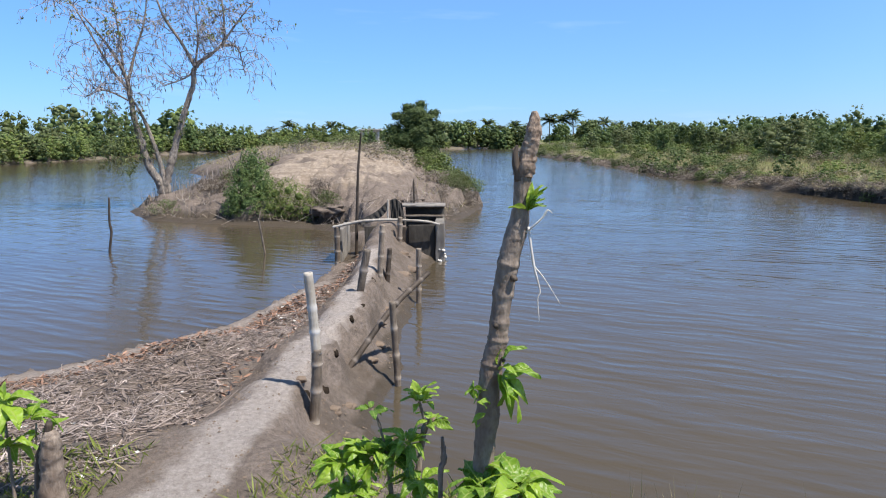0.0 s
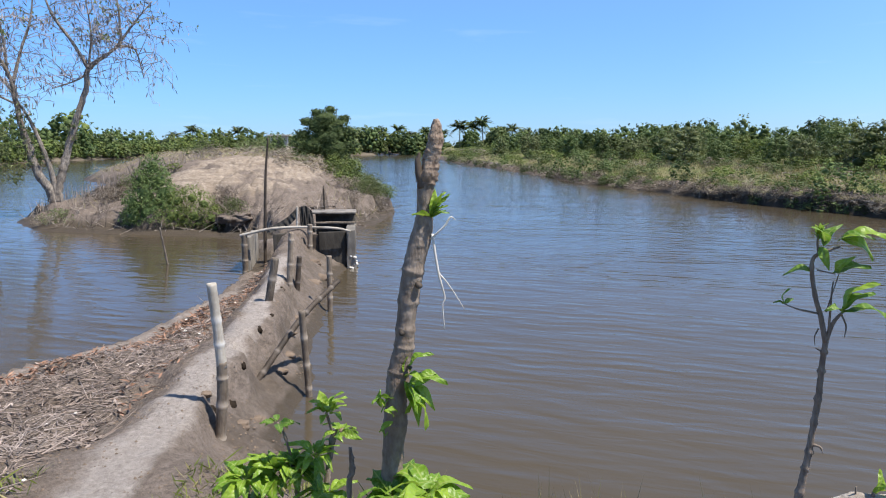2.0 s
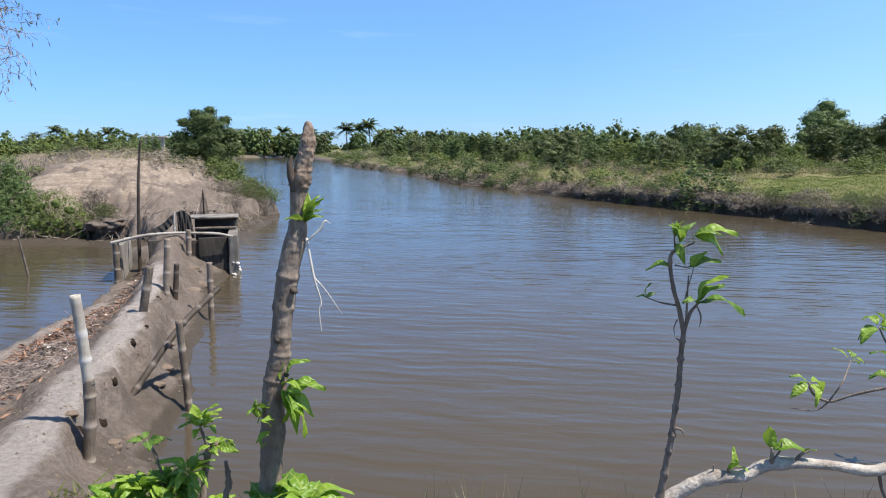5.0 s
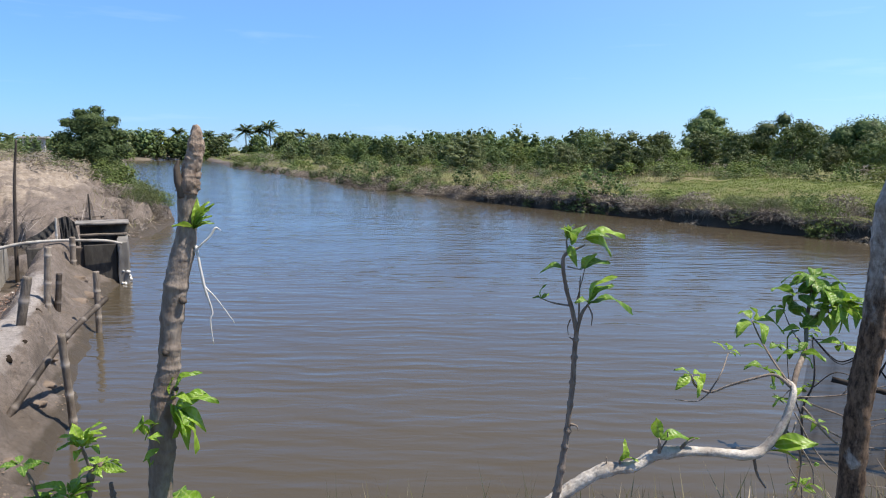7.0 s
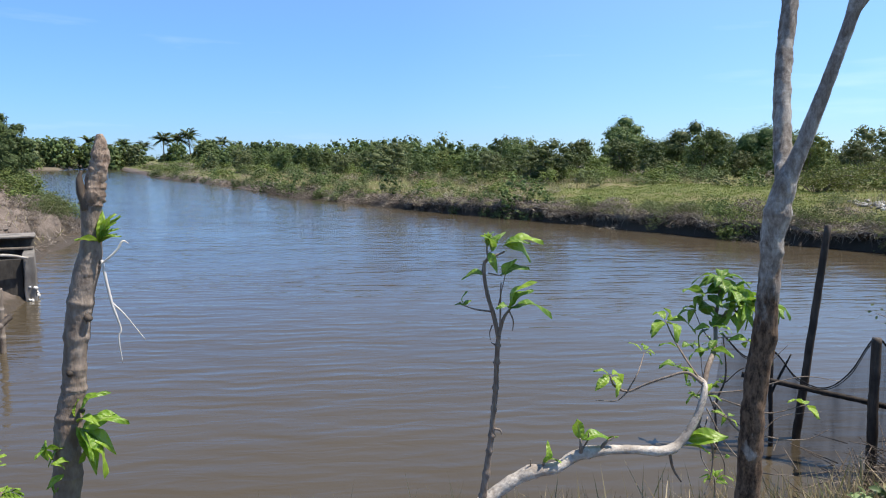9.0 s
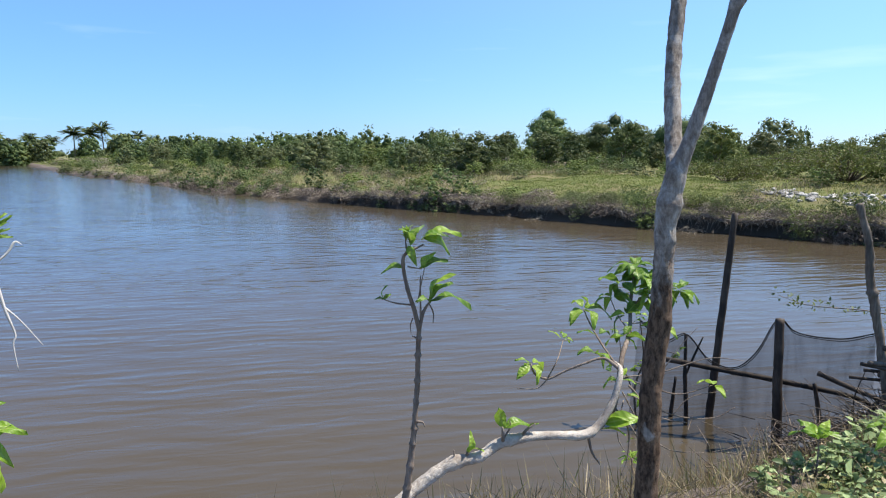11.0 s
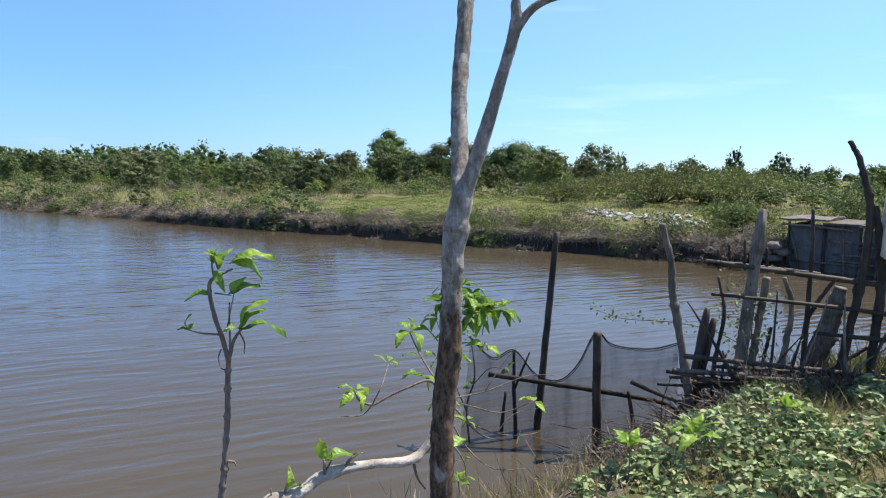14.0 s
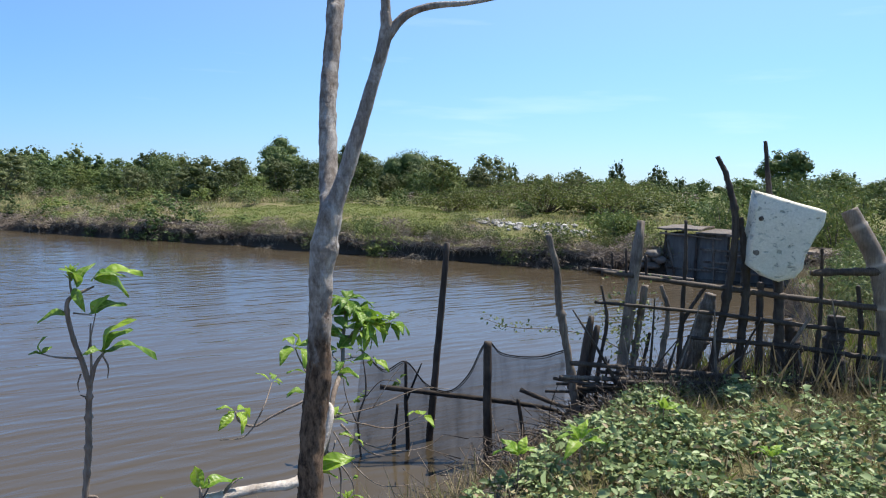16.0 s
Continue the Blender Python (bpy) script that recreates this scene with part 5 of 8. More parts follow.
# ---- shed and landing at the bend ----
shed = thing("sluice_shed", (18.6, 2.9, 0.0), "low dark shed of patched boards beside the water", "shed")
for i, (y0, y1, top, mt) in enumerate(((4.35, 3.6, 1.12, "sheet_grey"), (3.58, 2.85, 1.12, "sheet_grey"), (2.83, 2.1, 1.02, "sheet_grey"), (2.08, 1.3, 1.0, "sheet_grey"))):
    panel = part("wall_panel", box_bm((18.40 + 0.05 * i, y1, -0.3), (18.48 + 0.05 * i, y0, top), 0.01, 0.02, 2, i), M[mt], shed)
part("side_wall", box_bm((18.50, 4.24, -0.3), (20.2, 4.33, 1.1), 0.01, 0.02, 2, 5), M["sheet_grey"], shed)
for i, y in enumerate((4.36, 3.59, 2.84, 2.09, 1.28)):
    part("post", tube([(18.36, y, -0.4, 0.035), (18.37, y, 1.16, 0.03)], 12, 8, 0.05, seed=i), M["wood_dark"], shed)
for i, (z, y0, y1) in enumerate(((0.72, 3.5, 1.4), (0.42, 3.4, 1.5), (0.2, 4.3, 1.3))):
    part("batten", box_bm((18.31, y1, z), (18.345, y0, z + 0.05), 0.006, 0.01, 2, i + 9), M["wood_grey"], panel)
for i, (y0, y1, z, t) in enumerate(((4.55, 3.55, 1.20, 0.10), (3.6, 2.8, 1.13, 0.0), (2.85, 2.0, 1.12, 0.05), (2.05, 1.1, 1.06, -0.05))):
    bm = box_bm((18.2, y1, z), (20.3, y0, z + 0.05), 0.008, 0.04, 3, i + 20)
    part("roof_sheet", bm, M["wood_grey"], shed)
for i, (y0, z0, y1, z1) in enumerate(((4.5, 1.10, 3.0, 1.02), (2.9, 0.62, 1.5, 0.70), (3.4, 0.30, 2.2, 0.22), (4.3, 0.95, 4.05, -0.1), (3.2, 1.1, 3.12, -0.1), (2.45, 1.05, 2.5, -0.1))):
    part("loose_board", tube([(18.30, y0, z0, 0.03), (18.29, 0.5 * (y0 + y1), 0.5 * (z0 + z1) + 0.02, 0.026), (18.30, y1, z1, 0.022)], 14, 6, 0.2, seed=70 + i), M["wood_grey" if i % 2 else "bamboo_grey"], shed)
part("roof_sheet", box_bm((18.3, -0.15, 0.80), (20.1, 1.22, 0.86), 0.01, 0.05, 3, 31), M["wood_grey"], shed, "low grey lean-to roof board")
for i, (x, y) in enumerate(((18.4, -0.05), (18.4, 1.1), (20.0, -0.05))):
    part("post", tube([(x, y, -0.2, 0.035), (x + 0.01, y, 0.81, 0.03)], 12, 8, 0.08, seed=40 + i), M["wood_dark"], shed)
landing = thing("landing", (17.6, 4.9, 0.1), "rickety bamboo landing with stacked sacks", "landing")
for i, y in enumerate((5.6, 5.35, 5.0, 4.75, 4.5)):
    part("post", tube([(17.35 + 0.1 * (i % 2), y, -0.5, 0.035), (17.3, y + 0.05, 0.45 + 0.15 * (i % 3), 0.03)], 12, 8, 0.05, seed=i), M["wood_dark"], landing)
part("pole", tube([(17.2, 5.9, 0.17, 0.035), (17.35, 4.9, 0.13, 0.035), (17.3, 3.4, 0.10, 0.03)], 16, 8, 0.05), M["bamboo_grey"], landing)
for i in range(7):
    bm = bmesh.new()
    bmesh.ops.create_icosphere(bm, subdivisions=2, radius=0.2)
    for v in bm.verts:
        v.co = Vector((v.co.x * 1.2, v.co.y * 0.95, v.co.z * 0.5)) * (1 + 0.5 * noise.noise(v.co * 6 + Vector((i, 0, 0))) + 0.2 * noise.noise(v.co * 17))
        v.co += Vector((18.0 + 0.12 * (i % 2), 4.9 - 0.16 * (i % 4), 0.28 + 0.15 * (i // 3)))
    part("sack", bm, M["sack"], landing)

n = 900
c = rng.normal(0, 1, (n, 3)) * np.array([0.26, 0.30, 0.11])
p0 = np.array([18.1, 5.5, 0.46]) + c
p1 = p0 + (rand_dirs(n) * np.array([1, 1, 0.5]) + np.array([-0.2, 0, -0.35])) * (0.34 * rng.uniform(0.4, 1.2, n))[:, None]
tagged(new("brush_heap", mesh_np("brush_heap", *sticks(p0, p1, 0.009, 0.004), M["twig_bank"])), "heap of dry brown fronds beside the shed", "brush", kind="stuff")

# ---- island: trees, bush, hut ----
isle_tree = thing("bare_tree", (-9.2, 22.7, ground_z(-9.2, 22.7)), "leaning bare-branched tree with two trunks on the eroded bank", "tree")
A_LIMB = [(-9.20, 22.72, 0.3, 0.1680), (-9.30, 22.67, 0.80, 0.1386), (-9.59, 22.55, 1.43, 0.1218), (-9.85, 22.43, 2.69, 0.0924), (-9.93, 22.40, 3.40, 0.0798), (-10.03, 22.35, 4.19, 0.0630), (-10.44, 22.16, 5.11, 0.0378), (-11.08, 21.85, 6.07, 0.0168)]
B_LIMB = [(-9.12, 22.74, 0.3, 0.1512), (-9.10, 22.75, 0.80, 0.1302), (-8.90, 22.83, 1.60, 0.1134), (-8.56, 22.96, 2.79, 0.0966), (-8.17, 23.10, 3.98, 0.0798), (-8.06, 23.14, 4.56, 0.0714), (-7.27, 23.40, 5.27, 0.0462), (-7.16, 23.43, 5.90, 0.0378), (-7.20, 23.42, 6.90, 0.0168)]
C_LIMB = [(-8.07, 23.13, 4.52, 0.066), (-8.45, 23.0, 5.31, 0.048), (-8.89, 22.83, 6.07, 0.038), (-9.15, 22.75, 6.95, 0.018)]
D_LIMB = [(-9.75, 22.5, 0.95 + 0.6, 0.10), (-9.66, 22.5, 2.0, 0.085), (-9.80, 22.45, 2.6, 0.06)]
part("trunk", tube(A_LIMB, 90, 14, 0.30, seed=1), M["bark_island"], isle_tree)
part("trunk", tube(B_LIMB, 90, 14, 0.30, seed=2), M["bark_island"], isle_tree)
part("limb", tube(C_LIMB, 30, 8, 0.1, seed=3), M["bark_island"], isle_tree)
part("limb", tube(D_LIMB, 20, 8, 0.12, seed=4), M["bark_island"], isle_tree)
E_LIMB = [(-9.15, 22.7, 0.5, 0.10), (-9.22, 22.68, 1.3, 0.08), (-9.42, 22.58, 2.2, 0.065), (-9.66, 22.48, 3.0, 0.045), (-10.05, 22.3, 3.8, 0.02)]
part("limb", tube(E_LIMB, 40, 10, 0.3, seed=5), M["bark_island"], isle_tree)
MORE = []
MORE.append([(-9.99, 22.37, 3.92, 0.055), (-9.72, 22.49, 4.98, 0.04), (-9.44, 22.61, 5.86, 0.03), (-9.29, 22.67, 6.9, 0.015)])
MORE.append([(-9.97, 22.38, 3.75, 0.05), (-10.41, 22.18, 4.43, 0.04), (-10.84, 21.97, 5.42, 0.03), (-11.33, 21.72, 6.5, 0.015)])
MORE.append([(-10.08, 22.33, 4.4, 0.045), (-10.11, 22.32, 5.3, 0.03), (-10.23, 22.26, 6.5, 0.015)])
MORE.append([(-7.27, 23.4, 5.27, 0.045), (-6.76, 23.55, 6.01, 0.03), (-6.22, 23.7, 6.7, 0.015)])
MORE.append([(-8.06, 23.14, 4.52, 0.04), (-8.36, 23.03, 4.2, 0.028), (-9.02, 22.78, 3.9, 0.012)])
MORE.append([(-7.27, 23.4, 5.25, 0.04), (-6.8, 23.54, 5.2, 0.028), (-6.58, 23.6, 4.3, 0.012)])
MORE.append([(-8.1, 23.12, 4.43, 0.04), (-7.95, 23.17, 5.59, 0.03), (-8.06, 23.14, 6.9, 0.015)])
MORE.append([(-9.93, 22.4, 3.4, 0.035), (-10.6, 22.09, 3.73, 0.026), (-11.11, 21.84, 3.5, 0.012)])
for i, p in enumerate(MORE):
    part("limb", tube(p, 22, 7, 0.1, seed=20 + i), M["bark_island"], isle_tree)
tw0, tw1, twr, tips = [], [], [], []


def twiggery(limb, start, n, reach, seed):
    r = random.Random(seed)
    c = spline(limb, 80)
    for i in range(n):
        q = c[int(80 * r.uniform(start, 1.0)) - 1]
        p = Vector(q[:3])
        a = r.uniform(0, 6.28)
        d = Vector((math.cos(a), math.sin(a), r.uniform(0.0, 1.0))).normalized()
        for k in range(6):
            ln = reach * r.uniform(0.14, 0.26)
            e = p + d * ln
            tw0.append(p[:])
            tw1.append(e[:])
            twr.append(0.015 * (1 - k / 8))
            for s in range(2):
                if k > 0 and r.random() < 0.8:
                    b = e + (d + Vector((r.gauss(0, 0.8), r.gauss(0, 0.8), r.gauss(-0.2, 0.7)))).normalized() * ln * r.uniform(0.5, 1.1)
                    tw0.append(e[:])
                    tw1.append(b[:])
                    twr.append(0.0075)
                    tips.append(b[:])
            p = e
            d = (d + Vector((r.gauss(0, 0.3), r.gauss(0, 0.3), r.gauss(-0.12, 0.3)))).normalized()


twiggery(A_LIMB, 0.60, 26, 1.3, 5)
twiggery(B_LIMB, 0.66, 20, 1.3, 6)
twiggery(C_LIMB, 0.25, 18, 1.3, 7)
for i, p in enumerate(MORE):
    twiggery(p, 0.3, 22, 1.35, 40 + i)
twr = np.array(twr)
part_mesh("twiggery", mesh_np("twigs", *sticks(tw0, tw1, twr, twr * 0.6), M["twig_grey"]), isle_tree, "fine bare twigs with hanging dry pods")["kind"] = "stuff"
t = np.array(tips)
sel = t[rng.random(len(t)) < 0.75]
k = len(sel)
part_mesh("hanging_pod", mesh_np("seed_pods", *diamonds(sel, np.tile([[0.1, 0.05, -1.0]], (k, 1)) + rng.normal(0, 0.25, (k, 3)), rand_dirs(k), 0.2 * rng.uniform(0.6, 1.4, k), 0.035), M["twig_grey"]), isle_tree)["kind"] = "stuff"
sel = t[(rng.random(len(t)) < 0.14) & (t[:, 2] > 5.2)]
sel = np.repeat(sel, 3, 0) + rng.normal(0, 0.06, (len(sel) * 3, 3))
k = len(sel)
part_mesh("foliage", mesh_np("foliage", *diamonds(sel, rand_dirs(k), rand_dirs(k, 1), 0.12, 0.06), M["foliage_light"]), isle_tree)
part_mesh("foliage", crown_mesh("foliage", [(-9.9, 22.4, 2.5, 0.32, 0.32, 0.45), (-10.3, 22.3, 1.9, 0.4, 0.35, 0.35), (-9.7, 22.4, 2.9, 0.25, 0.25, 0.25), (-10.45, 22.2, 3.1, 0.2, 0.2, 0.3), (-10.2, 22.3, 1.4, 0.3, 0.3, 0.3),
                                                      (-8.62, 22.9, 2.6, 0.18, 0.18, 0.25), (-9.6, 22.4, 1.9, 0.25, 0.25, 0.3), (-10.5, 22.1, 2.4, 0.35, 0.3, 0.4), (-10.75, 22.0, 1.6, 0.3, 0.3, 0.3), (-9.85, 22.4, 3.2, 0.25, 0.25, 0.3)], 1500, 0.13, M["foliage_olive"], 0.4, 0.0, 1, 1.2), isle_tree)

isle_bush = thing("mangrove_bush", (-5.4, 18.7, ground_z(-5.4, 18.7)), "dense dark green mangrove bush overhanging the pond", "bush")
part_mesh("trunk", limbs_mesh("trunk", 1.5, 1.6, M["trunk_far"], 6, 5, 0.03), isle_bush)
isle_bush.children[0].location = (0, 0, 0)
isle_bush.children[0].data.transform(Matrix.Translation(isle_bush.location))
part_mesh("crown", crown_mesh("crown", [(-5.15, 18.7, 1.62, 0.26, 0.28, 0.34), (-5.36, 18.6, 1.30, 0.27, 0.3, 0.32), (-4.95, 18.6, 1.28, 0.25, 0.3, 0.30), (-5.30, 18.5, 0.95, 0.36, 0.36, 0.38), (-4.85, 18.5, 0.95, 0.30, 0.34, 0.32), (-5.62, 18.5, 0.72, 0.24, 0.28, 0.30),
                                          (-5.15, 18.3, 0.50, 0.46, 0.40, 0.36), (-5.55, 18.4, 0.36, 0.32, 0.32, 0.28), (-4.80, 18.3, 0.55, 0.30, 0.30, 0.30)],
                                9500, 0.070, M["foliage_mangrove"], 0.45, 0.55, 2, 1.0), isle_bush)
part_mesh("skirt", crown_mesh("skirt", [(-4.45, 18.3, 0.78, 0.30, 0.32, 0.30), (-4.10, 18.25, 0.86, 0.26, 0.3, 0.30), (-3.80, 18.2, 0.70, 0.28, 0.3, 0.28), (-4.55, 18.1, 0.42, 0.36, 0.32, 0.28), (-4.05, 18.1, 0.42, 0.34, 0.30, 0.28), (-3.60, 18.1, 0.36, 0.28, 0.28, 0.26)], 5200, 0.066, M["foliage_light"], 0.35, 0.4, 2, 1.1), isle_bush, "paler olive lower growth")
big = tall_tree("dark_tree", "dense dark green tree on the island ridge", -1.75, 45.0,
                [(0, 0, 3.3, 0.85, 0.9, 0.6), (-0.45, 0, 2.8, 0.8, 0.8, 0.6), (0.55, 0, 2.7, 0.85, 0.8, 0.7), (0.2, 0, 2.0, 1.25, 1.0, 0.8), (0.6, 0, 1.2, 1.0, 1.0, 0.8), (-0.7, 0, 1.4, 0.9, 0.9, 0.7), (0.7, 0.2, 0.5, 0.9, 0.9, 0.6), (0.35, 0, 3.95, 0.4, 0.4, 0.3), (-0.5, 0, 3.75, 0.4, 0.4, 0.3), (-1.15, 0, 3.1, 0.45, 0.4, 0.3), (1.2, 0, 3.3, 0.4, 0.4, 0.3), (1.45, 0, 2.4, 0.5, 0.5, 0.35), (-1.35, 0, 2.2, 0.45, 0.4, 0.35), (1.55, 0, 1.4, 0.5, 0.5, 0.4)],
                12000, 0.13, M["foliage_dark"], 0.16, [(0.7, 0, 2.4), (-0.6, 0, 2.4)])
big.scale = (1, 1, 0.87)
thicket((0,), (-3.4, -2.4), (43, 46), 3, 1.1, 1.4, 1.3)
thicket((3, 3, 1, 0), (-1.4, 0.1), (28, 40), 14, 0.65, 0.95, 1.15)
thicket((3, 3, 1), (-0.4, 0.7), (23.5, 29), 11, 0.45, 0.68, 1.15)
thicket((1, 1, 2, 3), (-0.3, 1.2), (19.3, 24), 13, 0.45, 0.7, 1.0)
thicket((2, 2, 1), (-3.4, -1.3), (26, 38), 9, 0.8, 1.2, 0.75)
thicket((2, 2, 1), (-11, -4.2), (37, 50), 9, 1.1, 1.3, 0.6)
thicket((2, 2, 1), (-9.0, -6.2), (19.0, 21.8), 8, 0.45, 0.65, 0.9)
thicket((1, 2), (-3.5, -2.8), (17.9, 19.0), 4, 0.4, 0.5, 1.15)
thicket((3,), (-7.8, -6.2), (24.5, 28), 3, 0.6, 0.7, 0.6)
thicket((0, 3, 1), (-4.5, -0.6), (50, 72), 8, 1.2, 1.6, 1.05)
thicket((0, 1, 3), (-17, -8), (54, 72), 7, 1.3, 1.6, 0.95)
thicket((0, 3, 1), (-20, -2.5), (78, 100), 8, 1.4, 2.0, 0.95)


def joined_growth(name, label, items):
    """All the growth that cannot be picked apart, in one mesh of many small leaves."""
    mats = ["foliage_mangrove", "foliage_mangrove", "foliage_dark", "foliage_olive", "foliage_light", "foliage_brown"]
    models = {}
    for k in range(6):
        dry = k == 5
        for lod, (count, leaf) in enumerate(((480, 0.077), (420, 0.084), (200, 0.118))):
            blobs = [(x, y, z, rx, ry, rx * 0.9) for x, y, z, rx, ry, rz in dome_blobs(11, 0.85, 1.0, 0.06, 50 + 7 * k + lod, 0.7)]
            models[k, lod, 0] = crown_np(blobs, count, leaf * (1.9 if dry else 1.0), slim=0.16 if dry else 0.7, core=0.0 if dry else 0.40, level=1, loose=1.0)
            tall = [(x, y, z, rx, ry, rx * 0.95) for x, y, z, rx, ry, rz in dome_blobs(17, 0.9, 1.0, 0.08, 90 + 7 * k + lod, 0.85)]
            models[k, lod, 1] = crown_np(tall, int(count * 1.55), leaf * 0.92, slim=0.75, core=0.52, level=1, loose=0.85)
    vs, fs, flags, tone, mi, base = [], [], [], [], [], 0
    for k, x, y, w, h, turn in items:
        far = math.hypot(x, y)
        m, f, flag = models[k, 0 if far < 42 else 1 if far < 100 else 2, 1 if h > 1.7 and k < 5 else 0]
        c, s = math.cos(turn), math.sin(turn)
        q = m * np.array([w, w, h])
        vs.append(np.stack([q[:, 0] * c - q[:, 1] * s + x, q[:, 0] * s + q[:, 1] * c + y, q[:, 2] + ground_z(x, y) - 0.05], 1))
        fs.append(f + base)
        flags.append(flag)
        base += len(q)
        tone.append(np.full(len(q), rr.uniform(-0.36, 0.36) - (0.10 if h > 1.8 and x > 0 else -0.06 if x < -30 else 0.0)))
        mi.append(np.full(len(f), k, dtype=np.int32))
    v = np.concatenate(vs)
    me = mesh_np(name, v, np.concatenate(fs), M[mats[0]], {"tone": np.concatenate(tone), "core": np.concatenate(flags)})
    for n in mats[1:]:
        me.materials.append(M[n])
    me.polygons.foreach_set("material_index", np.concatenate(mi))
    return tagged(new(name, me), label, "scrub", kind="stuff")


joined_growth("bank_scrub", "mixed green, olive and brown scrub covering the far banks", far_clumps)
x, y, z = scatter(4500, (-10, 2.4), (17, 60), lambda x, y, z, c: (c["shore"] > 0.4) & ((fbm(x * 0.35 + 9, y * 0.35) > 0.08) | (x > -0.8)) & ((x > -2.2) | (y > 27) | (x < -6.5)))
blades("island_grass", "dry grass tufts on the sandy island", x, y, z, 0.24, 0.006, M["grass_dry"], 0.6)
x, y, z = scatter(1300, (-10.3, -6.5), (21, 33), lambda x, y, z, c: (c["shore"] > 0.4) & (fbm(x * 0.9, y * 0.9) > 0.0))
xx, yy, zz = scatter(11000, (-19, -1.5), (30, 75), lambda x, y, z, c: (c["shore"] > 0.3) & (fbm(x * 0.25, y * 0.25) > -0.15))
blades("island_grass", "brown and olive grass behind the sandy mound", xx, yy, zz, 0.16, 0.012, M["grass_dry"], 0.9)
blades("island_reeds", "thin upright shoots on the island edge", x, y, z, 0.45, 0.008, M["twig_dry"], 0.12)
x, y, z = scatter(4500, (-9.8, 1.8), (16.6, 28), lambda x, y, z, c: (c["shore"] > 0.15) & (c["shore"] < 1.3) & ((fbm(x * 0.8 + 3, y * 0.8) > 0.10) | (x > -0.2)))
n = len(x)
p0 = np.stack([x, y, z + 0.02], 1)
p1 = p0 + rand_dirs(n, 0.3) * (0.42 * rng.uniform(0.3, 1.3, n))[:, None]
tagged(new("dead_brush", mesh_np("dead_brush", *sticks(p0, p1, 0.008, 0.003), M["twig_dry"])), "dead twigs and exposed roots on the island bank", "brush", kind="stuff")

hut = thing("concrete_hut", (-9.4, 90.4, ground_z(-9.4, 90.4)), "small flat-roofed grey concrete hut among the scrub", "hut")
part("wall", box_bm((-10.4, 89.6, 0.0), (-8.3, 91.4, 3.35), 0.02), M["limewash"], hut, smooth=False)
part("roof", box_bm((-10.8, 89.2, 3.36), (-7.9, 91.8, 3.52), 0.02), M["limewash"], hut, smooth=False)
# no opening is cut: a thin dark panel paints the doorway's shade
part("doorway", box_bm((-9.7, 89.56, 0.6), (-8.7, 89.59, 2.9), 0.005), M["concrete_dark"], hut, smooth=False)

# ---- dyke: bamboo posts ----
POST_GROUP = "bamboo posts along the dyke"


def bamboo_post(pts, label, mat="bamboo_grey", seed=0, spacing=0.24):
    base = min(pts, key=lambda q: q[2])
    ob = thing("bamboo_post", base[:3], label, "post", POST_GROUP)
    part("culm", culm(pts, spacing, 12, seed), M[mat], ob)
    return ob


bamboo_post([(-0.88, 4.36, 0.0, 0.033), (-0.865, 4.365, 0.30, 0.033), (-0.84, 4.37, 0.62, 0.034), (-0.835, 4.37, 0.83, 0.033)], "leaning weathered bamboo post in the dyke path", seed=1, spacing=0.19)
top = thing("bamboo_post", (-0.835, 4.37, 0.80), "bleached pale upper length of a bamboo post", "post", POST_GROUP)
part("culm", culm([(-0.834, 4.371, 0.79, 0.0335), (-0.85, 4.37, 1.05, 0.031), (-0.873, 4.364, 1.34, 0.030)], 0.19, 12, 2), M["bamboo_pale"], top)
bamboo_post([(-0.985, 7.43, 0.05, 0.043), (-0.955, 7.44, 0.31, 0.043), (-0.831, 7.454, 0.996, 0.042)], "leaning grey bamboo post on the dyke crest", "bamboo_old", seed=3)
bamboo_post([(-0.84, 8.71, 0.05, 0.040), (-0.771, 8.716, 1.115, 0.035)], "upright grey bamboo post on the dyke crest", seed=4, spacing=0.28)
bamboo_post([(-0.331, 9.094, -0.35, 0.036), (-0.325, 9.094, 0.748, 0.036)], "bamboo post standing at the water's edge", seed=5, spacing=0.3)
bamboo_post([(-0.765, 9.168, 0.2, 0.035), (-0.717, 9.172, 0.736, 0.033)], "short dark broken bamboo stub", "wood_dark", 6)
bamboo_post([(-0.405, 5.92, -0.25, 0.030), (-0.41, 5.92, 0.07, 0.030), (-0.45, 5.91, 0.78, 0.028)], "thin bamboo post at the foot of the dyke", seed=7, spacing=0.2)
bamboo_post([(-0.83, 5.67, 0.22, 0.027), (-0.47, 6.12, 0.66, 0.026), (-0.144, 6.598, 0.90, 0.024)], "slanting dark bamboo pole leaning on a post", "wood_dark", seed=8, spacing=0.22)
o = thing("stake", (-6.54, 13.33, 0.0), "crooked dark stake standing in the pond", "stake")
part("pole", tube([(-6.56, 13.33, -0.7, 0.025), (-6.54, 13.333, 0.0, 0.025), (-6.49, 13.35, 0.40, 0.024), (-6.51, 13.352, 0.62, 0.023), (-6.486, 13.359, 1.084, 0.017)], 30, 8, 0.15), M["wood_dark"], o)
o = thing("stake", (-3.45, 13.16, 0.0), "thin leaning stick in the pond", "stake")
part("pole", tube([(-3.40, 13.17, -0.5, 0.020), (-3.46, 13.15, 0.1, 0.020), (-3.544, 13.13, 0.70, 0.015)], 20, 8, 0.1), M["wood_grey"], o)
lr0 = random.Random(23)
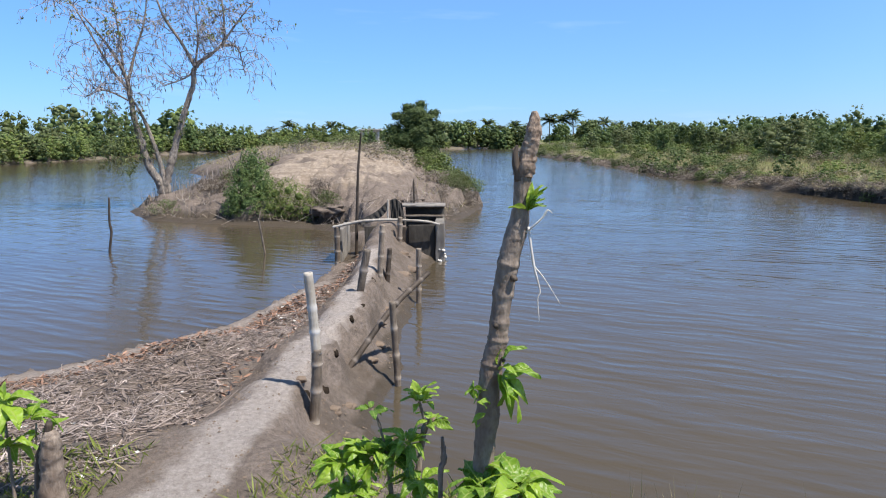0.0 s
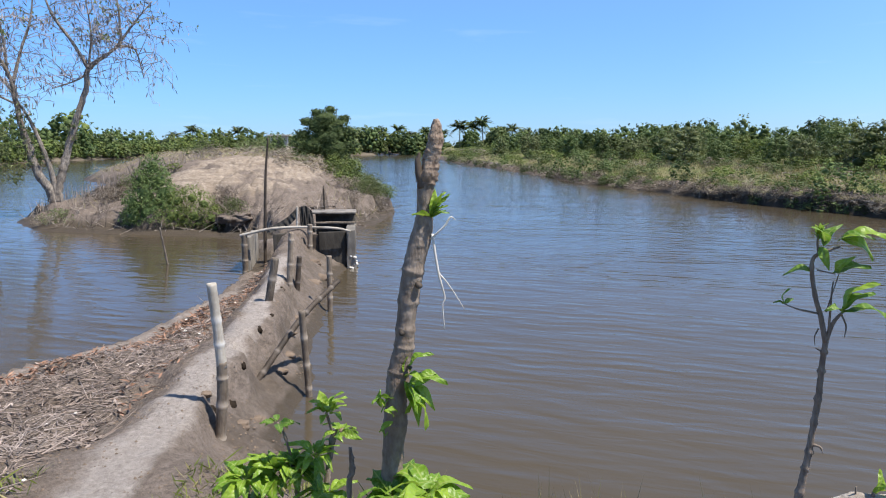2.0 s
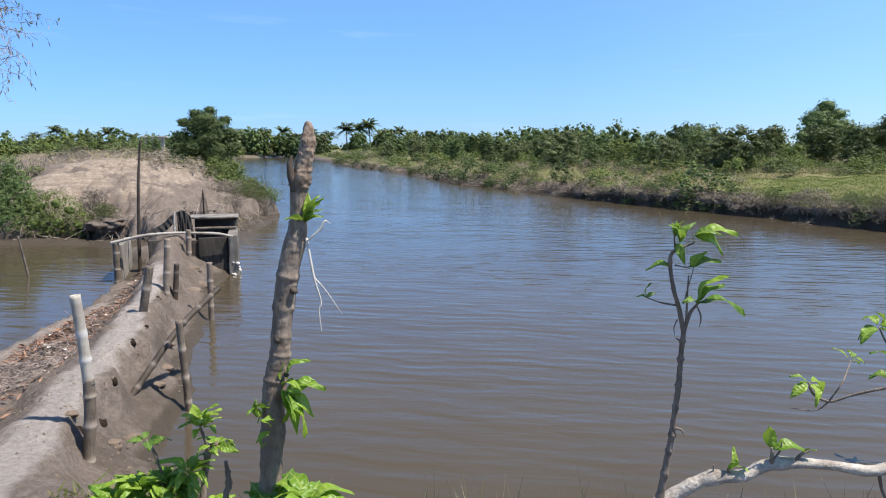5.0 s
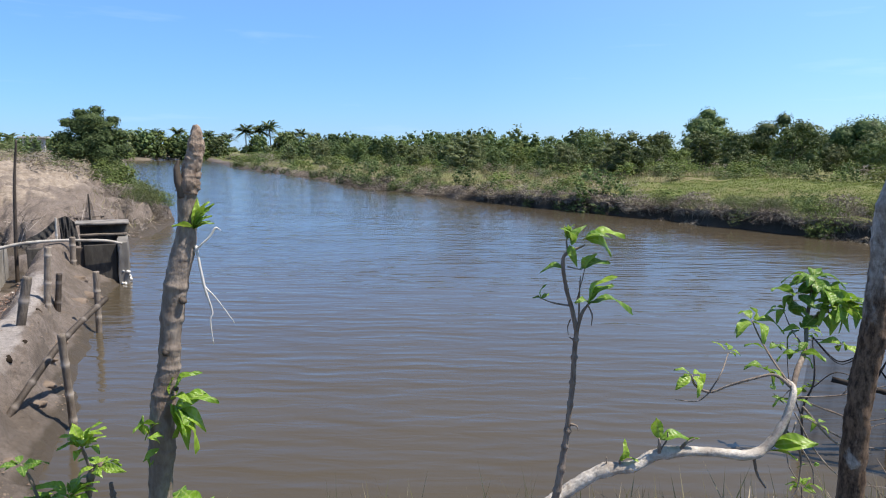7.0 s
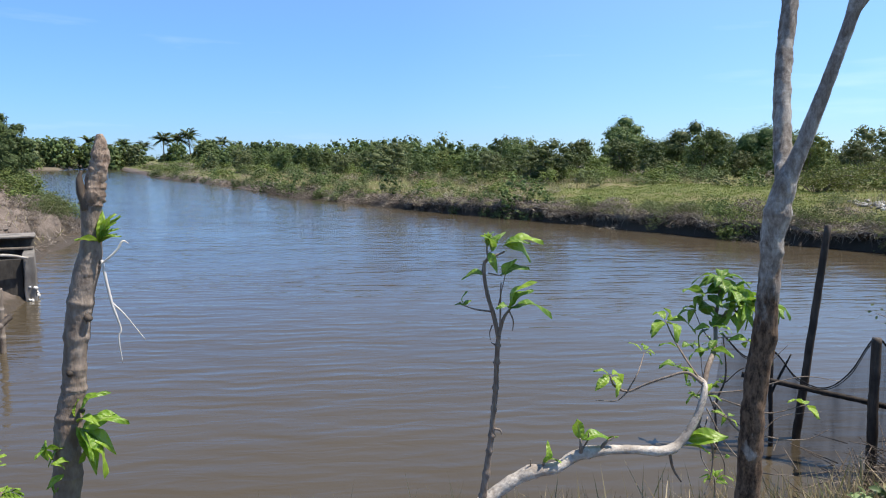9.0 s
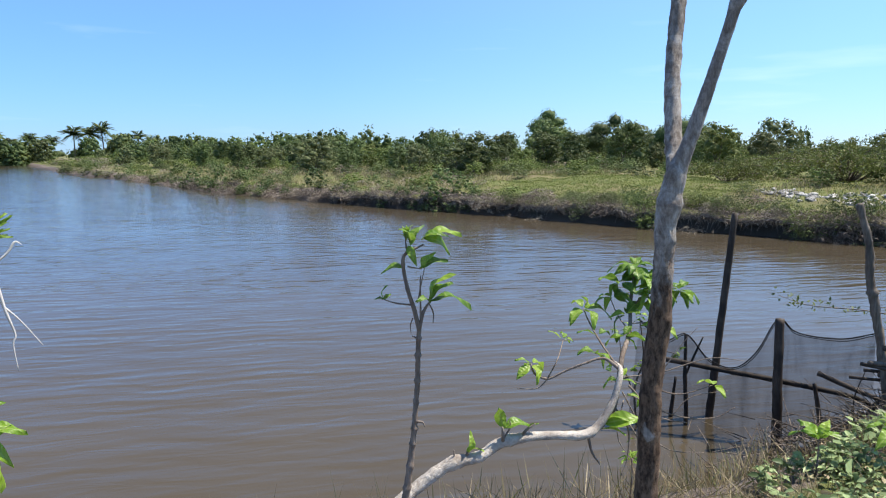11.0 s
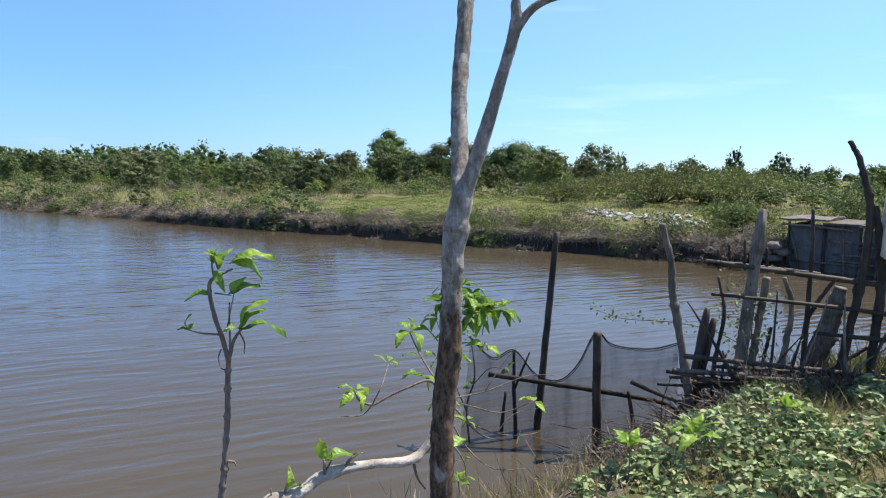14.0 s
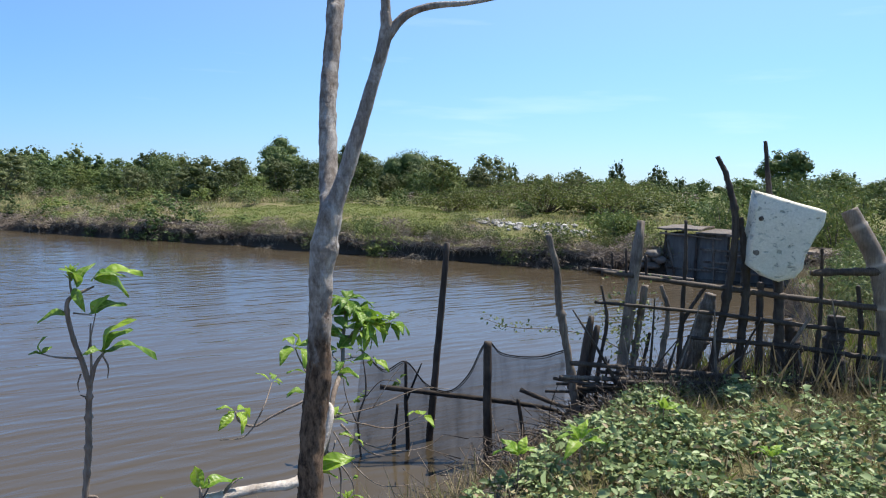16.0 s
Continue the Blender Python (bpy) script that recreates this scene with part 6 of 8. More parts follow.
# clods, and dark lumps in place of burrow holes, beside the path
for i, (x, y, s) in enumerate(((-0.80, 4.75, 0.06), (-0.74, 5.05, 0.05), (-0.70, 6.1, 0.07), (-0.66, 6.6, 0.06), (-0.70, 7.3, 0.06), (-1.93, 3.38, 0.11), (-0.68, 8.0, 0.07), (-0.62, 10.2, 0.12), (-0.55, 11.0, 0.14), (-0.7, 11.5, 0.12), (-1.0, 4.6, 0.04))):
    bm = bmesh.new()
    bmesh.ops.create_icosphere(bm, subdivisions=3, radius=s)
    z = ground_z(x, y)
    for v in bm.verts:
        v.co *= 1 + 0.55 * noise.noise(v.co / s * 1.4 + Vector((i * 5, 0, 0))) + 0.2 * noise.noise(v.co / s * 4)
        v.co = Vector((v.co.x * 1.2, v.co.y, v.co.z * 0.6)) + Vector((x, y, z - 0.35 * s))
    o = thing("mud_clod", (x, y, z), "dark wet lump of mud on the dyke" if i == 5 else "lump of dried grey mud on the dyke", "mud", "mud clods")
    part("clod", bm, M["concrete_dark"] if i == 5 else M["mud"], o)

for i, (y, s) in enumerate(((4.55, 0.045), (4.95, 0.05), (5.3, 0.03), (6.35, 0.04), (6.9, 0.035), (7.7, 0.04), (8.3, 0.04))):
    x = crest_x(y) + 0.13 + 0.03 * (i % 3)
    z = ground_z(x, y)
    bm = bmesh.new()
    bmesh.ops.create_icosphere(bm, subdivisions=2, radius=s)
    for v in bm.verts:
        v.co = Vector((v.co.x * 0.8, v.co.y * 1.15, v.co.z)) * (1 + 0.5 * noise.noise(v.co * 25 + Vector((i, 0, 0)))) + Vector((x, y, z - 0.72 * s))
    o = thing("burrow", (x, y, z), "dark lump standing for a crab burrow's shaded mouth in the dyke's edge", "burrow", "crab burrows")
    # solid lump; its dark colour paints the burrow's inner shade
    part("hollow", bm, M["hole"], o)

for i, (x, y, w) in enumerate(((-2.95, 17.62, 0.5), (-0.9, 17.75, 0.4), (0.15, 18.75, 0.4))):
    z = ground_z(x, y + 0.80) - 0.06
    bm = bmesh.new()
    bmesh.ops.create_icosphere(bm, subdivisions=4, radius=1.0)
    for v in bm.verts:
        q = v.co.copy()
        lump = 1 + 0.55 * noise.noise(q * 1.9 + Vector((i * 4, 0, 0))) + 0.22 * noise.noise(q * 5) + 0.10 * noise.noise(q * 13)
        v.co = Vector((x, y + 0.50, z - 0.08)) + Vector((q.x * w, q.y * 0.50, q.z * (0.12 if q.z > 0 else 0.20))) * lump
    o = thing("sod_overhang", (x, y, z), "overhanging lip of dry sod above a washed-out hollow", "bank", "washed-out hollows in the island bank")
    part("sod", bm, M["ground"], o)
    for q in range(4):
        r = lr0.uniform(0.004, 0.008)
        a, b = x + lr0.uniform(-w, w), lr0.uniform(-0.25, 0.25)
        part("root", tube([(a, y - 0.05, z + 0.02, r), (a + 0.4 * b, y - 0.28, z - 0.12, r * 0.8), (a + b, y - 0.30, z - lr0.uniform(0.25, 0.42), r * 0.4)], 12, 6, 0.25, seed=q), M["twig_dark"], o)

# ---- sluice box ----
sluice = thing("sluice_box", (-0.8, 12.9, 0.0), "stained concrete sluice box between the ponds", "sluice gate")
part("front_wall", box_bm((-0.62, 12.34, -0.6), (-0.14, 12.46, 0.66), 0.012, 0.015, 3, 1), M["concrete_dark"], sluice)
part("front_wall", box_bm((-1.42, 12.34, -0.6), (-0.98, 12.46, 0.64), 0.012, 0.015, 3, 2), M["concrete_dark"], sluice)
part("gate_board", box_bm((-0.975, 12.37, -0.6), (-0.625, 12.43, 0.62), 0.008, 0.01, 2, 3), M["wood_dark"], sluice)
limed = part("side_wall", box_bm((-0.135, 12.28, -0.6), (0.03, 13.6, 0.70), 0.015, 0.02, 4, 4), M["lime_streaked"], sluice, "pale lime-streaked concrete wall")
part("side_wall", box_bm((-1.92, 12.22, -0.6), (-1.81, 13.3, 0.60), 0.015, 0.02, 4, 5), M["concrete"], sluice)
part("back_wall", box_bm((-0.74, 13.62, -0.6), (0.03, 13.76, 0.86), 0.015, 0.02, 3, 6), M["concrete_dark"], sluice)
part("cap_slab", box_bm((-0.80, 13.2, 0.905), (0.05, 13.8, 0.938), 0.008, 0.012, 3, 7), M["board_pale"], sluice, "sun-bleached board lying across the top")
part("top_board", box_bm((-0.70, 13.3, 0.868), (0.03, 13.6, 0.902), 0.008, 0.008, 3, 17), M["wood_dark"], sluice)
part("cross_board", box_bm((-0.72, 13.1, 0.72), (0.02, 13.24, 0.755), 0.008, 0.008, 2, 8), M["wood_grey"], sluice)
for i in range(34):
    bm = bmesh.new()
    s = rr.uniform(0.018, 0.042)
    bmesh.ops.create_icosphere(bm, subdivisions=1, radius=s)
    p = Vector((rr.uniform(-0.09, 0.05), 12.27 + 0.7 * rr.random() ** 1.8, rr.uniform(0.0, 0.36) * rr.random()))
    for v in bm.verts:
        v.co = v.co * (1 + 0.4 * noise.noise(v.co * 30)) + p
    part("oyster_shell", bm, M["shell"], limed)
rail = thing("bamboo_rail", (-0.9, 12.15, 0.72), "pale bent bamboo rail laid across the sluice", "rail")
part("pole", tube([(-1.95, 12.10, 0.655, 0.0252), (-1.815, 12.10, 0.684, 0.0252), (-1.441, 12.14, 0.758, 0.0252), (-1.0, 12.20, 0.775, 0.0237), (-0.643, 12.2, 0.765, 0.0222), (-0.30, 12.22, 0.74, 0.0222), (-0.06, 12.25, 0.68, 0.0192)], 60, 10, 0.06), M["bamboo_pale"], rail)
o = bamboo_post([(-1.885, 12.12, -0.35, 0.05), (-1.88, 12.12, 0.66, 0.05)], "thick grey bamboo post beside the sluice", seed=9)
o = bamboo_post([(-0.765, 12.05, 0.3, 0.044), (-0.757, 12.06, 0.84, 0.044)], "short bamboo post holding the sluice rail", seed=10)
o = bamboo_post([(-1.02, 12.6, 0.4, 0.018), (-1.01, 12.6, 1.10, 0.016)], "thin pale bamboo upright in the sluice", "bamboo_pale", 11)
o = thing("thin_pole", (-1.616, 12.8, 0.4), "tall thin dark pole behind the sluice", "pole")
part("pole", tube([(-1.63, 12.80, 0.0, 0.032), (-1.61, 12.80, 0.72, 0.030), (-1.566, 12.805, 1.644, 0.024), (-1.50, 12.814, 2.33, 0.016)], 40, 8, 0.08), M["wood_dark"], o)


def draped(name, label, rows, material, n=26, m=14, waves=0.02, seed=0, weave=None):
    """A sheet hung between two rows of points, with folds."""
    a, b = spline(rows[0], n), spline(rows[1], n)
    t = np.linspace(0, 1, m)[:, None, None]
    p = a[None] * (1 - t) + b[None] * t
    u, v = np.meshgrid(np.linspace(0, 1, n), np.linspace(0, 1, m))
    fold = waves * np.sin(u * 37 + 3 * v + seed) * (0.3 + v) + waves * 0.8 * np.sin(u * 17 - 5 * v)
    side = unit(np.gradient(a, axis=0))
    nrm = np.stack([-side[:, 1], side[:, 0], 0 * side[:, 0]], 1)
    p = p + fold[..., None] * nrm[None]
    i = np.arange(n * m).reshape(m, n)
    f = np.stack([i[:-1, :-1], i[:-1, 1:], i[1:, 1:], i[1:, :-1]], -1).reshape(-1, 4)
    length = np.linalg.norm(np.diff(a, axis=0), axis=1).sum()
    height = np.linalg.norm(b - a, axis=1).mean()
    w = np.stack([u * length, v * height, 0 * u], -1).reshape(-1, 3) / (weave or 0.02)
    return mesh_np(name, p.reshape(-1, 3), f, material, {"weave": w}, True)


bundle = thing("net_bundle", (-1.1, 12.9, 0.7), "black fishing net draped over the sluice poles", "fishing net", "black nets")
part_mesh("net", draped("net", "", ([(-0.99, 12.75, 1.07), (-0.88, 12.78, 1.10), (-0.76, 12.8, 1.0)], [(-0.95, 12.7, 0.62), (-0.84, 12.7, 0.6), (-0.68, 12.72, 0.62)]), M["net_faded"], 40, 16, 0.022), bundle)
part_mesh("net", draped("net", "", ([(-1.05, 12.78, 1.04), (-1.25, 12.8, 0.86), (-1.55, 12.85, 0.70)], [(-1.00, 12.7, 0.92), (-1.2, 12.7, 0.73), (-1.5, 12.7, 0.62)]), M["net_faded"], 40, 12, 0.018), bundle)
part_mesh("net", draped("net", "", ([(-0.72, 14.6, 0.85), (-0.62, 14.6, 1.32), (-0.50, 14.6, 0.85)], [(-0.76, 14.5, 0.55), (-0.62, 14.5, 0.55), (-0.44, 14.5, 0.55)]), M["net"], 30, 12, 0.02, 2, 0.012), bundle)
o = thing("stake", (-0.62, 14.6, 0.5), "thin stake holding up a scrap of net", "stake")
part("pole", tube([(-0.60, 14.6, 0.1, 0.02), (-0.62, 14.6, 1.36, 0.014)], 16, 8, 0.1), M["wood_dark"], o)

# ---- broad leaves, each a part of its plant ----


def leaf_mesh(name, droop, curl, material, n=12, m=3):
    """A pointed oval leaf one metre long along +y, folded at the midrib and bending down."""
    v, f, ac, ve = [], [], [], []
    for i in range(n + 1):
        t = i / n
        wdt = 0.245 * math.sin(math.pi * min(1.0, t ** 0.88)) ** 0.95 * (1.0 - 0.28 * t)
        y = t - 0.15 * droop * t * t
        z = 0.10 * math.sin(t * 2.2) - droop * t ** 2.2
        for j in range(-m, m + 1):
            u = j / m
            v.append((wdt * u, y, z + 0.09 * abs(u) * wdt / 0.21 + curl * 0.045 * math.sin(9 * t + 3 * u) * abs(u) - 0.10 * curl * u * u * t))
            ac.append(abs(u))
            ve.append(abs(math.sin((t * 6.5 - 0.55 * abs(u)) * math.pi)))
    k = 2 * m + 1
    for i in range(n):
        for j in range(2 * m):
            a = i * k + j
            f.append((a, a + 1, a + k + 1, a + k))
    return mesh_np(name, np.array(v), np.array(f), material, {"across": np.array(ac), "vein": np.array(ve)}, True)


LEAF = {mt: [leaf_mesh("leaf", d, c, M[mt]) for d, c in ((0.08, 0.6), (0.22, 1.0), (0.38, 1.4), (0.60, 0.8))] for mt in ("leaf", "leaf_dark")}
lr = random.Random(5)


def put_leaf(plant_ob, base, way, size, mt="leaf", droop=None, twist=None, wide=1.0, open_side=None):
    """A leaf from base along way; open_side is the direction that its upper face leans to."""
    d = Vector(way).normalized()
    up = Vector((lr.gauss(0, 0.25), lr.gauss(0, 0.25), 1))
    s = d.cross(up).normalized()
    u = s.cross(d)
    if twist is None:
        twist = lr.gauss(0, 0.3)
        if open_side:
            twist = lr.uniform(0.25, 0.85) * (1 if s.dot(Vector(open_side)) > 0 else -1)
    rot = Matrix((s, d, u)).transposed().to_4x4() @ Matrix.Rotation(twist, 4, "Y")
    o = new("leaf", LEAF[mt][lr.randrange(4) if droop is None else droop])
    o.parent = plant_ob
    o.matrix_basis = Matrix.Translation(Vector(base) - plant_ob.location) @ rot
    size *= 1.18
    o.scale = (size * wide, size, size)
    return o


def rosette(plant_ob, at, n, size, mt="leaf", tilt=(-0.2, 0.9), droop=None, face=None, wide=1.0):
    """Leaves round a shoot's tip. face: (azimuth, spread) of the side they favour."""
    for i in range(n):
        a = i * 2.4 + lr.uniform(-0.4, 0.4) if face is None else face[0] + lr.uniform(-face[1], face[1])
        e = lr.uniform(*tilt)
        w = Vector((math.cos(a) * math.cos(e), math.sin(a) * math.cos(e), math.sin(e)))
        put_leaf(plant_ob, Vector(at) + 0.012 * w, w, size * lr.uniform(0.65, 1.15), mt, droop, wide=wide * lr.uniform(0.9, 1.2))


# ---- cut trunk at the bank's edge ----
cut = thing("cut_trunk", (0.10, 1.945, ground_z(0.1, 1.945)), "cut grey trunk sprouting fresh green shoots", "tree stump")
zg = ground_z(0.1, 1.945)
TRUNK = [(0.085, 1.945, zg - 0.1, 0.032), (0.103, 1.945, 0.95, 0.0305), (0.122, 1.944, 1.257, 0.0310), (0.133, 1.943, 1.375, 0.0330), (0.134, 1.943, 1.445, 0.0318), (0.143, 1.943, 1.537, 0.0300), (0.159, 1.943, 1.615, 0.0300),
         (0.165, 1.942, 1.683, 0.0262), (0.175, 1.942, 1.762, 0.0285), (0.19, 1.941, 1.85, 0.0302), (0.212, 1.94, 1.938, 0.0302), (0.222, 1.939, 2.003, 0.0250), (0.223, 1.939, 2.069, 0.0240), (0.228, 1.939, 2.10, 0.0255)]
part("trunk", tube(TRUNK, 340, 26, 0.10, ((0.165, 0.06, 0.005), (0.235, 0.07, 0.005), (0.385, 0.12, 0.006), (0.46, 0.08, 0.006), (0.52, 0.13, 0.014), (0.60, 0.08, 0.010), (0.68, 0.12, 0.008), (0.36, 0.08, 0.012)), 3), M["bark_stump"], cut)
part("cut_end", tube([(0.226, 1.939, 2.085, 0.027), (0.230, 1.939, 2.112, 0.030), (0.236, 1.938, 2.15, 0.0266), (0.247, 1.937, 2.185, 0.0235), (0.253, 1.937, 2.215, 0.021), (0.255, 1.937, 2.245, 0.015), (0.253, 1.937, 2.265, 0.006)], 110, 22, 0.34, (), 8), M["bark_cut"], cut, "peeled reddish hacked top")
part("snag", tube([(0.214, 1.928, 2.075, 0.013), (0.203, 1.926, 2.115, 0.0105), (0.200, 1.925, 2.145, 0.008), (0.206, 1.925, 2.172, 0.003)], 24, 10, 0.4), M["wood_dark"], cut)
for p, r in (((0.20, 1.912, 1.80), 0.011), ((0.150, 1.915, 1.66), 0.009), ((0.172, 1.912, 1.56), 0.008)):
    bm = bmesh.new()
    bmesh.ops.create_icosphere(bm, subdivisions=2, radius=r)
    for v in bm.verts:
        v.co = v.co * (1 + 0.4 * noise.noise(v.co * 80)) + Vector(p)
    part("knot", bm, M["wood_dark"], cut)
part("dry_twig", tube([(0.24, 1.92, 1.945, 0.0040), (0.256, 1.906, 1.835, 0.0032), (0.274, 1.905, 1.766, 0.0025), (0.268, 1.905, 1.739, 0.0021), (0.274, 1.905, 1.672, 0.0010)], 26, 7, 0.2), M["twig_pale"], cut)
part("dry_twig", tube([(0.256, 1.906, 1.835, 0.0026), (0.286, 1.903, 1.799, 0.0017), (0.331, 1.898, 1.728, 0.0009)], 16, 7, 0.2), M["twig_pale"], cut)
part("dry_twig", tube([(0.235, 1.92, 1.93, 0.0025), (0.255, 1.908, 1.950, 0.0029), (0.277, 1.904, 1.972, 0.0029), (0.290, 1.902, 1.993, 0.0025), (0.304, 1.902, 1.985, 0.0007)], 16, 7, 0.2), M["twig_pale"], cut)
for i in range(11):
    put_leaf(cut, (0.236, 1.915, 1.99), (0.15 + 0.09 * i * lr.uniform(0.6, 1.2), lr.uniform(-0.6, 0.3), lr.uniform(0.25, 1.1)), lr.uniform(0.045, 0.075), "leaf", 0, wide=0.62)
put_leaf(cut, (0.235, 1.91, 1.995), (-0.9, -0.3, 0.15), 0.05, "leaf", 0)
for b, w, s in (((0.165, 1.91, 1.54), (0.35, -0.35, 0.55), 0.12), ((0.165, 1.91, 1.53), (0.9, -0.4, 0.25), 0.15), ((0.165, 1.91, 1.52), (0.85, -0.3, -0.35), 0.16), ((0.165, 1.91, 1.52), (0.45, -0.3, -0.8), 0.15),
                ((0.165, 1.90, 1.50), (0.7, -0.6, -0.6), 0.15), ((0.165, 1.91, 1.53), (0.2, -0.3, 0.9), 0.09), ((0.13, 1.91, 1.47), (-0.9, -0.2, 0.35), 0.11), ((0.12, 1.91, 1.42), (-0.5, -0.3, 0.7), 0.08), ((0.12, 1.91, 1.40), (-0.7, -0.3, -0.3), 0.09),
                ((0.10, 1.91, 1.44), (-0.35, -0.2, 0.9), 0.08)):
    for q in range(2):
        put_leaf(cut, Vector(b) + Vector((lr.gauss(0, 0.008), lr.gauss(0, 0.008), lr.gauss(0, 0.012))), (w[0] + lr.gauss(0, 0.25), w[1] + lr.gauss(0, 0.2), w[2] + lr.gauss(0, 0.2)), s * lr.uniform(0.42, 0.62), "leaf")

# ---- upright sapling on the fallen branch ----
sap = thing("sapling", (1.53, 2.11, 0.75), "slender grey sapling with a few bright green leaves", "sapling")
part("stem", tube([(1.50, 2.13, 0.62, 0.0176), (1.525, 2.11, 0.78, 0.0167), (1.546, 2.097, 0.881, 0.0150), (1.563, 2.086, 1.041, 0.0123), (1.573, 2.079, 1.16, 0.0110), (1.583, 2.072, 1.307, 0.0099), (1.586, 2.069, 1.45, 0.0092), (1.59, 2.066, 1.547, 0.0088)],
                  120, 12, 0.20, ((0.18, 0.3, 0.010), (0.30, 0.25, 0.008), (0.38, 0.4, 0.010), (0.47, 0.3, 0.008), (0.55, 0.45, 0.008), (0.66, 0.4, 0.008), (0.74, 0.4, 0.008), (0.84, 0.5, 0.008), (0.93, 0.5, 0.01))), M["bark_stump"], sap)
part("limb", tube([(1.59, 2.066, 1.535, 0.0098), (1.574, 2.078, 1.619, 0.0084), (1.557, 2.09, 1.687, 0.0076), (1.543, 2.099, 1.77, 0.0072), (1.544, 2.099, 1.818, 0.0065), (1.566, 2.084, 1.839, 0.0055), (1.606, 2.055, 1.863, 0.0034)], 50, 10, 0.12, ((0.35, 0.25, 0.015), (0.55, 0.3, 0.015))), M["bark_stump"], sap)
part("limb", tube([(1.59, 2.066, 1.540, 0.0080), (1.605, 2.056, 1.607, 0.0063), (1.623, 2.042, 1.643, 0.0042)], 20, 10, 0.12), M["bark_stump"], sap)
for p in ([(1.595, 2.063, 1.565, 0.0045), (1.594, 2.063, 1.703, 0.0030), (1.596, 2.062, 1.745, 0.0021)], [(1.566, 2.084, 1.632, 0.0042), (1.516, 2.118, 1.64, 0.0028), (1.479, 2.142, 1.655, 0.0021)],
          [(1.555, 2.09, 1.78, 0.003), (1.600, 2.06, 1.77, 0.002)], [(1.62, 2.045, 1.64, 0.003), (1.634, 2.034, 1.60, 0.003), (1.632, 2.034, 1.56, 0.0015)], [(1.570, 2.08, 1.58, 0.003), (1.562, 2.085, 1.55, 0.002), (1.566, 2.085, 1.52, 0.001)],
          [(1.578, 2.072, 1.17, 0.006), (1.598, 2.058, 1.165, 0.004), (1.604, 2.052, 1.145, 0.001)], [(1.586, 2.069, 1.50, 0.004), (1.566, 2.08, 1.512, 0.0015)], [(1.585, 2.07, 1.64, 0.0025), (1.612, 2.05, 1.80, 0.0015)]):
    part("twig", tube(p, 12, 7, 0.15), M["bark_stump"], sap)
for b, w, s in (((1.606, 2.055, 1.868), (0.85, -0.5, 0.25), 0.13), ((1.606, 2.055, 1.866), (0.9, -0.5, -0.15), 0.11), ((1.60, 2.06, 1.86), (0.2, -0.5, 0.45), 0.09), ((1.565, 2.084, 1.84), (-0.2, -0.3, 0.9), 0.09), ((1.565, 2.084, 1.85), (0.3, -0.2, 1.0), 0.075),
                ((1.56, 2.09, 1.84), (-0.1, -0.6, -0.6), 0.07), ((1.59, 2.06, 1.775), (0.8, -0.5, 0.4), 0.10), ((1.596, 2.06, 1.775), (0.1, -0.4, 0.6), 0.07), ((1.545, 2.10, 1.775), (-0.8, 0.4, 0.2), 0.075), ((1.623, 2.042, 1.645), (0.85, -0.5, 0.22), 0.14),
                ((1.623, 2.042, 1.650), (0.2, -0.3, 1.0), 0.12), ((1.62, 2.042, 1.65), (0.55, -0.4, 0.75), 0.10), ((1.62, 2.042, 1.645), (-0.6, -0.3, 0.4), 0.07), ((1.48, 2.142, 1.655), (-0.2, 0, 1.0), 0.05), ((1.48, 2.142, 1.655), (0.6, -0.1, 0.5), 0.035), ((1.48, 2.142, 1.655), (-0.7, 0.2, 0.3), 0.03)):
    put_leaf(sap, Vector(b) + Vector((0, 0, 0.02 if b[2] > 1.82 else 0)), w, s * 0.96, lr.choice(("leaf", "leaf_dark", "leaf_dark")), droop=lr.choice((1, 2, 2, 3)), wide=0.95, open_side=(-0.5, -0.85, 0))

part("twig", tube([(1.556, 2.09, 1.83, 0.004), (1.550, 2.094, 1.875, 0.003), (1.553, 2.092, 1.905, 0.002)], 12, 7, 0.15), M["bark_stump"], sap)
for i in range(7):
    put_leaf(sap, (1.552, 2.092, 1.875 + 0.006 * i), (lr.gauss(0, 0.45), lr.gauss(-0.2, 0.4), 0.9), lr.uniform(0.028, 0.05), "leaf", 0, wide=0.9)

# ---- fallen branch that grows on ----
br = thing("leaning_branch", (1.45, 2.22, ground_z(1.45, 2.22)), "bent pale branch leaning out over the water with leafy shoots", "branch")
part("bough", tube([(1.36, 2.25, 0.50, 0.0352), (1.46, 2.21, 0.70, 0.0320), (1.557, 2.187, 0.781, 0.0296), (1.645, 2.177, 0.83, 0.0284), (1.778, 2.129, 0.913, 0.0268), (1.904, 2.079, 0.934, 0.0236), (1.993, 2.055, 0.975, 0.0244), (2.103, 2.007, 0.991, 0.0210), (2.21, 1.956, 0.99, 0.0188),
                    (2.324, 1.891, 0.984, 0.0208), (2.397, 1.868, 1.011, 0.0190), (2.467, 1.847, 1.109, 0.0163), (2.518, 1.85, 1.217, 0.0132), (2.545, 1.873, 1.25, 0.0096), (2.566, 1.924, 1.262, 0.0048)], 150, 16, 0.13,
                   ((0.30, 0.18, 0.012), (0.46, 0.25, 0.012), (0.68, 0.18, 0.012)), 6), M["bark_branch"], br)
def fine_twig(*p):
    part("twig", tube([(*q[:3], q[3] * 0.6) for q in p], 22, 7, 0.25), M["bark_stump"], br)


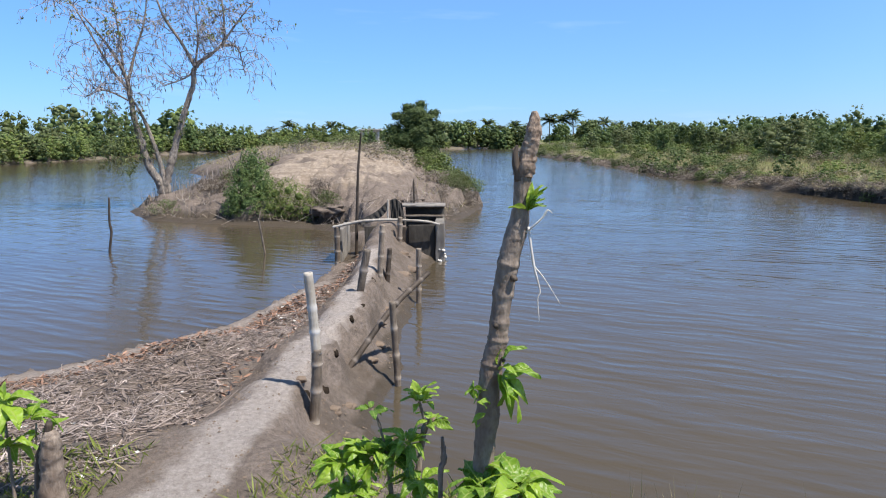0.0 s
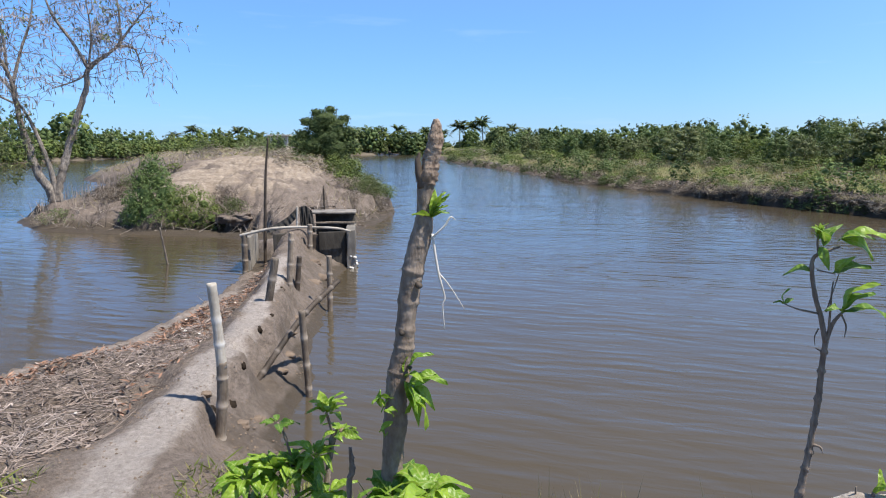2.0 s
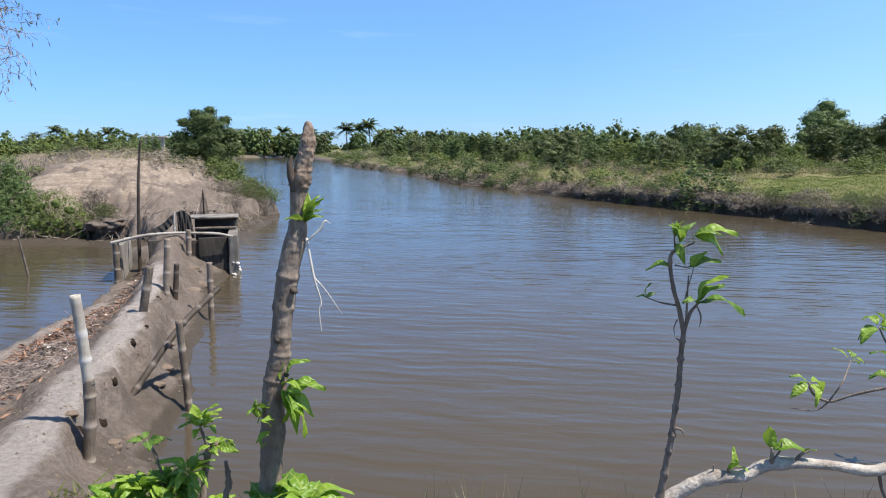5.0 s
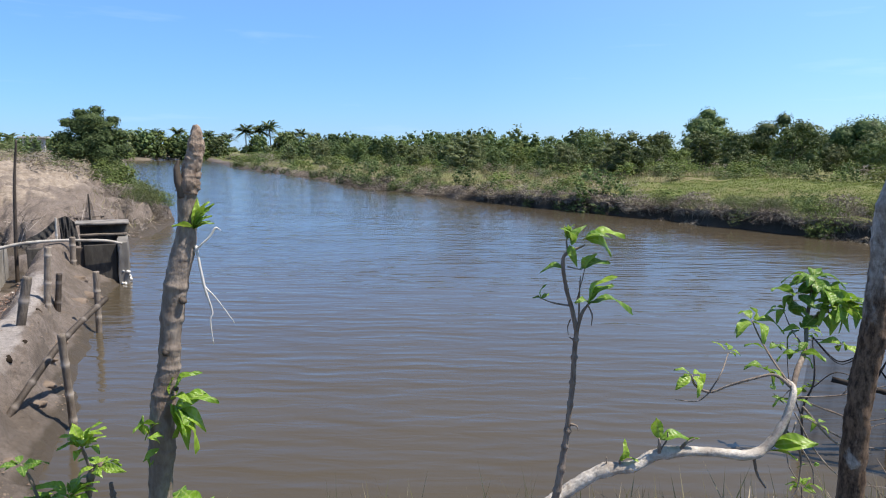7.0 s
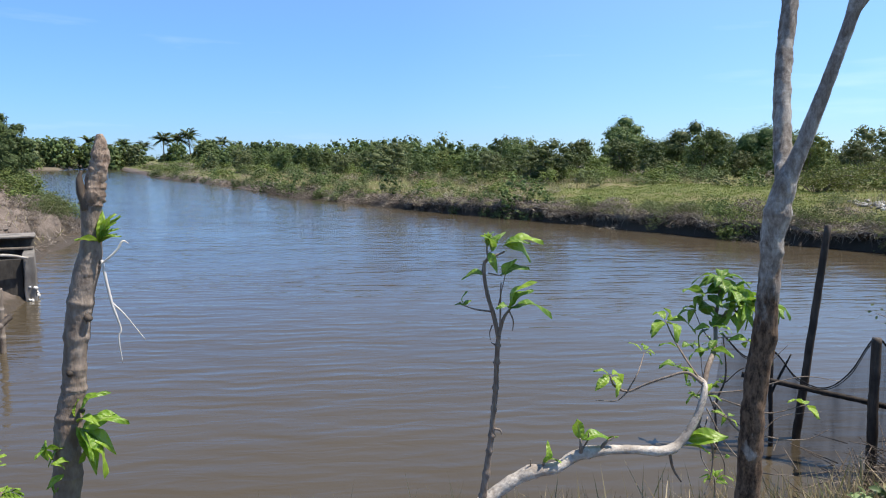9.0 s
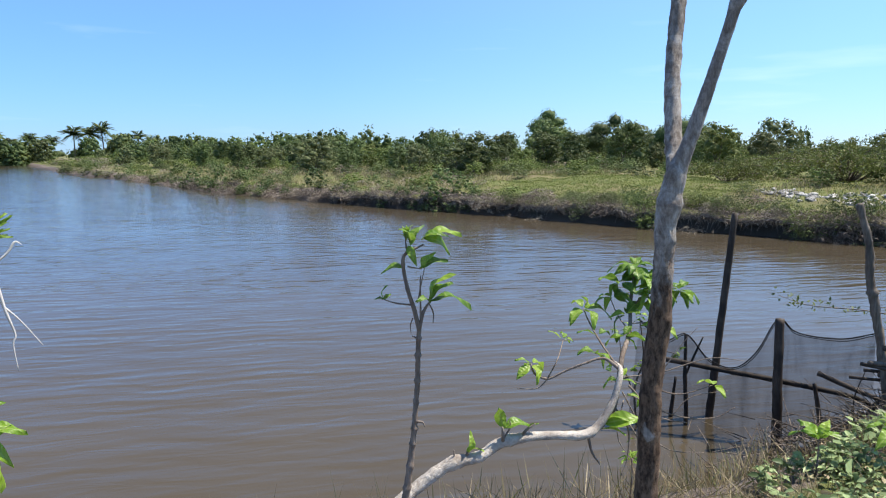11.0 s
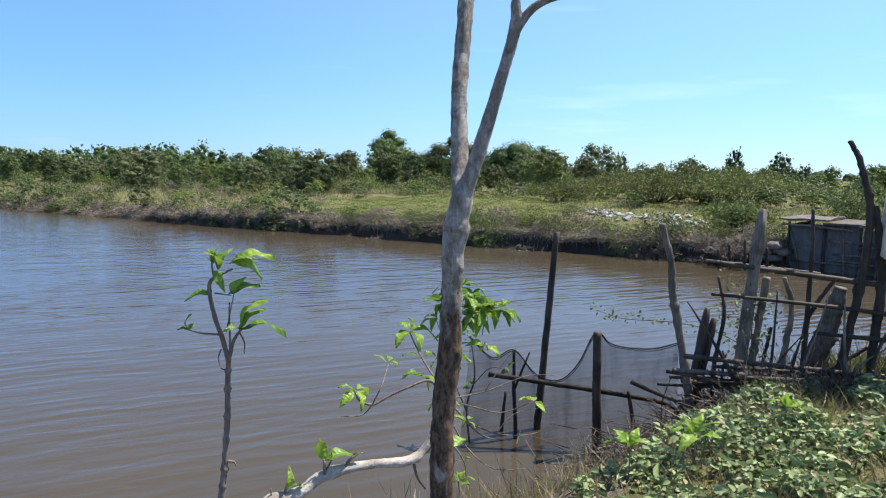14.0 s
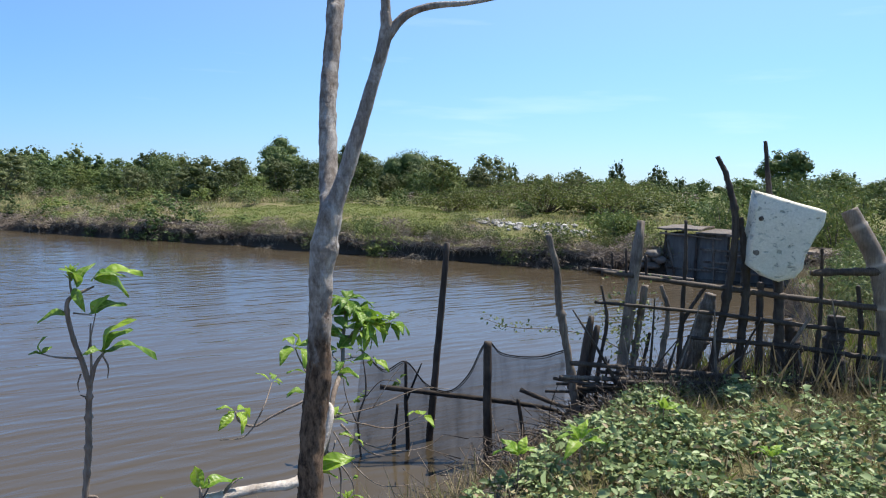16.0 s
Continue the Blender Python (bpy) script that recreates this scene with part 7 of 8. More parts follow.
fine_twig((2.58, 1.87, 1.2, 0.006), (2.72, 1.78, 1.22, 0.0045), (2.9, 1.66, 1.28, 0.0035), (3.02, 1.56, 1.27, 0.002))
fine_twig((2.6, 1.87, 1.12, 0.006), (2.76, 1.74, 1.02, 0.005), (2.92, 1.64, 1.0, 0.0035), (3.0, 1.58, 1.05, 0.002))
fine_twig((2.55, 1.86, 1.14, 0.006), (2.62, 1.8, 0.98, 0.005), (2.74, 1.74, 0.86, 0.004), (2.9, 1.66, 0.83, 0.002))
fine_twig((2.72, 1.78, 1.22, 0.004), (2.8, 1.74, 1.34, 0.003), (2.86, 1.7, 1.42, 0.0015))
fine_twig((2.76, 1.74, 1.02, 0.004), (2.84, 1.7, 1.1, 0.003), (2.97, 1.6, 1.13, 0.0015))
fine_twig((2.56, 1.86, 1.1, 0.005), (2.5, 1.84, 0.96, 0.004), (2.54, 1.8, 0.86, 0.003), (2.62, 1.76, 0.8, 0.0015))
fine_twig((1.995, 2.035, 1.0, 0.008), (2.02, 2.02, 1.05, 0.006), (2.01, 2.01, 1.09, 0.003))
fine_twig((1.8, 2.12, 0.93, 0.008), (1.79, 2.11, 0.98, 0.004))
o = thing("stake", (1.30, 2.20, 0.60), "short dark broken stub beside the branch", "stake")
part("pole", tube([(1.28, 2.22, 0.45, 0.016), (1.30, 2.20, 0.62, 0.013), (1.315, 2.185, 0.745, 0.007)], 16, 8, 0.25), M["wood_dark"], o)
def sprout(nm, *p):
    part(nm, tube(p, 26, 8, 0.15), M["bark_stump"], br)


sprout("runner", (2.544, 1.87, 1.241, 0.0077), (2.517, 1.941, 1.282, 0.0068), (2.448, 1.989, 1.261, 0.006), (2.384, 2.062, 1.214, 0.0052), (2.336, 2.114, 1.176, 0.0052), (2.294, 2.158, 1.199, 0.0052), (2.282, 2.17, 1.243, 0.0034))
sprout("shoot", (2.42, 1.87, 1.0, 0.008), (2.5, 1.86, 1.08, 0.0095), (2.604, 1.913, 1.273, 0.0115), (2.76, 1.995, 1.35, 0.0105), (2.882, 2.092, 1.448, 0.0087), (2.893, 2.088, 1.567, 0.0069), (2.896, 2.085, 1.652, 0.0043))
sprout("shoot", (2.56, 1.92, 1.262, 0.0048), (2.602, 2.04, 1.324, 0.0043), (2.65, 2.152, 1.389, 0.0034), (2.687, 2.224, 1.437, 0.0026))
sprout("twig", (2.869, 2.08, 1.436, 0.0043), (2.916, 2.057, 1.487, 0.0035), (2.956, 2.001, 1.529, 0.0026))
sprout("twig", (2.35, 1.88, 0.985, 0.0071), (2.37, 1.87, 0.9, 0.0054), (2.4, 1.85, 0.845, 0.0036))
sprout("twig", (2.336, 2.114, 1.176, 0.0035), (2.302, 2.15, 1.128, 0.0026), (2.238, 2.214, 1.122, 0.0012))
sprout("twig", (2.764, 2.002, 1.358, 0.004), (2.788, 2.09, 1.412, 0.003), (2.802, 2.152, 1.485, 0.002))
sprout("twig", (2.799, 2.026, 1.381, 0.003), (2.856, 1.981, 1.388, 0.003), (2.899, 1.92, 1.381, 0.0015))
sprout("twig", (2.5, 1.86, 1.08, 0.005), (2.52, 1.8, 1.0, 0.004), (2.5, 1.78, 0.88, 0.003), (2.46, 1.78, 0.8, 0.002))
sprout("twig", (2.46, 1.85, 1.04, 0.006), (2.53, 1.82, 1.02, 0.004), (2.6, 1.8, 0.92, 0.003), (2.62, 1.8, 0.84, 0.002))
sprout("twig", (2.336, 2.114, 1.18, 0.0035), (2.38, 2.1, 1.26, 0.003), (2.485, 2.165, 1.319, 0.002))
sprout("twig", (2.57, 1.88, 1.2, 0.006), (2.68, 1.8, 1.15, 0.004), (2.78, 1.72, 1.12, 0.003), (2.88, 1.62, 1.17, 0.0015))
sprout("twig", (2.62, 1.88, 1.15, 0.005), (2.7, 1.78, 1.02, 0.004), (2.82, 1.7, 0.98, 0.002))
sprout("stub", (2.0, 2.04, 0.985, 0.009), (1.99, 2.03, 1.03, 0.007), (1.985, 2.03, 1.06, 0.004))
sprout("stub", (2.08, 2.01, 1.0, 0.008), (2.1, 2.0, 1.03, 0.006), (2.13, 1.98, 1.055, 0.003))
sprout("stub", (1.85, 2.1, 0.93, 0.009), (1.845, 2.09, 0.965, 0.006))
for at, n, s, mt in (((2.896, 2.085, 1.65), 9, 0.115, "leaf_dark"),
                     ((2.923, 2.042, 1.606), 9, 0.12, "leaf_dark"),
                     ((2.967, 1.987, 1.54), 10, 0.125, "leaf"),
                     ((3.033, 1.921, 1.54), 7, 0.12, "leaf_dark"),
                     ((2.945, 2.02, 1.496), 6, 0.11, "leaf_dark"),
                     ((2.835, 2.119, 1.573), 7, 0.11, "leaf_dark"),
                     ((2.808, 2.147, 1.496), 5, 0.1, "leaf_dark"),
                     ((2.819, 2.065, 1.42), 4, 0.1, "leaf_dark"),
                     ((2.703, 1.987, 1.344), 5, 0.09, "leaf_dark"),
                     ((2.685, 2.222, 1.436), 5, 0.12, "leaf"),
                     ((2.62, 2.07, 1.344), 2, 0.09, "leaf_dark"),
                     ((2.537, 2.015, 1.289), 4, 0.085, "leaf_dark"),
                     ((2.285, 2.17, 1.245), 5, 0.1, "leaf"),
                     ((2.489, 2.169, 1.323), 3, 0.06, "leaf"),
                     ((2.899, 1.92, 1.381), 3, 0.09, "leaf"),
                     ((2.54, 1.87, 1.2), 3, 0.06, "leaf"),
                     ((2.64, 1.82, 1.1), 3, 0.06, "leaf"),
                     ((2.88, 1.62, 1.17), 3, 0.07, "leaf"),
                     ((2.6, 1.8, 0.92), 2, 0.06, "leaf")):
    rosette(br, at, max(2, int(1.35 * n)), s * 0.88, mt if lr.random() < 0.85 else "leaf", (-0.7, 0.6), wide=1.0)
for b, w, s in (((1.995, 2.03, 1.05), (0.9, -0.4, 0.45), 0.11), ((1.995, 2.03, 1.05), (-0.35, -0.1, 0.9), 0.10), ((2.10, 2.0, 1.03), (0.5, -0.3, 0.3), 0.05), ((1.845, 2.09, 0.96), (0.3, -0.2, 0.8), 0.075), ((1.845, 2.09, 0.96), (0.8, -0.3, 0.4), 0.06),
                ((2.43, 1.86, 1.02), (0.8, -0.6, 0.15), 0.15), ((2.43, 1.86, 1.02), (0.5, -0.5, 0.7), 0.09), ((2.42, 1.86, 1.0), (0.5, -0.8, -0.1), 0.09)):
    put_leaf(br, b, w, s, "leaf")

# ---- young tree close by ----
zt = ground_z(1.03, 0.615)
tree = thing("young_tree", (1.03, 0.615, zt), "young grey-barked tree forking above the bank", "tree")
part("trunk", tube([(1.015, 0.62, zt - 0.1, 0.026), (1.022, 0.618, 1.0, 0.0225), (1.034, 0.614, 1.45, 0.0200), (1.041, 0.61, 1.723, 0.0188), (1.043, 0.609, 1.857, 0.0172), (1.048, 0.603, 1.952, 0.0160), (1.05, 0.601, 2.024, 0.0156), (1.05, 0.601, 2.086, 0.0162), (1.053, 0.597, 2.126, 0.0178),
                    (1.057, 0.592, 2.171, 0.0160), (1.072, 0.606, 2.206, 0.0138), (1.085, 0.621, 2.252, 0.0126), (1.099, 0.635, 2.32, 0.0123), (1.116, 0.646, 2.385, 0.0122), (1.135, 0.654, 2.461, 0.0122), (1.153, 0.664, 2.529, 0.012), (1.22, 0.70, 3.0, 0.009), (1.24, 0.74, 3.5, 0.004)],
                   340, 22, 0.20, ((0.40, 0.06, 0.01), (0.47, 0.10, 0.012)), 11), M["bark_tree"], tree)
part("limb", tube([(1.053, 0.597, 2.135, 0.014), (1.059, 0.59, 2.176, 0.0130), (1.065, 0.582, 2.206, 0.0115), (1.076, 0.569, 2.261, 0.0103), (1.085, 0.556, 2.315, 0.0093), (1.094, 0.545, 2.366, 0.0087), (1.101, 0.535, 2.417, 0.0092), (1.1, 0.536, 2.44, 0.0072), (1.098, 0.539, 2.50, 0.0057), (1.08, 0.57, 2.9, 0.003)],
                  90, 14, 0.13, (), 12), M["bark_tree"], tree)
part("limb", tube([(1.100, 0.536, 2.408, 0.0078), (1.11, 0.523, 2.43, 0.0062), (1.119, 0.509, 2.444, 0.0051), (1.137, 0.481, 2.455, 0.0043), (1.168, 0.427, 2.462, 0.0030), (1.25, 0.33, 2.50, 0.002)], 40, 12, 0.13, (), 13), M["bark_tree"], tree)

# ---- leafy shrub at the end of the dyke ----
zs = ground_z(-0.1, 2.15)
sh = thing("leafy_shrub", (-0.1, 2.15, zs), "bushy shrub with large fresh green leaves", "shrub")
stems = [[(-0.10, 2.18, zs, 0.014), (-0.09, 2.20, 1.0, 0.011), (-0.065, 2.21, 1.21, 0.010), (-0.03, 2.17, 1.27, 0.009)], [(0.0, 2.06, zs, 0.009), (-0.01, 2.04, 1.1, 0.008), (0.002, 2.035, 1.19, 0.0085), (-0.004, 2.03, 1.27, 0.005)],
         [(-0.32, 2.16, zs, 0.010), (-0.33, 2.15, 0.95, 0.008), (-0.34, 2.15, 1.10, 0.006)], [(-0.16, 2.18, zs, 0.010), (-0.18, 2.17, 1.05, 0.008), (-0.21, 2.17, 1.24, 0.004), (-0.235, 2.16, 1.31, 0.003)],
         [(0.16, 1.86, zs, 0.012), (0.19, 1.86, 1.0, 0.009), (0.22, 1.85, 1.17, 0.006)], [(-0.06, 2.18, 1.25, 0.006), (-0.08, 2.15, 1.34, 0.004)], [(-0.4, 2.15, zs, 0.008), (-0.37, 2.15, 0.9, 0.006), (-0.36, 2.15, 1.05, 0.005)]]
for p in stems:
    part("stem", tube(p, 40, 9, 0.35, ((0.7, 0.3, 0.02), (0.85, 0.35, 0.02))), M["bark_stump"], sh)
for at, n, s, tl in (((-0.075, 2.14, 1.34), 9, 0.085, (0.0, 1.2)), ((-0.04, 2.16, 1.27), 5, 0.07, (-0.6, 0.3)), ((-0.235, 2.16, 1.31), 4, 0.075, (-0.6, 0.4)), ((-0.34, 2.15, 1.13), 14, 0.13, (-0.4, 0.7)), ((-0.25, 2.17, 1.14), 13, 0.12, (-0.5, 0.8)),
                     ((-0.17, 2.16, 1.15), 12, 0.11, (-0.6, 0.9)), ((-0.12, 2.16, 1.19), 10, 0.10, (-0.5, 0.8)), ((-0.30, 2.10, 1.04), 12, 0.12, (-0.6, 0.6)), ((-0.08, 2.12, 1.08), 11, 0.11, (-0.7, 0.6)), ((-0.2, 2.08, 0.98), 8, 0.13, (-0.6, 0.5)),
                     ((0.22, 1.85, 1.20), 12, 0.15, (-0.35, 0.55)), ((0.12, 1.88, 1.18), 11, 0.14, (-0.4, 0.6)), ((0.10, 1.90, 1.08), 7, 0.14, (-0.5, 0.5)), ((0.24, 1.84, 1.10), 8, 0.16, (-0.5, 0.4)), ((0.03, 1.95, 1.05), 6, 0.13, (-0.5, 0.5))):
    rosette(sh, at, int(n * 1.9), s * 0.70, "leaf" if lr.random() < 0.7 else "leaf_dark", tl)

zl = ground_z(-1.95, 2.75)
sh2 = thing("leafy_shrub", (-1.860, 2.75, zl), "leafy green shrub sprouting from an old cut stump", "shrub")
part("stump", tube([(-1.665, 2.72, zl - 0.05, 0.075), (-1.652, 2.72, 0.80, 0.046), (-1.640, 2.72, 0.94, 0.040), (-1.638, 2.72, 0.985, 0.022)], 36, 18, 0.28), M["bark_stump"], sh2, "hacked brown stump with a dark split")
part("stump", tube([(-1.720, 2.75, zl - 0.05, 0.035), (-1.690, 2.74, 0.85, 0.03), (-1.650, 2.73, 1.02, 0.014)], 24, 12, 0.3), M["wood_dark"], sh2)
for p in ([(-1.860, 2.78, zl, 0.008), (-1.880, 2.8, 1.0, 0.005)], [(-1.960, 2.78, zl, 0.008), (-1.940, 2.8, 1.05, 0.005)], [(-1.790, 2.8, zl, 0.006), (-1.760, 2.82, 0.98, 0.004)]):
    part("stem", tube(p, 14, 8, 0.1), M["bark_stump"], sh2)
for at, n, s in (((-1.880, 2.80, 1.08), 9, 0.14), ((-1.940, 2.80, 1.0), 9, 0.13), ((-1.790, 2.82, 1.0), 7, 0.11), ((-1.860, 2.76, 0.9), 8, 0.12), ((-1.760, 2.85, 0.92), 5, 0.08), ((-1.980, 2.75, 1.15), 5, 0.13)):
    rosette(sh2, at, n, s, "leaf", (-0.5, 0.7))

# ---- net fence in the shallows ----
SHOOT_LEAVES = []
netf = thing("net_fence", (5.0, 2.7, 0.0), "sagging black fishing net hung on stakes in the shallows", "net fence")
part("stake", tube([(5.088, 2.425, -0.5, 0.040), (5.088, 2.425, 0.0, 0.038), (5.08, 2.44, 0.5, 0.034), (5.073, 2.451, 0.987, 0.032)], 40, 10, 0.12, seed=1), M["wood_dark"], netf)
part("stake", tube([(5.22, 3.09, -0.6, 0.034), (5.232, 3.075, 0.0, 0.033), (5.26, 3.03, 0.8, 0.030), (5.292, 2.977, 1.723, 0.024)], 40, 10, 0.12, seed=2), M["wood_dark"], netf)
part("stake", tube([(4.93, 3.09, -0.4, 0.019), (4.922, 3.09, 0.1, 0.018), (4.90, 3.10, 0.40, 0.016), (4.905, 3.115, 0.758, 0.012)], 30, 9, 0.2, seed=3), M["wood_dark"], netf)
part("stake", tube([(4.90, 3.10, 0.42, 0.011), (4.96, 3.05, 0.62, 0.009), (5.0, 3.02, 0.74, 0.006)], 16, 8, 0.2, seed=4), M["wood_dark"], netf)
part("stake", tube([(4.985, 3.27, -0.4, 0.018), (4.979, 3.272, 0.0, 0.017), (4.993, 3.251, 0.35, 0.012)], 16, 8, 0.2, seed=5), M["wood_dark"], netf)
shoot = thing("sapling", (4.58, 3.34, 0.0), "thin crooked sapling in the shallows holding the net's end", "sapling")
for p in ([(4.66, 3.30, -0.4, 0.010), (4.60, 3.36, 0.25, 0.009), (4.62, 3.30, 0.55, 0.007), (4.573, 3.313, 0.90, 0.004)], [(4.60, 3.36, 0.25, 0.006), (4.52, 3.42, 0.50, 0.005), (4.50, 3.46, 0.78, 0.002)],
          [(4.62, 3.30, 0.50, 0.005), (4.72, 3.22, 0.62, 0.004), (4.84, 3.12, 0.60, 0.002)], [(4.52, 3.42, 0.45, 0.004), (4.44, 3.44, 0.38, 0.003), (4.38, 3.44, 0.44, 0.002)]):
    part("stem" if p[0][2] < 0 else "twig", tube(p, 22, 7, 0.3), M["wood_grey"], shoot)
for at in ((4.573, 3.313, 0.92), (4.50, 3.46, 0.80), (4.84, 3.12, 0.60), (4.38, 3.44, 0.44), (4.62, 3.32, 0.50)):
    for q in range(4):
        SHOOT_LEAVES.append((shoot, Vector(at)))
part("rail", tube([(4.70, 3.22, 0.575, 0.022), (5.0, 2.75, 0.52, 0.021), (5.183, 2.456, 0.486, 0.021), (5.382, 2.023, 0.44, 0.018), (5.441, 1.874, 0.36, 0.016)], 40, 9, 0.12, seed=7), M["wood_dark"], netf)
HEM = [(4.573, 3.313, 0.888), (4.683, 3.169, 0.727), (4.782, 3.03, 0.797), (4.877, 2.888, 0.614), (4.973, 2.732, 0.563), (5.04, 2.60, 0.70), (5.09, 2.474, 0.976), (5.15, 2.38, 0.90), (5.21, 2.26, 0.872), (5.30, 2.09, 0.878), (5.37, 1.919, 0.941)]
FOOT = [(4.40, 3.30, -0.30), (4.66, 3.22, -0.30), (4.70, 2.92, -0.30), (4.92, 2.88, -0.30), (4.93, 2.66, -0.30), (5.08, 2.58, -0.30), (5.08, 2.42, -0.30), (5.16, 2.34, 0.0), (5.22, 2.22, 0.08), (5.30, 2.05, 0.3), (5.36, 1.90, 0.5)]
part_mesh("net", draped("net", "", (HEM, FOOT), M["net"], 110, 26, 0.035, 1, 0.010), netf, "fine black mesh")
part("rope", tube([(*p, 0.0045) for p in HEM], 90, 7, 0.3), M["net_rope"], netf)
part("rope", tube([(p[0] + 0.01, p[1], p[2] - 0.014 - 0.006 * (i % 2), 0.003) for i, p in enumerate(HEM)], 90, 6, 0.2), M["net_rope"], netf)
for i, p in enumerate(([(5.17, 2.2, 0.62, 0.018), (5.33, 1.9, 0.50, 0.017), (5.52, 1.62, 0.42, 0.015)], [(5.27, 2.16, -0.2, 0.02), (5.25, 2.20, 0.25, 0.018), (5.22, 2.24, 0.52, 0.014)], [(5.1, 2.3, 0.14, 0.014), (5.35, 2.1, 0.2, 0.012), (5.5, 1.9, 0.3, 0.01)],
                       [(5.45, 2.0, 0.1, 0.02), (5.4, 1.9, 0.42, 0.016), (5.5, 1.7, 0.55, 0.012)])):
    o = thing("loose_stick", p[0][:3], "dark broken stick caught beside the net", "stick", "loose sticks by the net")
    part("stick", tube(p, 20, 8, 0.2, seed=i), M["wood_dark"], o)

for ob, at in SHOOT_LEAVES:
    put_leaf(ob, at + Vector((lr.gauss(0, 0.02), lr.gauss(0, 0.02), lr.gauss(0, 0.03))), (lr.gauss(0, 1), lr.gauss(0, 1), lr.gauss(0.1, 0.5)), lr.uniform(0.05, 0.085), lr.choice(("leaf", "leaf_dark")))

# ---- stick fence with foam block ----
fence = thing("stick_fence", (6.0, 0.9, 0.5), "rickety fence of crooked sticks and bamboo rails", "fence")
def fence_upright(i, nm, mt, *p):
    part(nm, tube(p[::-1], 70, 12, 0.30, ((0.3 + 0.05 * (i % 5), 0.25, 0.012), (0.55 + 0.04 * (i % 4), 0.35, 0.010), (0.8 - 0.03 * (i % 3), 0.25, 0.012)), seed=7 * i), M[mt], fence)


fence_upright(0, "stake", "wood_grey", (5.123, 1.995, 1.861, 0.0215), (5.151, 1.928, 1.608, 0.024), (5.163, 1.899, 1.331, 0.03), (5.186, 1.841, 1.032, 0.03), (5.217, 1.76, 0.566, 0.033), (5.22, 1.75, 0.2, 0.033))
fence_upright(1, "stake", "wood_grey", (5.743, 1.421, 1.463, 0.0255), (5.727, 1.481, 0.798, 0.0261), (5.72, 1.5, 0.4, 0.026))
fence_upright(2, "stake", "wood_dark", (5.551, 1.712, 1.456, 0.009), (5.569, 1.659, 1.167, 0.0138), (5.553, 1.708, 0.753, 0.0164), (5.55, 1.71, 0.3, 0.017))
fence_upright(3, "stake", "wood_dark", (5.955, 1.187, 1.98, 0.0105), (5.958, 1.174, 1.576, 0.016), (5.956, 1.18, 0.751, 0.0224), (5.956, 1.18, 0.4, 0.023))
fence_upright(4, "stake", "wood_grey", (5.87, 1.33, 1.458, 0.015), (5.885, 1.268, 1.212, 0.02), (5.874, 1.316, 0.747, 0.0218), (5.87, 1.32, 0.4, 0.022))
fence_upright(5, "stake", "wood_dark", (6.05, 1.02, 1.47, 0.012), (6.0, 1.11, 1.3, 0.015), (5.957, 1.17, 1.16, 0.017))
fence_upright(6, "log", "wood_grey", (6.143, 1.006, 1.39, 0.055), (6.134, 1.059, 1.06, 0.066), (6.109, 1.184, 0.597, 0.072), (6.1, 1.22, 0.35, 0.073))
fence_upright(7, "stake", "wood_dark", (6.044, 0.996, 2.483, 0.017), (6.058, 0.913, 2.296, 0.0225), (6.07, 0.837, 1.949, 0.0275), (6.066, 0.866, 1.414, 0.0305), (6.051, 0.954, 0.722, 0.032), (6.05, 0.97, 0.4, 0.032))
fence_upright(8, "stake", "wood_dark", (6.124, 0.816, 2.014, 0.022), (6.133, 0.754, 1.641, 0.03), (6.134, 0.744, 1.329, 0.031), (6.13, 0.77, 0.735, 0.032), (6.13, 0.77, 0.4, 0.032))
fence_upright(9, "stake", "wood_dark", (6.246, 0.655, 1.505, 0.0255), (6.249, 0.624, 0.733, 0.0277), (6.25, 0.62, 0.4, 0.028))
fence_upright(10, "stake", "wood_dark", (6.292, 0.692, 2.613, 0.015), (6.297, 0.645, 2.239, 0.0205), (6.308, 0.546, 1.598, 0.035), (6.311, 0.509, 1.15, 0.04), (6.311, 0.51, 0.646, 0.054), (6.31, 0.51, 0.4, 0.055))
fence_upright(11, "log", "wood_dark", (6.415, 0.466, 1.207, 0.045), (6.421, 0.398, 0.963, 0.056), (6.418, 0.43, 0.634, 0.062), (6.42, 0.43, 0.4, 0.062))
fence_upright(12, "stake", "wood_dark", (6.429, 0.255, 1.789, 0.011), (6.43, 0.235, 1.301, 0.0152), (6.43, 0.242, 0.711, 0.0181), (6.43, 0.24, 0.4, 0.018))
fence_upright(13, "log", "wood_dark", (6.534, 0.127, 1.254, 0.063), (6.534, 0.128, 0.981, 0.076), (6.534, 0.121, 0.592, 0.083), (6.53, 0.12, 0.35, 0.083))
fence_upright(14, "stake", "wood_dark", (6.62, 0.0, 1.5, 0.018), (6.63, -0.05, 1.1, 0.018), (6.62, -0.03, 0.5, 0.02))
fence_upright(15, "stake", "wood_dark", (6.2, 0.8, 0.95, 0.012), (6.1, 1.0, 0.78, 0.014), (5.98, 1.2, 0.62, 0.014))
fence_upright(16, "stake", "wood_grey", (6.35, 0.3, 1.25, 0.012), (6.33, 0.45, 0.95, 0.014), (6.28, 0.62, 0.66, 0.014))
fence_upright(17, "stake", "wood_dark", (5.8, 1.38, 1.08, 0.012), (5.78, 1.42, 0.8, 0.014), (5.75, 1.45, 0.5, 0.015))
fence_upright(18, "stake", "wood_grey", (6.0, 1.1, 1.05, 0.01), (6.02, 1.1, 0.8, 0.012), (6.0, 1.12, 0.5, 0.013))
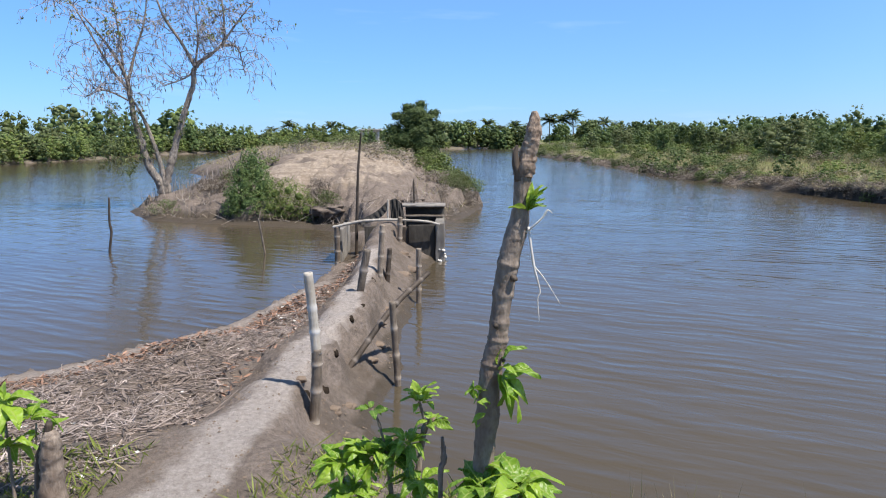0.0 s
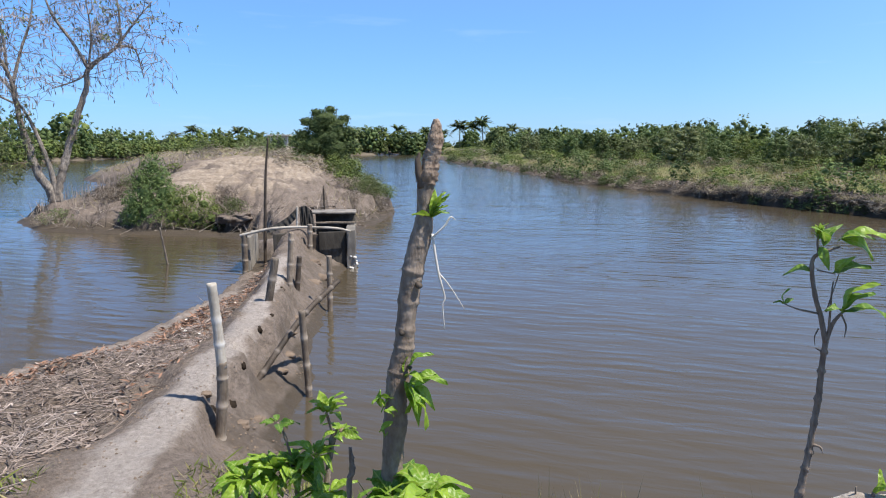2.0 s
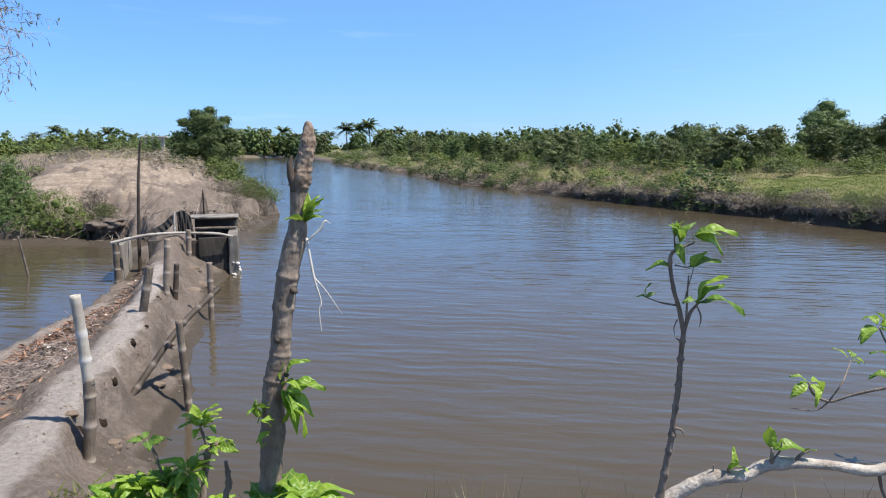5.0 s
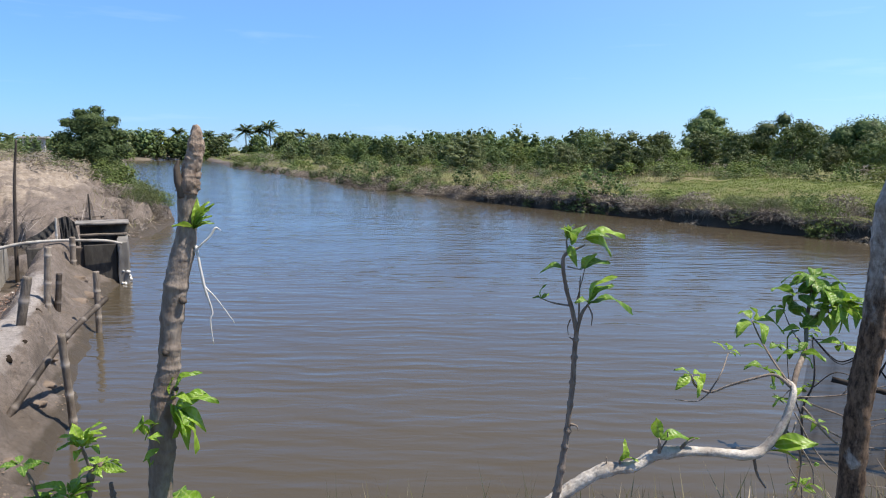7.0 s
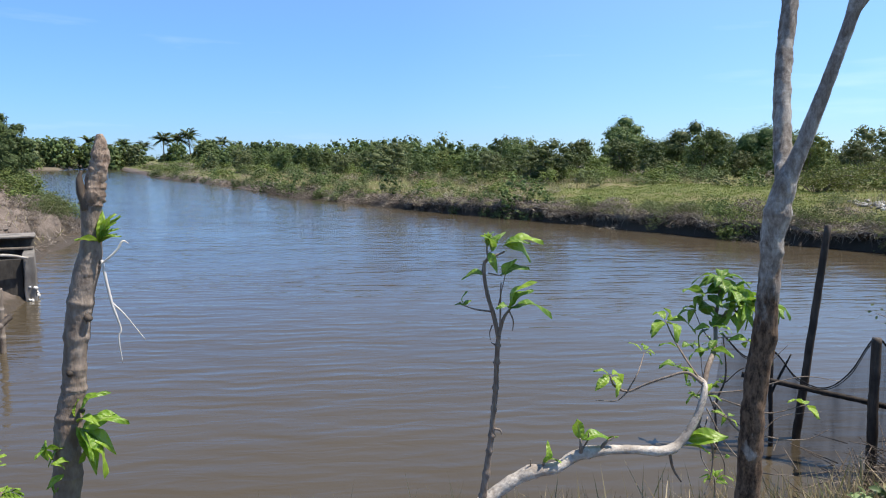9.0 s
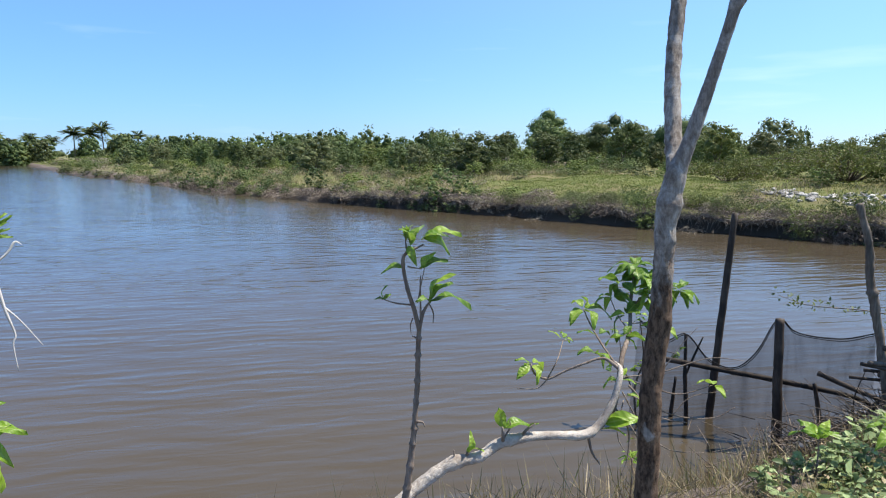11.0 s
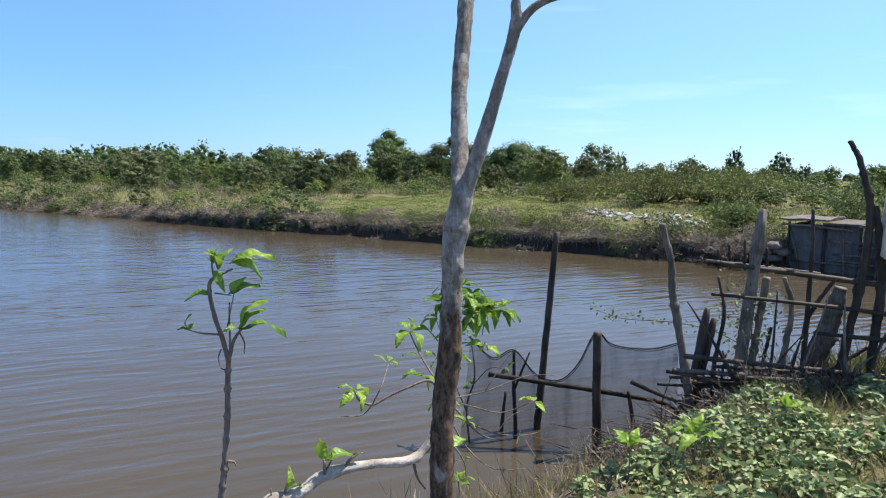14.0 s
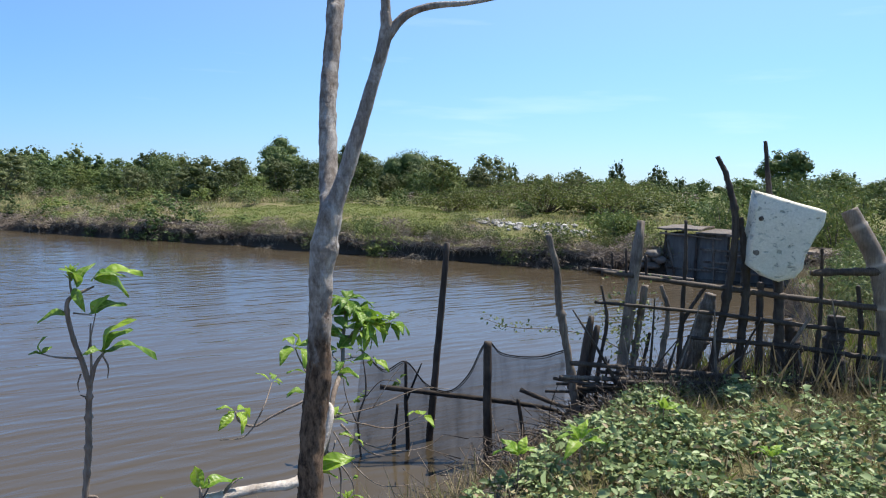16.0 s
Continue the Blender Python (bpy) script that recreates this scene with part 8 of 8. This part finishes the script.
part("post", culm([(6.64, -0.28, 0.35, 0.078), (6.64, -0.265, 0.7, 0.078), (6.636, -0.22, 1.2, 0.076), (6.635, -0.125, 1.66, 0.073), (6.635, 0.099, 2.091, 0.064)], 0.30, 14, 4, 0.14), M["bamboo_grey"], fence, "thick bent bamboo post")


for i in range(22):
    t = lr.uniform(-0.1, 1.0)
    x, y = 5.25 + 1.3 * t, 1.80 - 1.75 * t + lr.uniform(-0.04, 0.04)
    h, tip = lr.uniform(0.25, 0.75), lr.gauss(0, 0.16)
    z = ground_z(x, y)
    r = lr.uniform(0.006, 0.014)
    part("stick", tube([(x, y, z - 0.1, r), (x + 0.4 * tip, y - 0.4 * tip + lr.gauss(0, 0.03), z + 0.5 * h, r * 0.85), (x + 0.6 * tip, y - 0.8 * tip, z + h, r * 0.4)], 16, 7, 0.25, seed=60 + i), M[lr.choice(("wood_dark", "wood_dark", "wood_grey"))], fence)


def plank(p0, p1, w, t, seed):
    """A weathered split board between two points, its end broken."""
    a, b = Vector(p0), Vector(p1)
    ax = (b - a).normalized()
    s = ax.cross(Vector((0.87, -0.5, 0))).normalized()
    n = ax.cross(s)
    bm = bmesh.new()
    r = random.Random(seed)
    prev = None
    for i in range(13):
        q = a.lerp(b, i / 12)
        k = (0.5 + 0.06 * r.uniform(-1, 1)) * w * (1.0 if i < 11 else (0.8 if i == 11 else 0.45))
        ring = [bm.verts.new(q + s * (k * e) + n * (t * 0.5 * g)) for e, g in ((-1, -0.8), (-0.9, -1), (0.9, -1), (1, -0.8), (1, 0.8), (0.9, 1), (-0.9, 1), (-1, 0.8))]
        if prev:
            for j in range(8):
                bm.faces.new((prev[j], prev[(j + 1) % 8], ring[(j + 1) % 8], ring[j]))
        else:
            bm.faces.new(ring[::-1])
        prev = ring
    bm.faces.new(prev)
    return bm


part("board", plank((5.595, 1.57, 0.35), (5.633, 1.447, 1.975), 0.092, 0.04, 1), M["wood_grey"], fence, "grey split board used as a post")
part("board", plank((5.40, 1.83, 0.45), (5.436, 1.739, 1.225), 0.07, 0.03, 2), M["wood_dark"], fence)
part("board", plank((5.42, 1.80, 0.45), (5.475, 1.70, 1.15), 0.06, 0.03, 3), M["wood_dark"], fence)
def fence_rail(i, mt, *p):
    part("rail", tube([(x - 0.045, y - 0.02, z, r) for x, y, z, r in p], 90, 10, 0.30, seed=30 + 5 * i), M[mt], fence)


fence_rail(0, "wood_dark", (5.409, 1.665, 1.586, 0.0155), (5.763, 1.394, 1.522, 0.0186), (6.147, 0.827, 1.444, 0.023), (6.465, 0.289, 1.38, 0.0245), (6.73, -0.32, 1.324, 0.0255), (6.95, -0.9, 1.3, 0.025))
fence_rail(1, "wood_dark", (5.394, 1.708, 1.352, 0.0111), (5.943, 0.991, 1.273, 0.0166), (6.368, 0.428, 1.188, 0.0195), (6.729, -0.335, 1.125, 0.0205), (6.95, -0.9, 1.1, 0.02))
fence_rail(2, "wood_dark", (5.868, 1.113, 1.077, 0.0142), (6.344, 0.415, 1.012, 0.0195), (6.728, -0.349, 0.925, 0.0205), (6.95, -0.9, 0.9, 0.02))
fence_rail(3, "wood_dark", (5.2, 1.804, 0.904, 0.0176), (5.809, 1.15, 0.812, 0.019), (6.321, 0.395, 0.733, 0.0203), (6.727, -0.365, 0.702, 0.0243), (6.95, -0.9, 0.7, 0.024))
fence_rail(4, "wood_grey", (5.124, 1.86, 0.806, 0.0153), (5.463, 1.577, 0.76, 0.0183), (5.772, 1.31, 0.716, 0.019))
fence_rail(5, "wood_dark", (5.25, 1.84, 0.7, 0.016), (5.55, 1.55, 0.66, 0.017), (5.95, 1.18, 0.64, 0.016))
fence_rail(6, "wood_dark", (6.424, 0.34, 1.596, 0.0252), (6.586, 0.0, 1.619, 0.0309), (6.729, -0.335, 1.626, 0.0317), (6.95, -0.9, 1.62, 0.03))
fence_rail(7, "wood_dark", (6.3, 0.55, 0.62, 0.02), (6.6, 0.0, 0.6, 0.024), (6.95, -0.9, 0.6, 0.024))

for i in range(9):
    t0, t1 = lr.uniform(-0.1, 0.4), lr.uniform(0.5, 1.1)
    z0, z1 = lr.uniform(0.55, 0.80), lr.uniform(0.50, 0.78)
    off = lr.uniform(-0.10, 0.06)
    r = lr.uniform(0.010, 0.02)
    part("rail", tube([(5.22 + 1.35 * t + off, 1.80 - 1.85 * t + off, zz + lr.gauss(0, 0.02), r) for t, zz in ((t0, z0), (0.5 * (t0 + t1), 0.5 * (z0 + z1)), (t1, z1))], 24, 8, 0.2, seed=90 + i), M["wood_dark"], fence)

foam = thing("foam_block", (6.05, 0.5, 1.9), "pitted white foam block hung on the fence", "foam block")
OUTLINE = [(0.19, 0.33), (-0.285, 0.20), (-0.27, 0.10), (-0.17, -0.09), (-0.16, -0.22), (-0.11, -0.305), (0.0, -0.34), (0.12, -0.315), (0.225, -0.24), (0.225, -0.07)]
bm = bmesh.new()
side = Vector((0.09, 0.995, 0)).normalized()
back = Vector((0.97, 0.10, 0.12)).normalized()
rings = []
for depth, grow in ((0.0, 0.93), (0.012, 0.985), (0.05, 1.0), (0.12, 1.0), (0.17, 0.985), (0.19, 0.93)):
    rings.append([bm.verts.new(Vector((6.0, 0.495, 1.885)) + side * (u * grow) + Vector((0, 0, v * grow)) + back * depth + side * depth * 0.35) for u, v in OUTLINE])
for r0, r1 in zip(rings, rings[1:]):
    for j in range(len(OUTLINE)):
        k = (j + 1) % len(OUTLINE)
        bm.faces.new((r0[j], r0[k], r1[k], r1[j]))
bm.faces.new(rings[0][::-1])
bm.faces.new(rings[-1])
bmesh.ops.triangulate(bm, faces=[f for f in bm.faces if len(f.verts) > 4])
bmesh.ops.subdivide_edges(bm, edges=bm.edges[:], cuts=2, use_grid_fill=True)
for v in bm.verts:
    v.co += 0.008 * Vector((noise.noise(v.co * 12), noise.noise(v.co * 12 + Vector((5, 0, 0))), noise.noise(v.co * 12 + Vector((0, 5, 0)))))
block = part("block", bm, M["foam"], foam)
# flat dark lumps on the face paint the shade inside the foam's holes
for u, v, r in ((0.155, 0.13, 0.020), (0.175, -0.13, 0.026), (0.02, 0.19, 0.010), (-0.1, 0.10, 0.010)):
    b2 = bmesh.new()
    bmesh.ops.create_icosphere(b2, subdivisions=2, radius=r)
    p = Vector((6.0, 0.495, 1.885)) + side * u + Vector((0, 0, v)) + back * 0.002
    for q in b2.verts:
        q.co = Vector((q.co.x * 0.3, q.co.y, q.co.z)) * (1 + 0.3 * noise.noise(q.co * 60)) + p
    part("hole", b2, M["wood_grey"], block, "dark lump painting the shade of a hole in the foam")

# ---- litter, weeds and grass close by ----
# crumbs of dried mud on the dyke
x, y, z = scatter(15000, (-2.3, 0.0), (2.6, 12.4), lambda x, y, z, c: (c["shore"] > 0.05) & (x > crest_x(y) - 0.75) & ((np.abs(x - crest_x(y)) > 0.13) | (rng.random(len(x)) < 0.3)) & (fbm(x * 4, y * 4) > -0.1))
n = len(x)
s = 0.003 + 0.009 * rng.random(n) ** 3
c = np.stack([x, y, z + 0.2 * s], 1)
corner = np.array([(1, 0, 0), (0, 1, 0), (-1, 0, 0), (0, -1, 0), (0, 0, 0.8), (0, 0, -0.8)])
spin = rng.uniform(0, 6.28, n)
rot = np.stack([np.stack([np.cos(spin), -np.sin(spin), 0 * spin], 1), np.stack([np.sin(spin), np.cos(spin), 0 * spin], 1), np.tile([0.0, 0, 1], (n, 1))], 1)
v = c[:, None] + np.einsum("nij,kj->nki", rot, corner) * s[:, None, None] * rng.uniform(0.6, 1.4, (n, 6, 1))
f = np.array([(0, 1, 4), (1, 2, 4), (2, 3, 4), (3, 0, 4)])
tagged(new("mud_crumbs", mesh_np("mud_crumbs", v.reshape(-1, 3), (f[None] + 6 * np.arange(n)[:, None, None]).reshape(-1, 3), M["mud"])), "crumbs of dried mud strewn over the dyke", "mud", kind="stuff")
x, y, z = scatter(21000, (-4.2, -1.0), (2.7, 11.8), lambda x, y, z, c: (c["shore"] > 0.50 + 0.5 * fbm(x * 2, y * 2)) & (x < crest_x(y) - 0.50 - 0.35 * fbm(x * 2, y * 2)) & (y > 2.9))
n = len(x)
az = rng.uniform(0, 2 * np.pi, n)
ln = rng.uniform(0.03, 0.12, n) * (1 + 1.6 * (rng.random(n) < 0.07))
d = np.stack([np.cos(az), np.sin(az), rng.normal(0.05, 0.22, n)], 1)
p0 = np.stack([x, y, z + 0.006 + 0.02 * rng.random(n)], 1)
tagged(new("reed_litter", mesh_np("reed_litter", *sticks(p0, p0 + d * ln[:, None], rng.uniform(0.003, 0.0065, n), 0.002), M["litter"])), "dry reed and twig litter on the mud shore", "litter", kind="stuff")
x, y, z = scatter(7000, (-4.2, -1.0), (2.7, 11.8), lambda x, y, z, c: (c["shore"] > 0.3) & (x < crest_x(y) - 0.42 - 0.3 * fbm(x * 2, y * 2)) & (y > 2.9))
n = len(x)
az = rng.uniform(0, 2 * np.pi, n)
tagged(new("leaf_litter", mesh_np("leaf_litter", *leaves(np.stack([x, y, z + 0.012], 1), np.stack([np.cos(az), np.sin(az), rng.normal(0.1, 0.2, n)], 1), rand_dirs(n, 2.0), rng.uniform(0.05, 0.12, n), rng.uniform(0.008, 0.022, n)), M["litter"])),
       "dead leaves strewn over the mud shore", "litter", kind="stuff")
x, y, z = scatter(30000, (-4.4, -1.2), (2.9, 12), lambda x, y, z, c: (c["shore"] > 0.36) & (c["shore"] < 0.42 + 0.75 * rng.random(len(x)) ** 2.0 + 0.3 * fbm(x * 2, y * 2)) & (x < -1.3) & (x < crest_x(y) - 0.42))
n = len(x)
az = rng.uniform(0, 2 * np.pi, n)
tagged(new("tide_wrack", mesh_np("tide_wrack", *leaves(np.stack([x, y, z + 0.022], 1), np.stack([np.cos(az), np.sin(az), rng.normal(0.1, 0.25, n)], 1), rand_dirs(n, 2.0), rng.uniform(0.05, 0.13, n), rng.uniform(0.012, 0.026, n)), M["litter_red"])),
       "reddish brown leaves washed up along the waterline", "litter", kind="stuff")
x, y, z = scatter(900, (-3.9, -0.5), (2.8, 12), lambda x, y, z, c: (c["shore"] > 0.3) & (x < crest_x(y) - 0.4) & (fbm(x * 1.5, y * 1.5) > 0.05))
n = len(x)
tagged(new("shell_bits", mesh_np("shell_bits", *leaves(np.stack([x, y, z + 0.008], 1), rand_dirs(n) * np.array([1, 1, 0.2]), rand_dirs(n, 2.5), rng.uniform(0.02, 0.055, n), rng.uniform(0.015, 0.035, n)), M["shell"])), "pale broken shells in the litter", "shells", kind="stuff")


x, y, z = scatter(90000, (1.3, 6.6), (-2.6, 2.4), lambda x, y, z, c: (c["shore"] > 0.70) & (y < 1.55 + 0.12 * fbm(x * 3, y * 3)) & (fbm(x * 1.1 + 4, y * 1.1) > -0.32) & (fbm(x * 2.3, y * 2.3 + 6) > -0.20) & (fbm(x * 7, y * 7 + 2) > -0.27) & (S((x - 1.4) / 1.2) * S((y + 2.6) / 1.4) > rng.random(len(x))) & (0.75 * (x - 5.1) + 0.66 * (y - 1.7) < 0.12))
n = len(x)
h = 0.01 + 0.08 * rng.random(n) ** 1.2 + 0.10 * np.clip(fbm(x * 7, y * 7 + 2), 0, 1) + 0.09 * rng.random(n) * np.clip(fbm(x * 1.6, y * 1.6) + 0.25, 0, 1) + 0.07 * np.clip(fbm(x * 5, y * 5), 0, 1)
az = rng.uniform(0, 2 * np.pi, n)
c = np.stack([x, y, z + h], 1)
d = np.stack([np.cos(az), np.sin(az), rng.normal(0.05, 0.3, n)], 1)
size = rng.uniform(0.014, 0.050, n) * (1 + 0.7 * (rng.random(n) < 0.10))
tagged(new("creeping_weeds", mesh_np("creeping_weeds", *round_leaves(c, d, rand_dirs(n, 0.95), size * 1.1, size * 0.66), M["weed"])), "dense creeping green weeds covering the bank", "weeds", kind="stuff")
s2 = rng.random(n) < 0.12
p0 = np.stack([x[s2], y[s2], z[s2] - 0.01], 1)
tagged(new("weed_stems", mesh_np("weed_stems", *sticks(p0, c[s2], 0.0025, 0.0015), M["grass_dry"])), "thin stems among the weeds", "weeds", kind="stuff")
x, y, z = scatter(16000, (2.0, 6.4), (-1.4, 2.5), lambda x, y, z, c: (c["shore"] > 0.08) & ((fbm(x * 1.1 + 4, y * 1.1) < -0.06) | ((c["shore"] < 0.75) & (rng.random(len(x)) < 0.3)) | (fbm(x * 2.3, y * 2.3 + 6) < -0.10)) & (0.75 * (x - 5.1) + 0.66 * (y - 1.7) < 0.3))
blades("dry_weeds", "dry brown stalks among the weeds", x, y, z, 0.13, 0.0022, M["grass_dry"], 0.7)
x, y, z = scatter(15000, (4.4, 7.4), (-1.2, 2.6), lambda x, y, z, c: (np.abs(0.75 * (x - 5.1) + 0.66 * (y - 1.7) - 0.15) < 0.32) & (c["shore"] > 0.0))
n = len(x)
p0 = np.stack([x, y, z], 1)
p1 = p0 + rand_dirs(n, 0.35) * (0.30 * rng.uniform(0.3, 1.4, n))[:, None]
# twig colour darkened to paint the deep shade along the fence foot
tagged(new("fence_brush", mesh_np("fence_brush", *sticks(p0, p1, 0.0045, 0.0015), M["twig_dark"])), "dead twigs and vines heaped along the fence foot", "brush", kind="stuff")
# a heap of broken twigs at the end of the fence
n = 620
s = rng.normal(0, 1, (n, 2))
x, y = 4.95 + 0.28 * s[:, 0] + 0.10 * s[:, 1], 1.95 - 0.16 * s[:, 0] + 0.12 * s[:, 1]
az = rng.uniform(0, 2 * np.pi, n)
p0 = np.stack([x, y, np.maximum(land(x, y)[0], 0.0) + 0.32 * rng.random(n) ** 1.3], 1)
p1 = p0 + np.stack([np.cos(az), np.sin(az), rng.normal(0.1, 0.25, n)], 1) * rng.uniform(0.06, 0.30, n)[:, None]
tagged(new("twig_heap", mesh_np("twig_heap", *sticks(p0, p1, 0.005, 0.002), M["twig_dark"])), "heap of broken brown twigs at the fence end", "brush", kind="stuff")
x, y, z = scatter(26000, (6.0, 15), (-6, 1.2), lambda x, y, z, c: (c["shore"] > 0.2) & (fbm(x * 0.8, y * 0.8) > -0.15))
blades("bank_grass", "green grass behind the fence", x, y, z, 0.20, 0.006, M["grass"])
x, y, z = scatter(16000, (6.0, 16), (-5, 1.6), lambda x, y, z, c: (c["shore"] > 0.03) & ((fbm(x * 0.8, y * 0.8) < 0.05) | (c["shore"] < 0.6)))
blades("dry_bank_grass", "dry yellow grass behind the fence", x, y, z, 0.34, 0.005, M["grass_dry"])
x, y, z = scatter(1500, (0.3, 4.6), (1.6, 3.3), lambda x, y, z, c: (c["shore"] > 0.08) & (fbm(x * 2, y * 2) > -0.05))
blades("edge_grass", "thin dry grass stalks at the water's edge", x, y, z, 0.24, 0.0022, M["grass_dry"], 0.25)
x, y, z = scatter(4200, (-2.6, 0.5), (1.9, 3.4), lambda x, y, z, c: (np.abs(x - crest_x(y)) > 0.32) & (c["shore"] > 0.2))
blades("edge_grass", "green grass at the end of the dyke", x, y, z, 0.07, 0.0035, M["grass"], 0.8)
x, y, z = scatter(14000, (-6, 7), (-6, 1.6), lambda x, y, z, c: (fbm(x * 0.7, y * 0.7) > -0.1) & (np.hypot(x, y) > 0.5))
blades("bank_grass", "short green grass on the bank round the viewpoint", x, y, z, 0.11, 0.005, M["grass"], 0.5)
# seedlings among the weeds
for i, (x, y, s) in enumerate(((3.55, 1.45, 0.10), (3.85, 1.22, 0.13), (4.55, 0.95, 0.08), (4.1, 0.30, 0.09), (2.75, 1.95, 0.06))):
    z = ground_z(x, y)
    o = thing("seedling", (x, y, z), "broad-leaved seedling among the weeds", "seedling", "seedlings on the bank")
    part("stem", tube([(x, y, z - 0.02, 0.006), (x + 0.01, y, z + 0.12, 0.004), (x, y, z + 0.2, 0.003)], 10, 7), M["bark_stump"], o)
    rosette(o, (x, y, z + 0.19), 7, s, "leaf", (0.1, 1.1))
# trailing vine over the net
vine = thing("vine", (5.4, 2.2, 0.9), "thin thorny vine with tiny leaves above the net", "vine")
VINE = [(5.72, 1.5, 0.9, 0.004), (5.62, 1.75, 1.02, 0.004), (5.52, 2.05, 1.06, 0.004), (5.42, 2.4, 1.05, 0.003), (5.36, 2.62, 1.10, 0.002)]
part("stem", tube(VINE, 40, 6, 0.2), M["bark_stump"], vine)
c = np.repeat(spline(VINE, 40)[:, :3], 3, 0) + rng.normal(0, 0.03, (120, 3))
part_mesh("foliage", mesh_np("foliage", *diamonds(c, rand_dirs(120), rand_dirs(120, 1), 0.035, 0.02), M["foliage_light"]), vine)
c = np.array([5.75, 1.52, 1.15]) + rng.normal(0, 1, (420, 3)) * np.array([0.10, 0.12, 0.17])
o = thing("small_bush", (5.75, 1.52, 0.6), "small thorny bush growing through the fence", "bush")
part("stem", tube([(5.75, 1.52, 0.4, 0.008), (5.76, 1.5, 0.9, 0.006), (5.74, 1.54, 1.4, 0.003)], 16, 6), M["bark_stump"], o)
part_mesh("foliage", mesh_np("foliage", *diamonds(c, rand_dirs(420), rand_dirs(420, 1), 0.04, 0.02), M["foliage_olive"]), o)
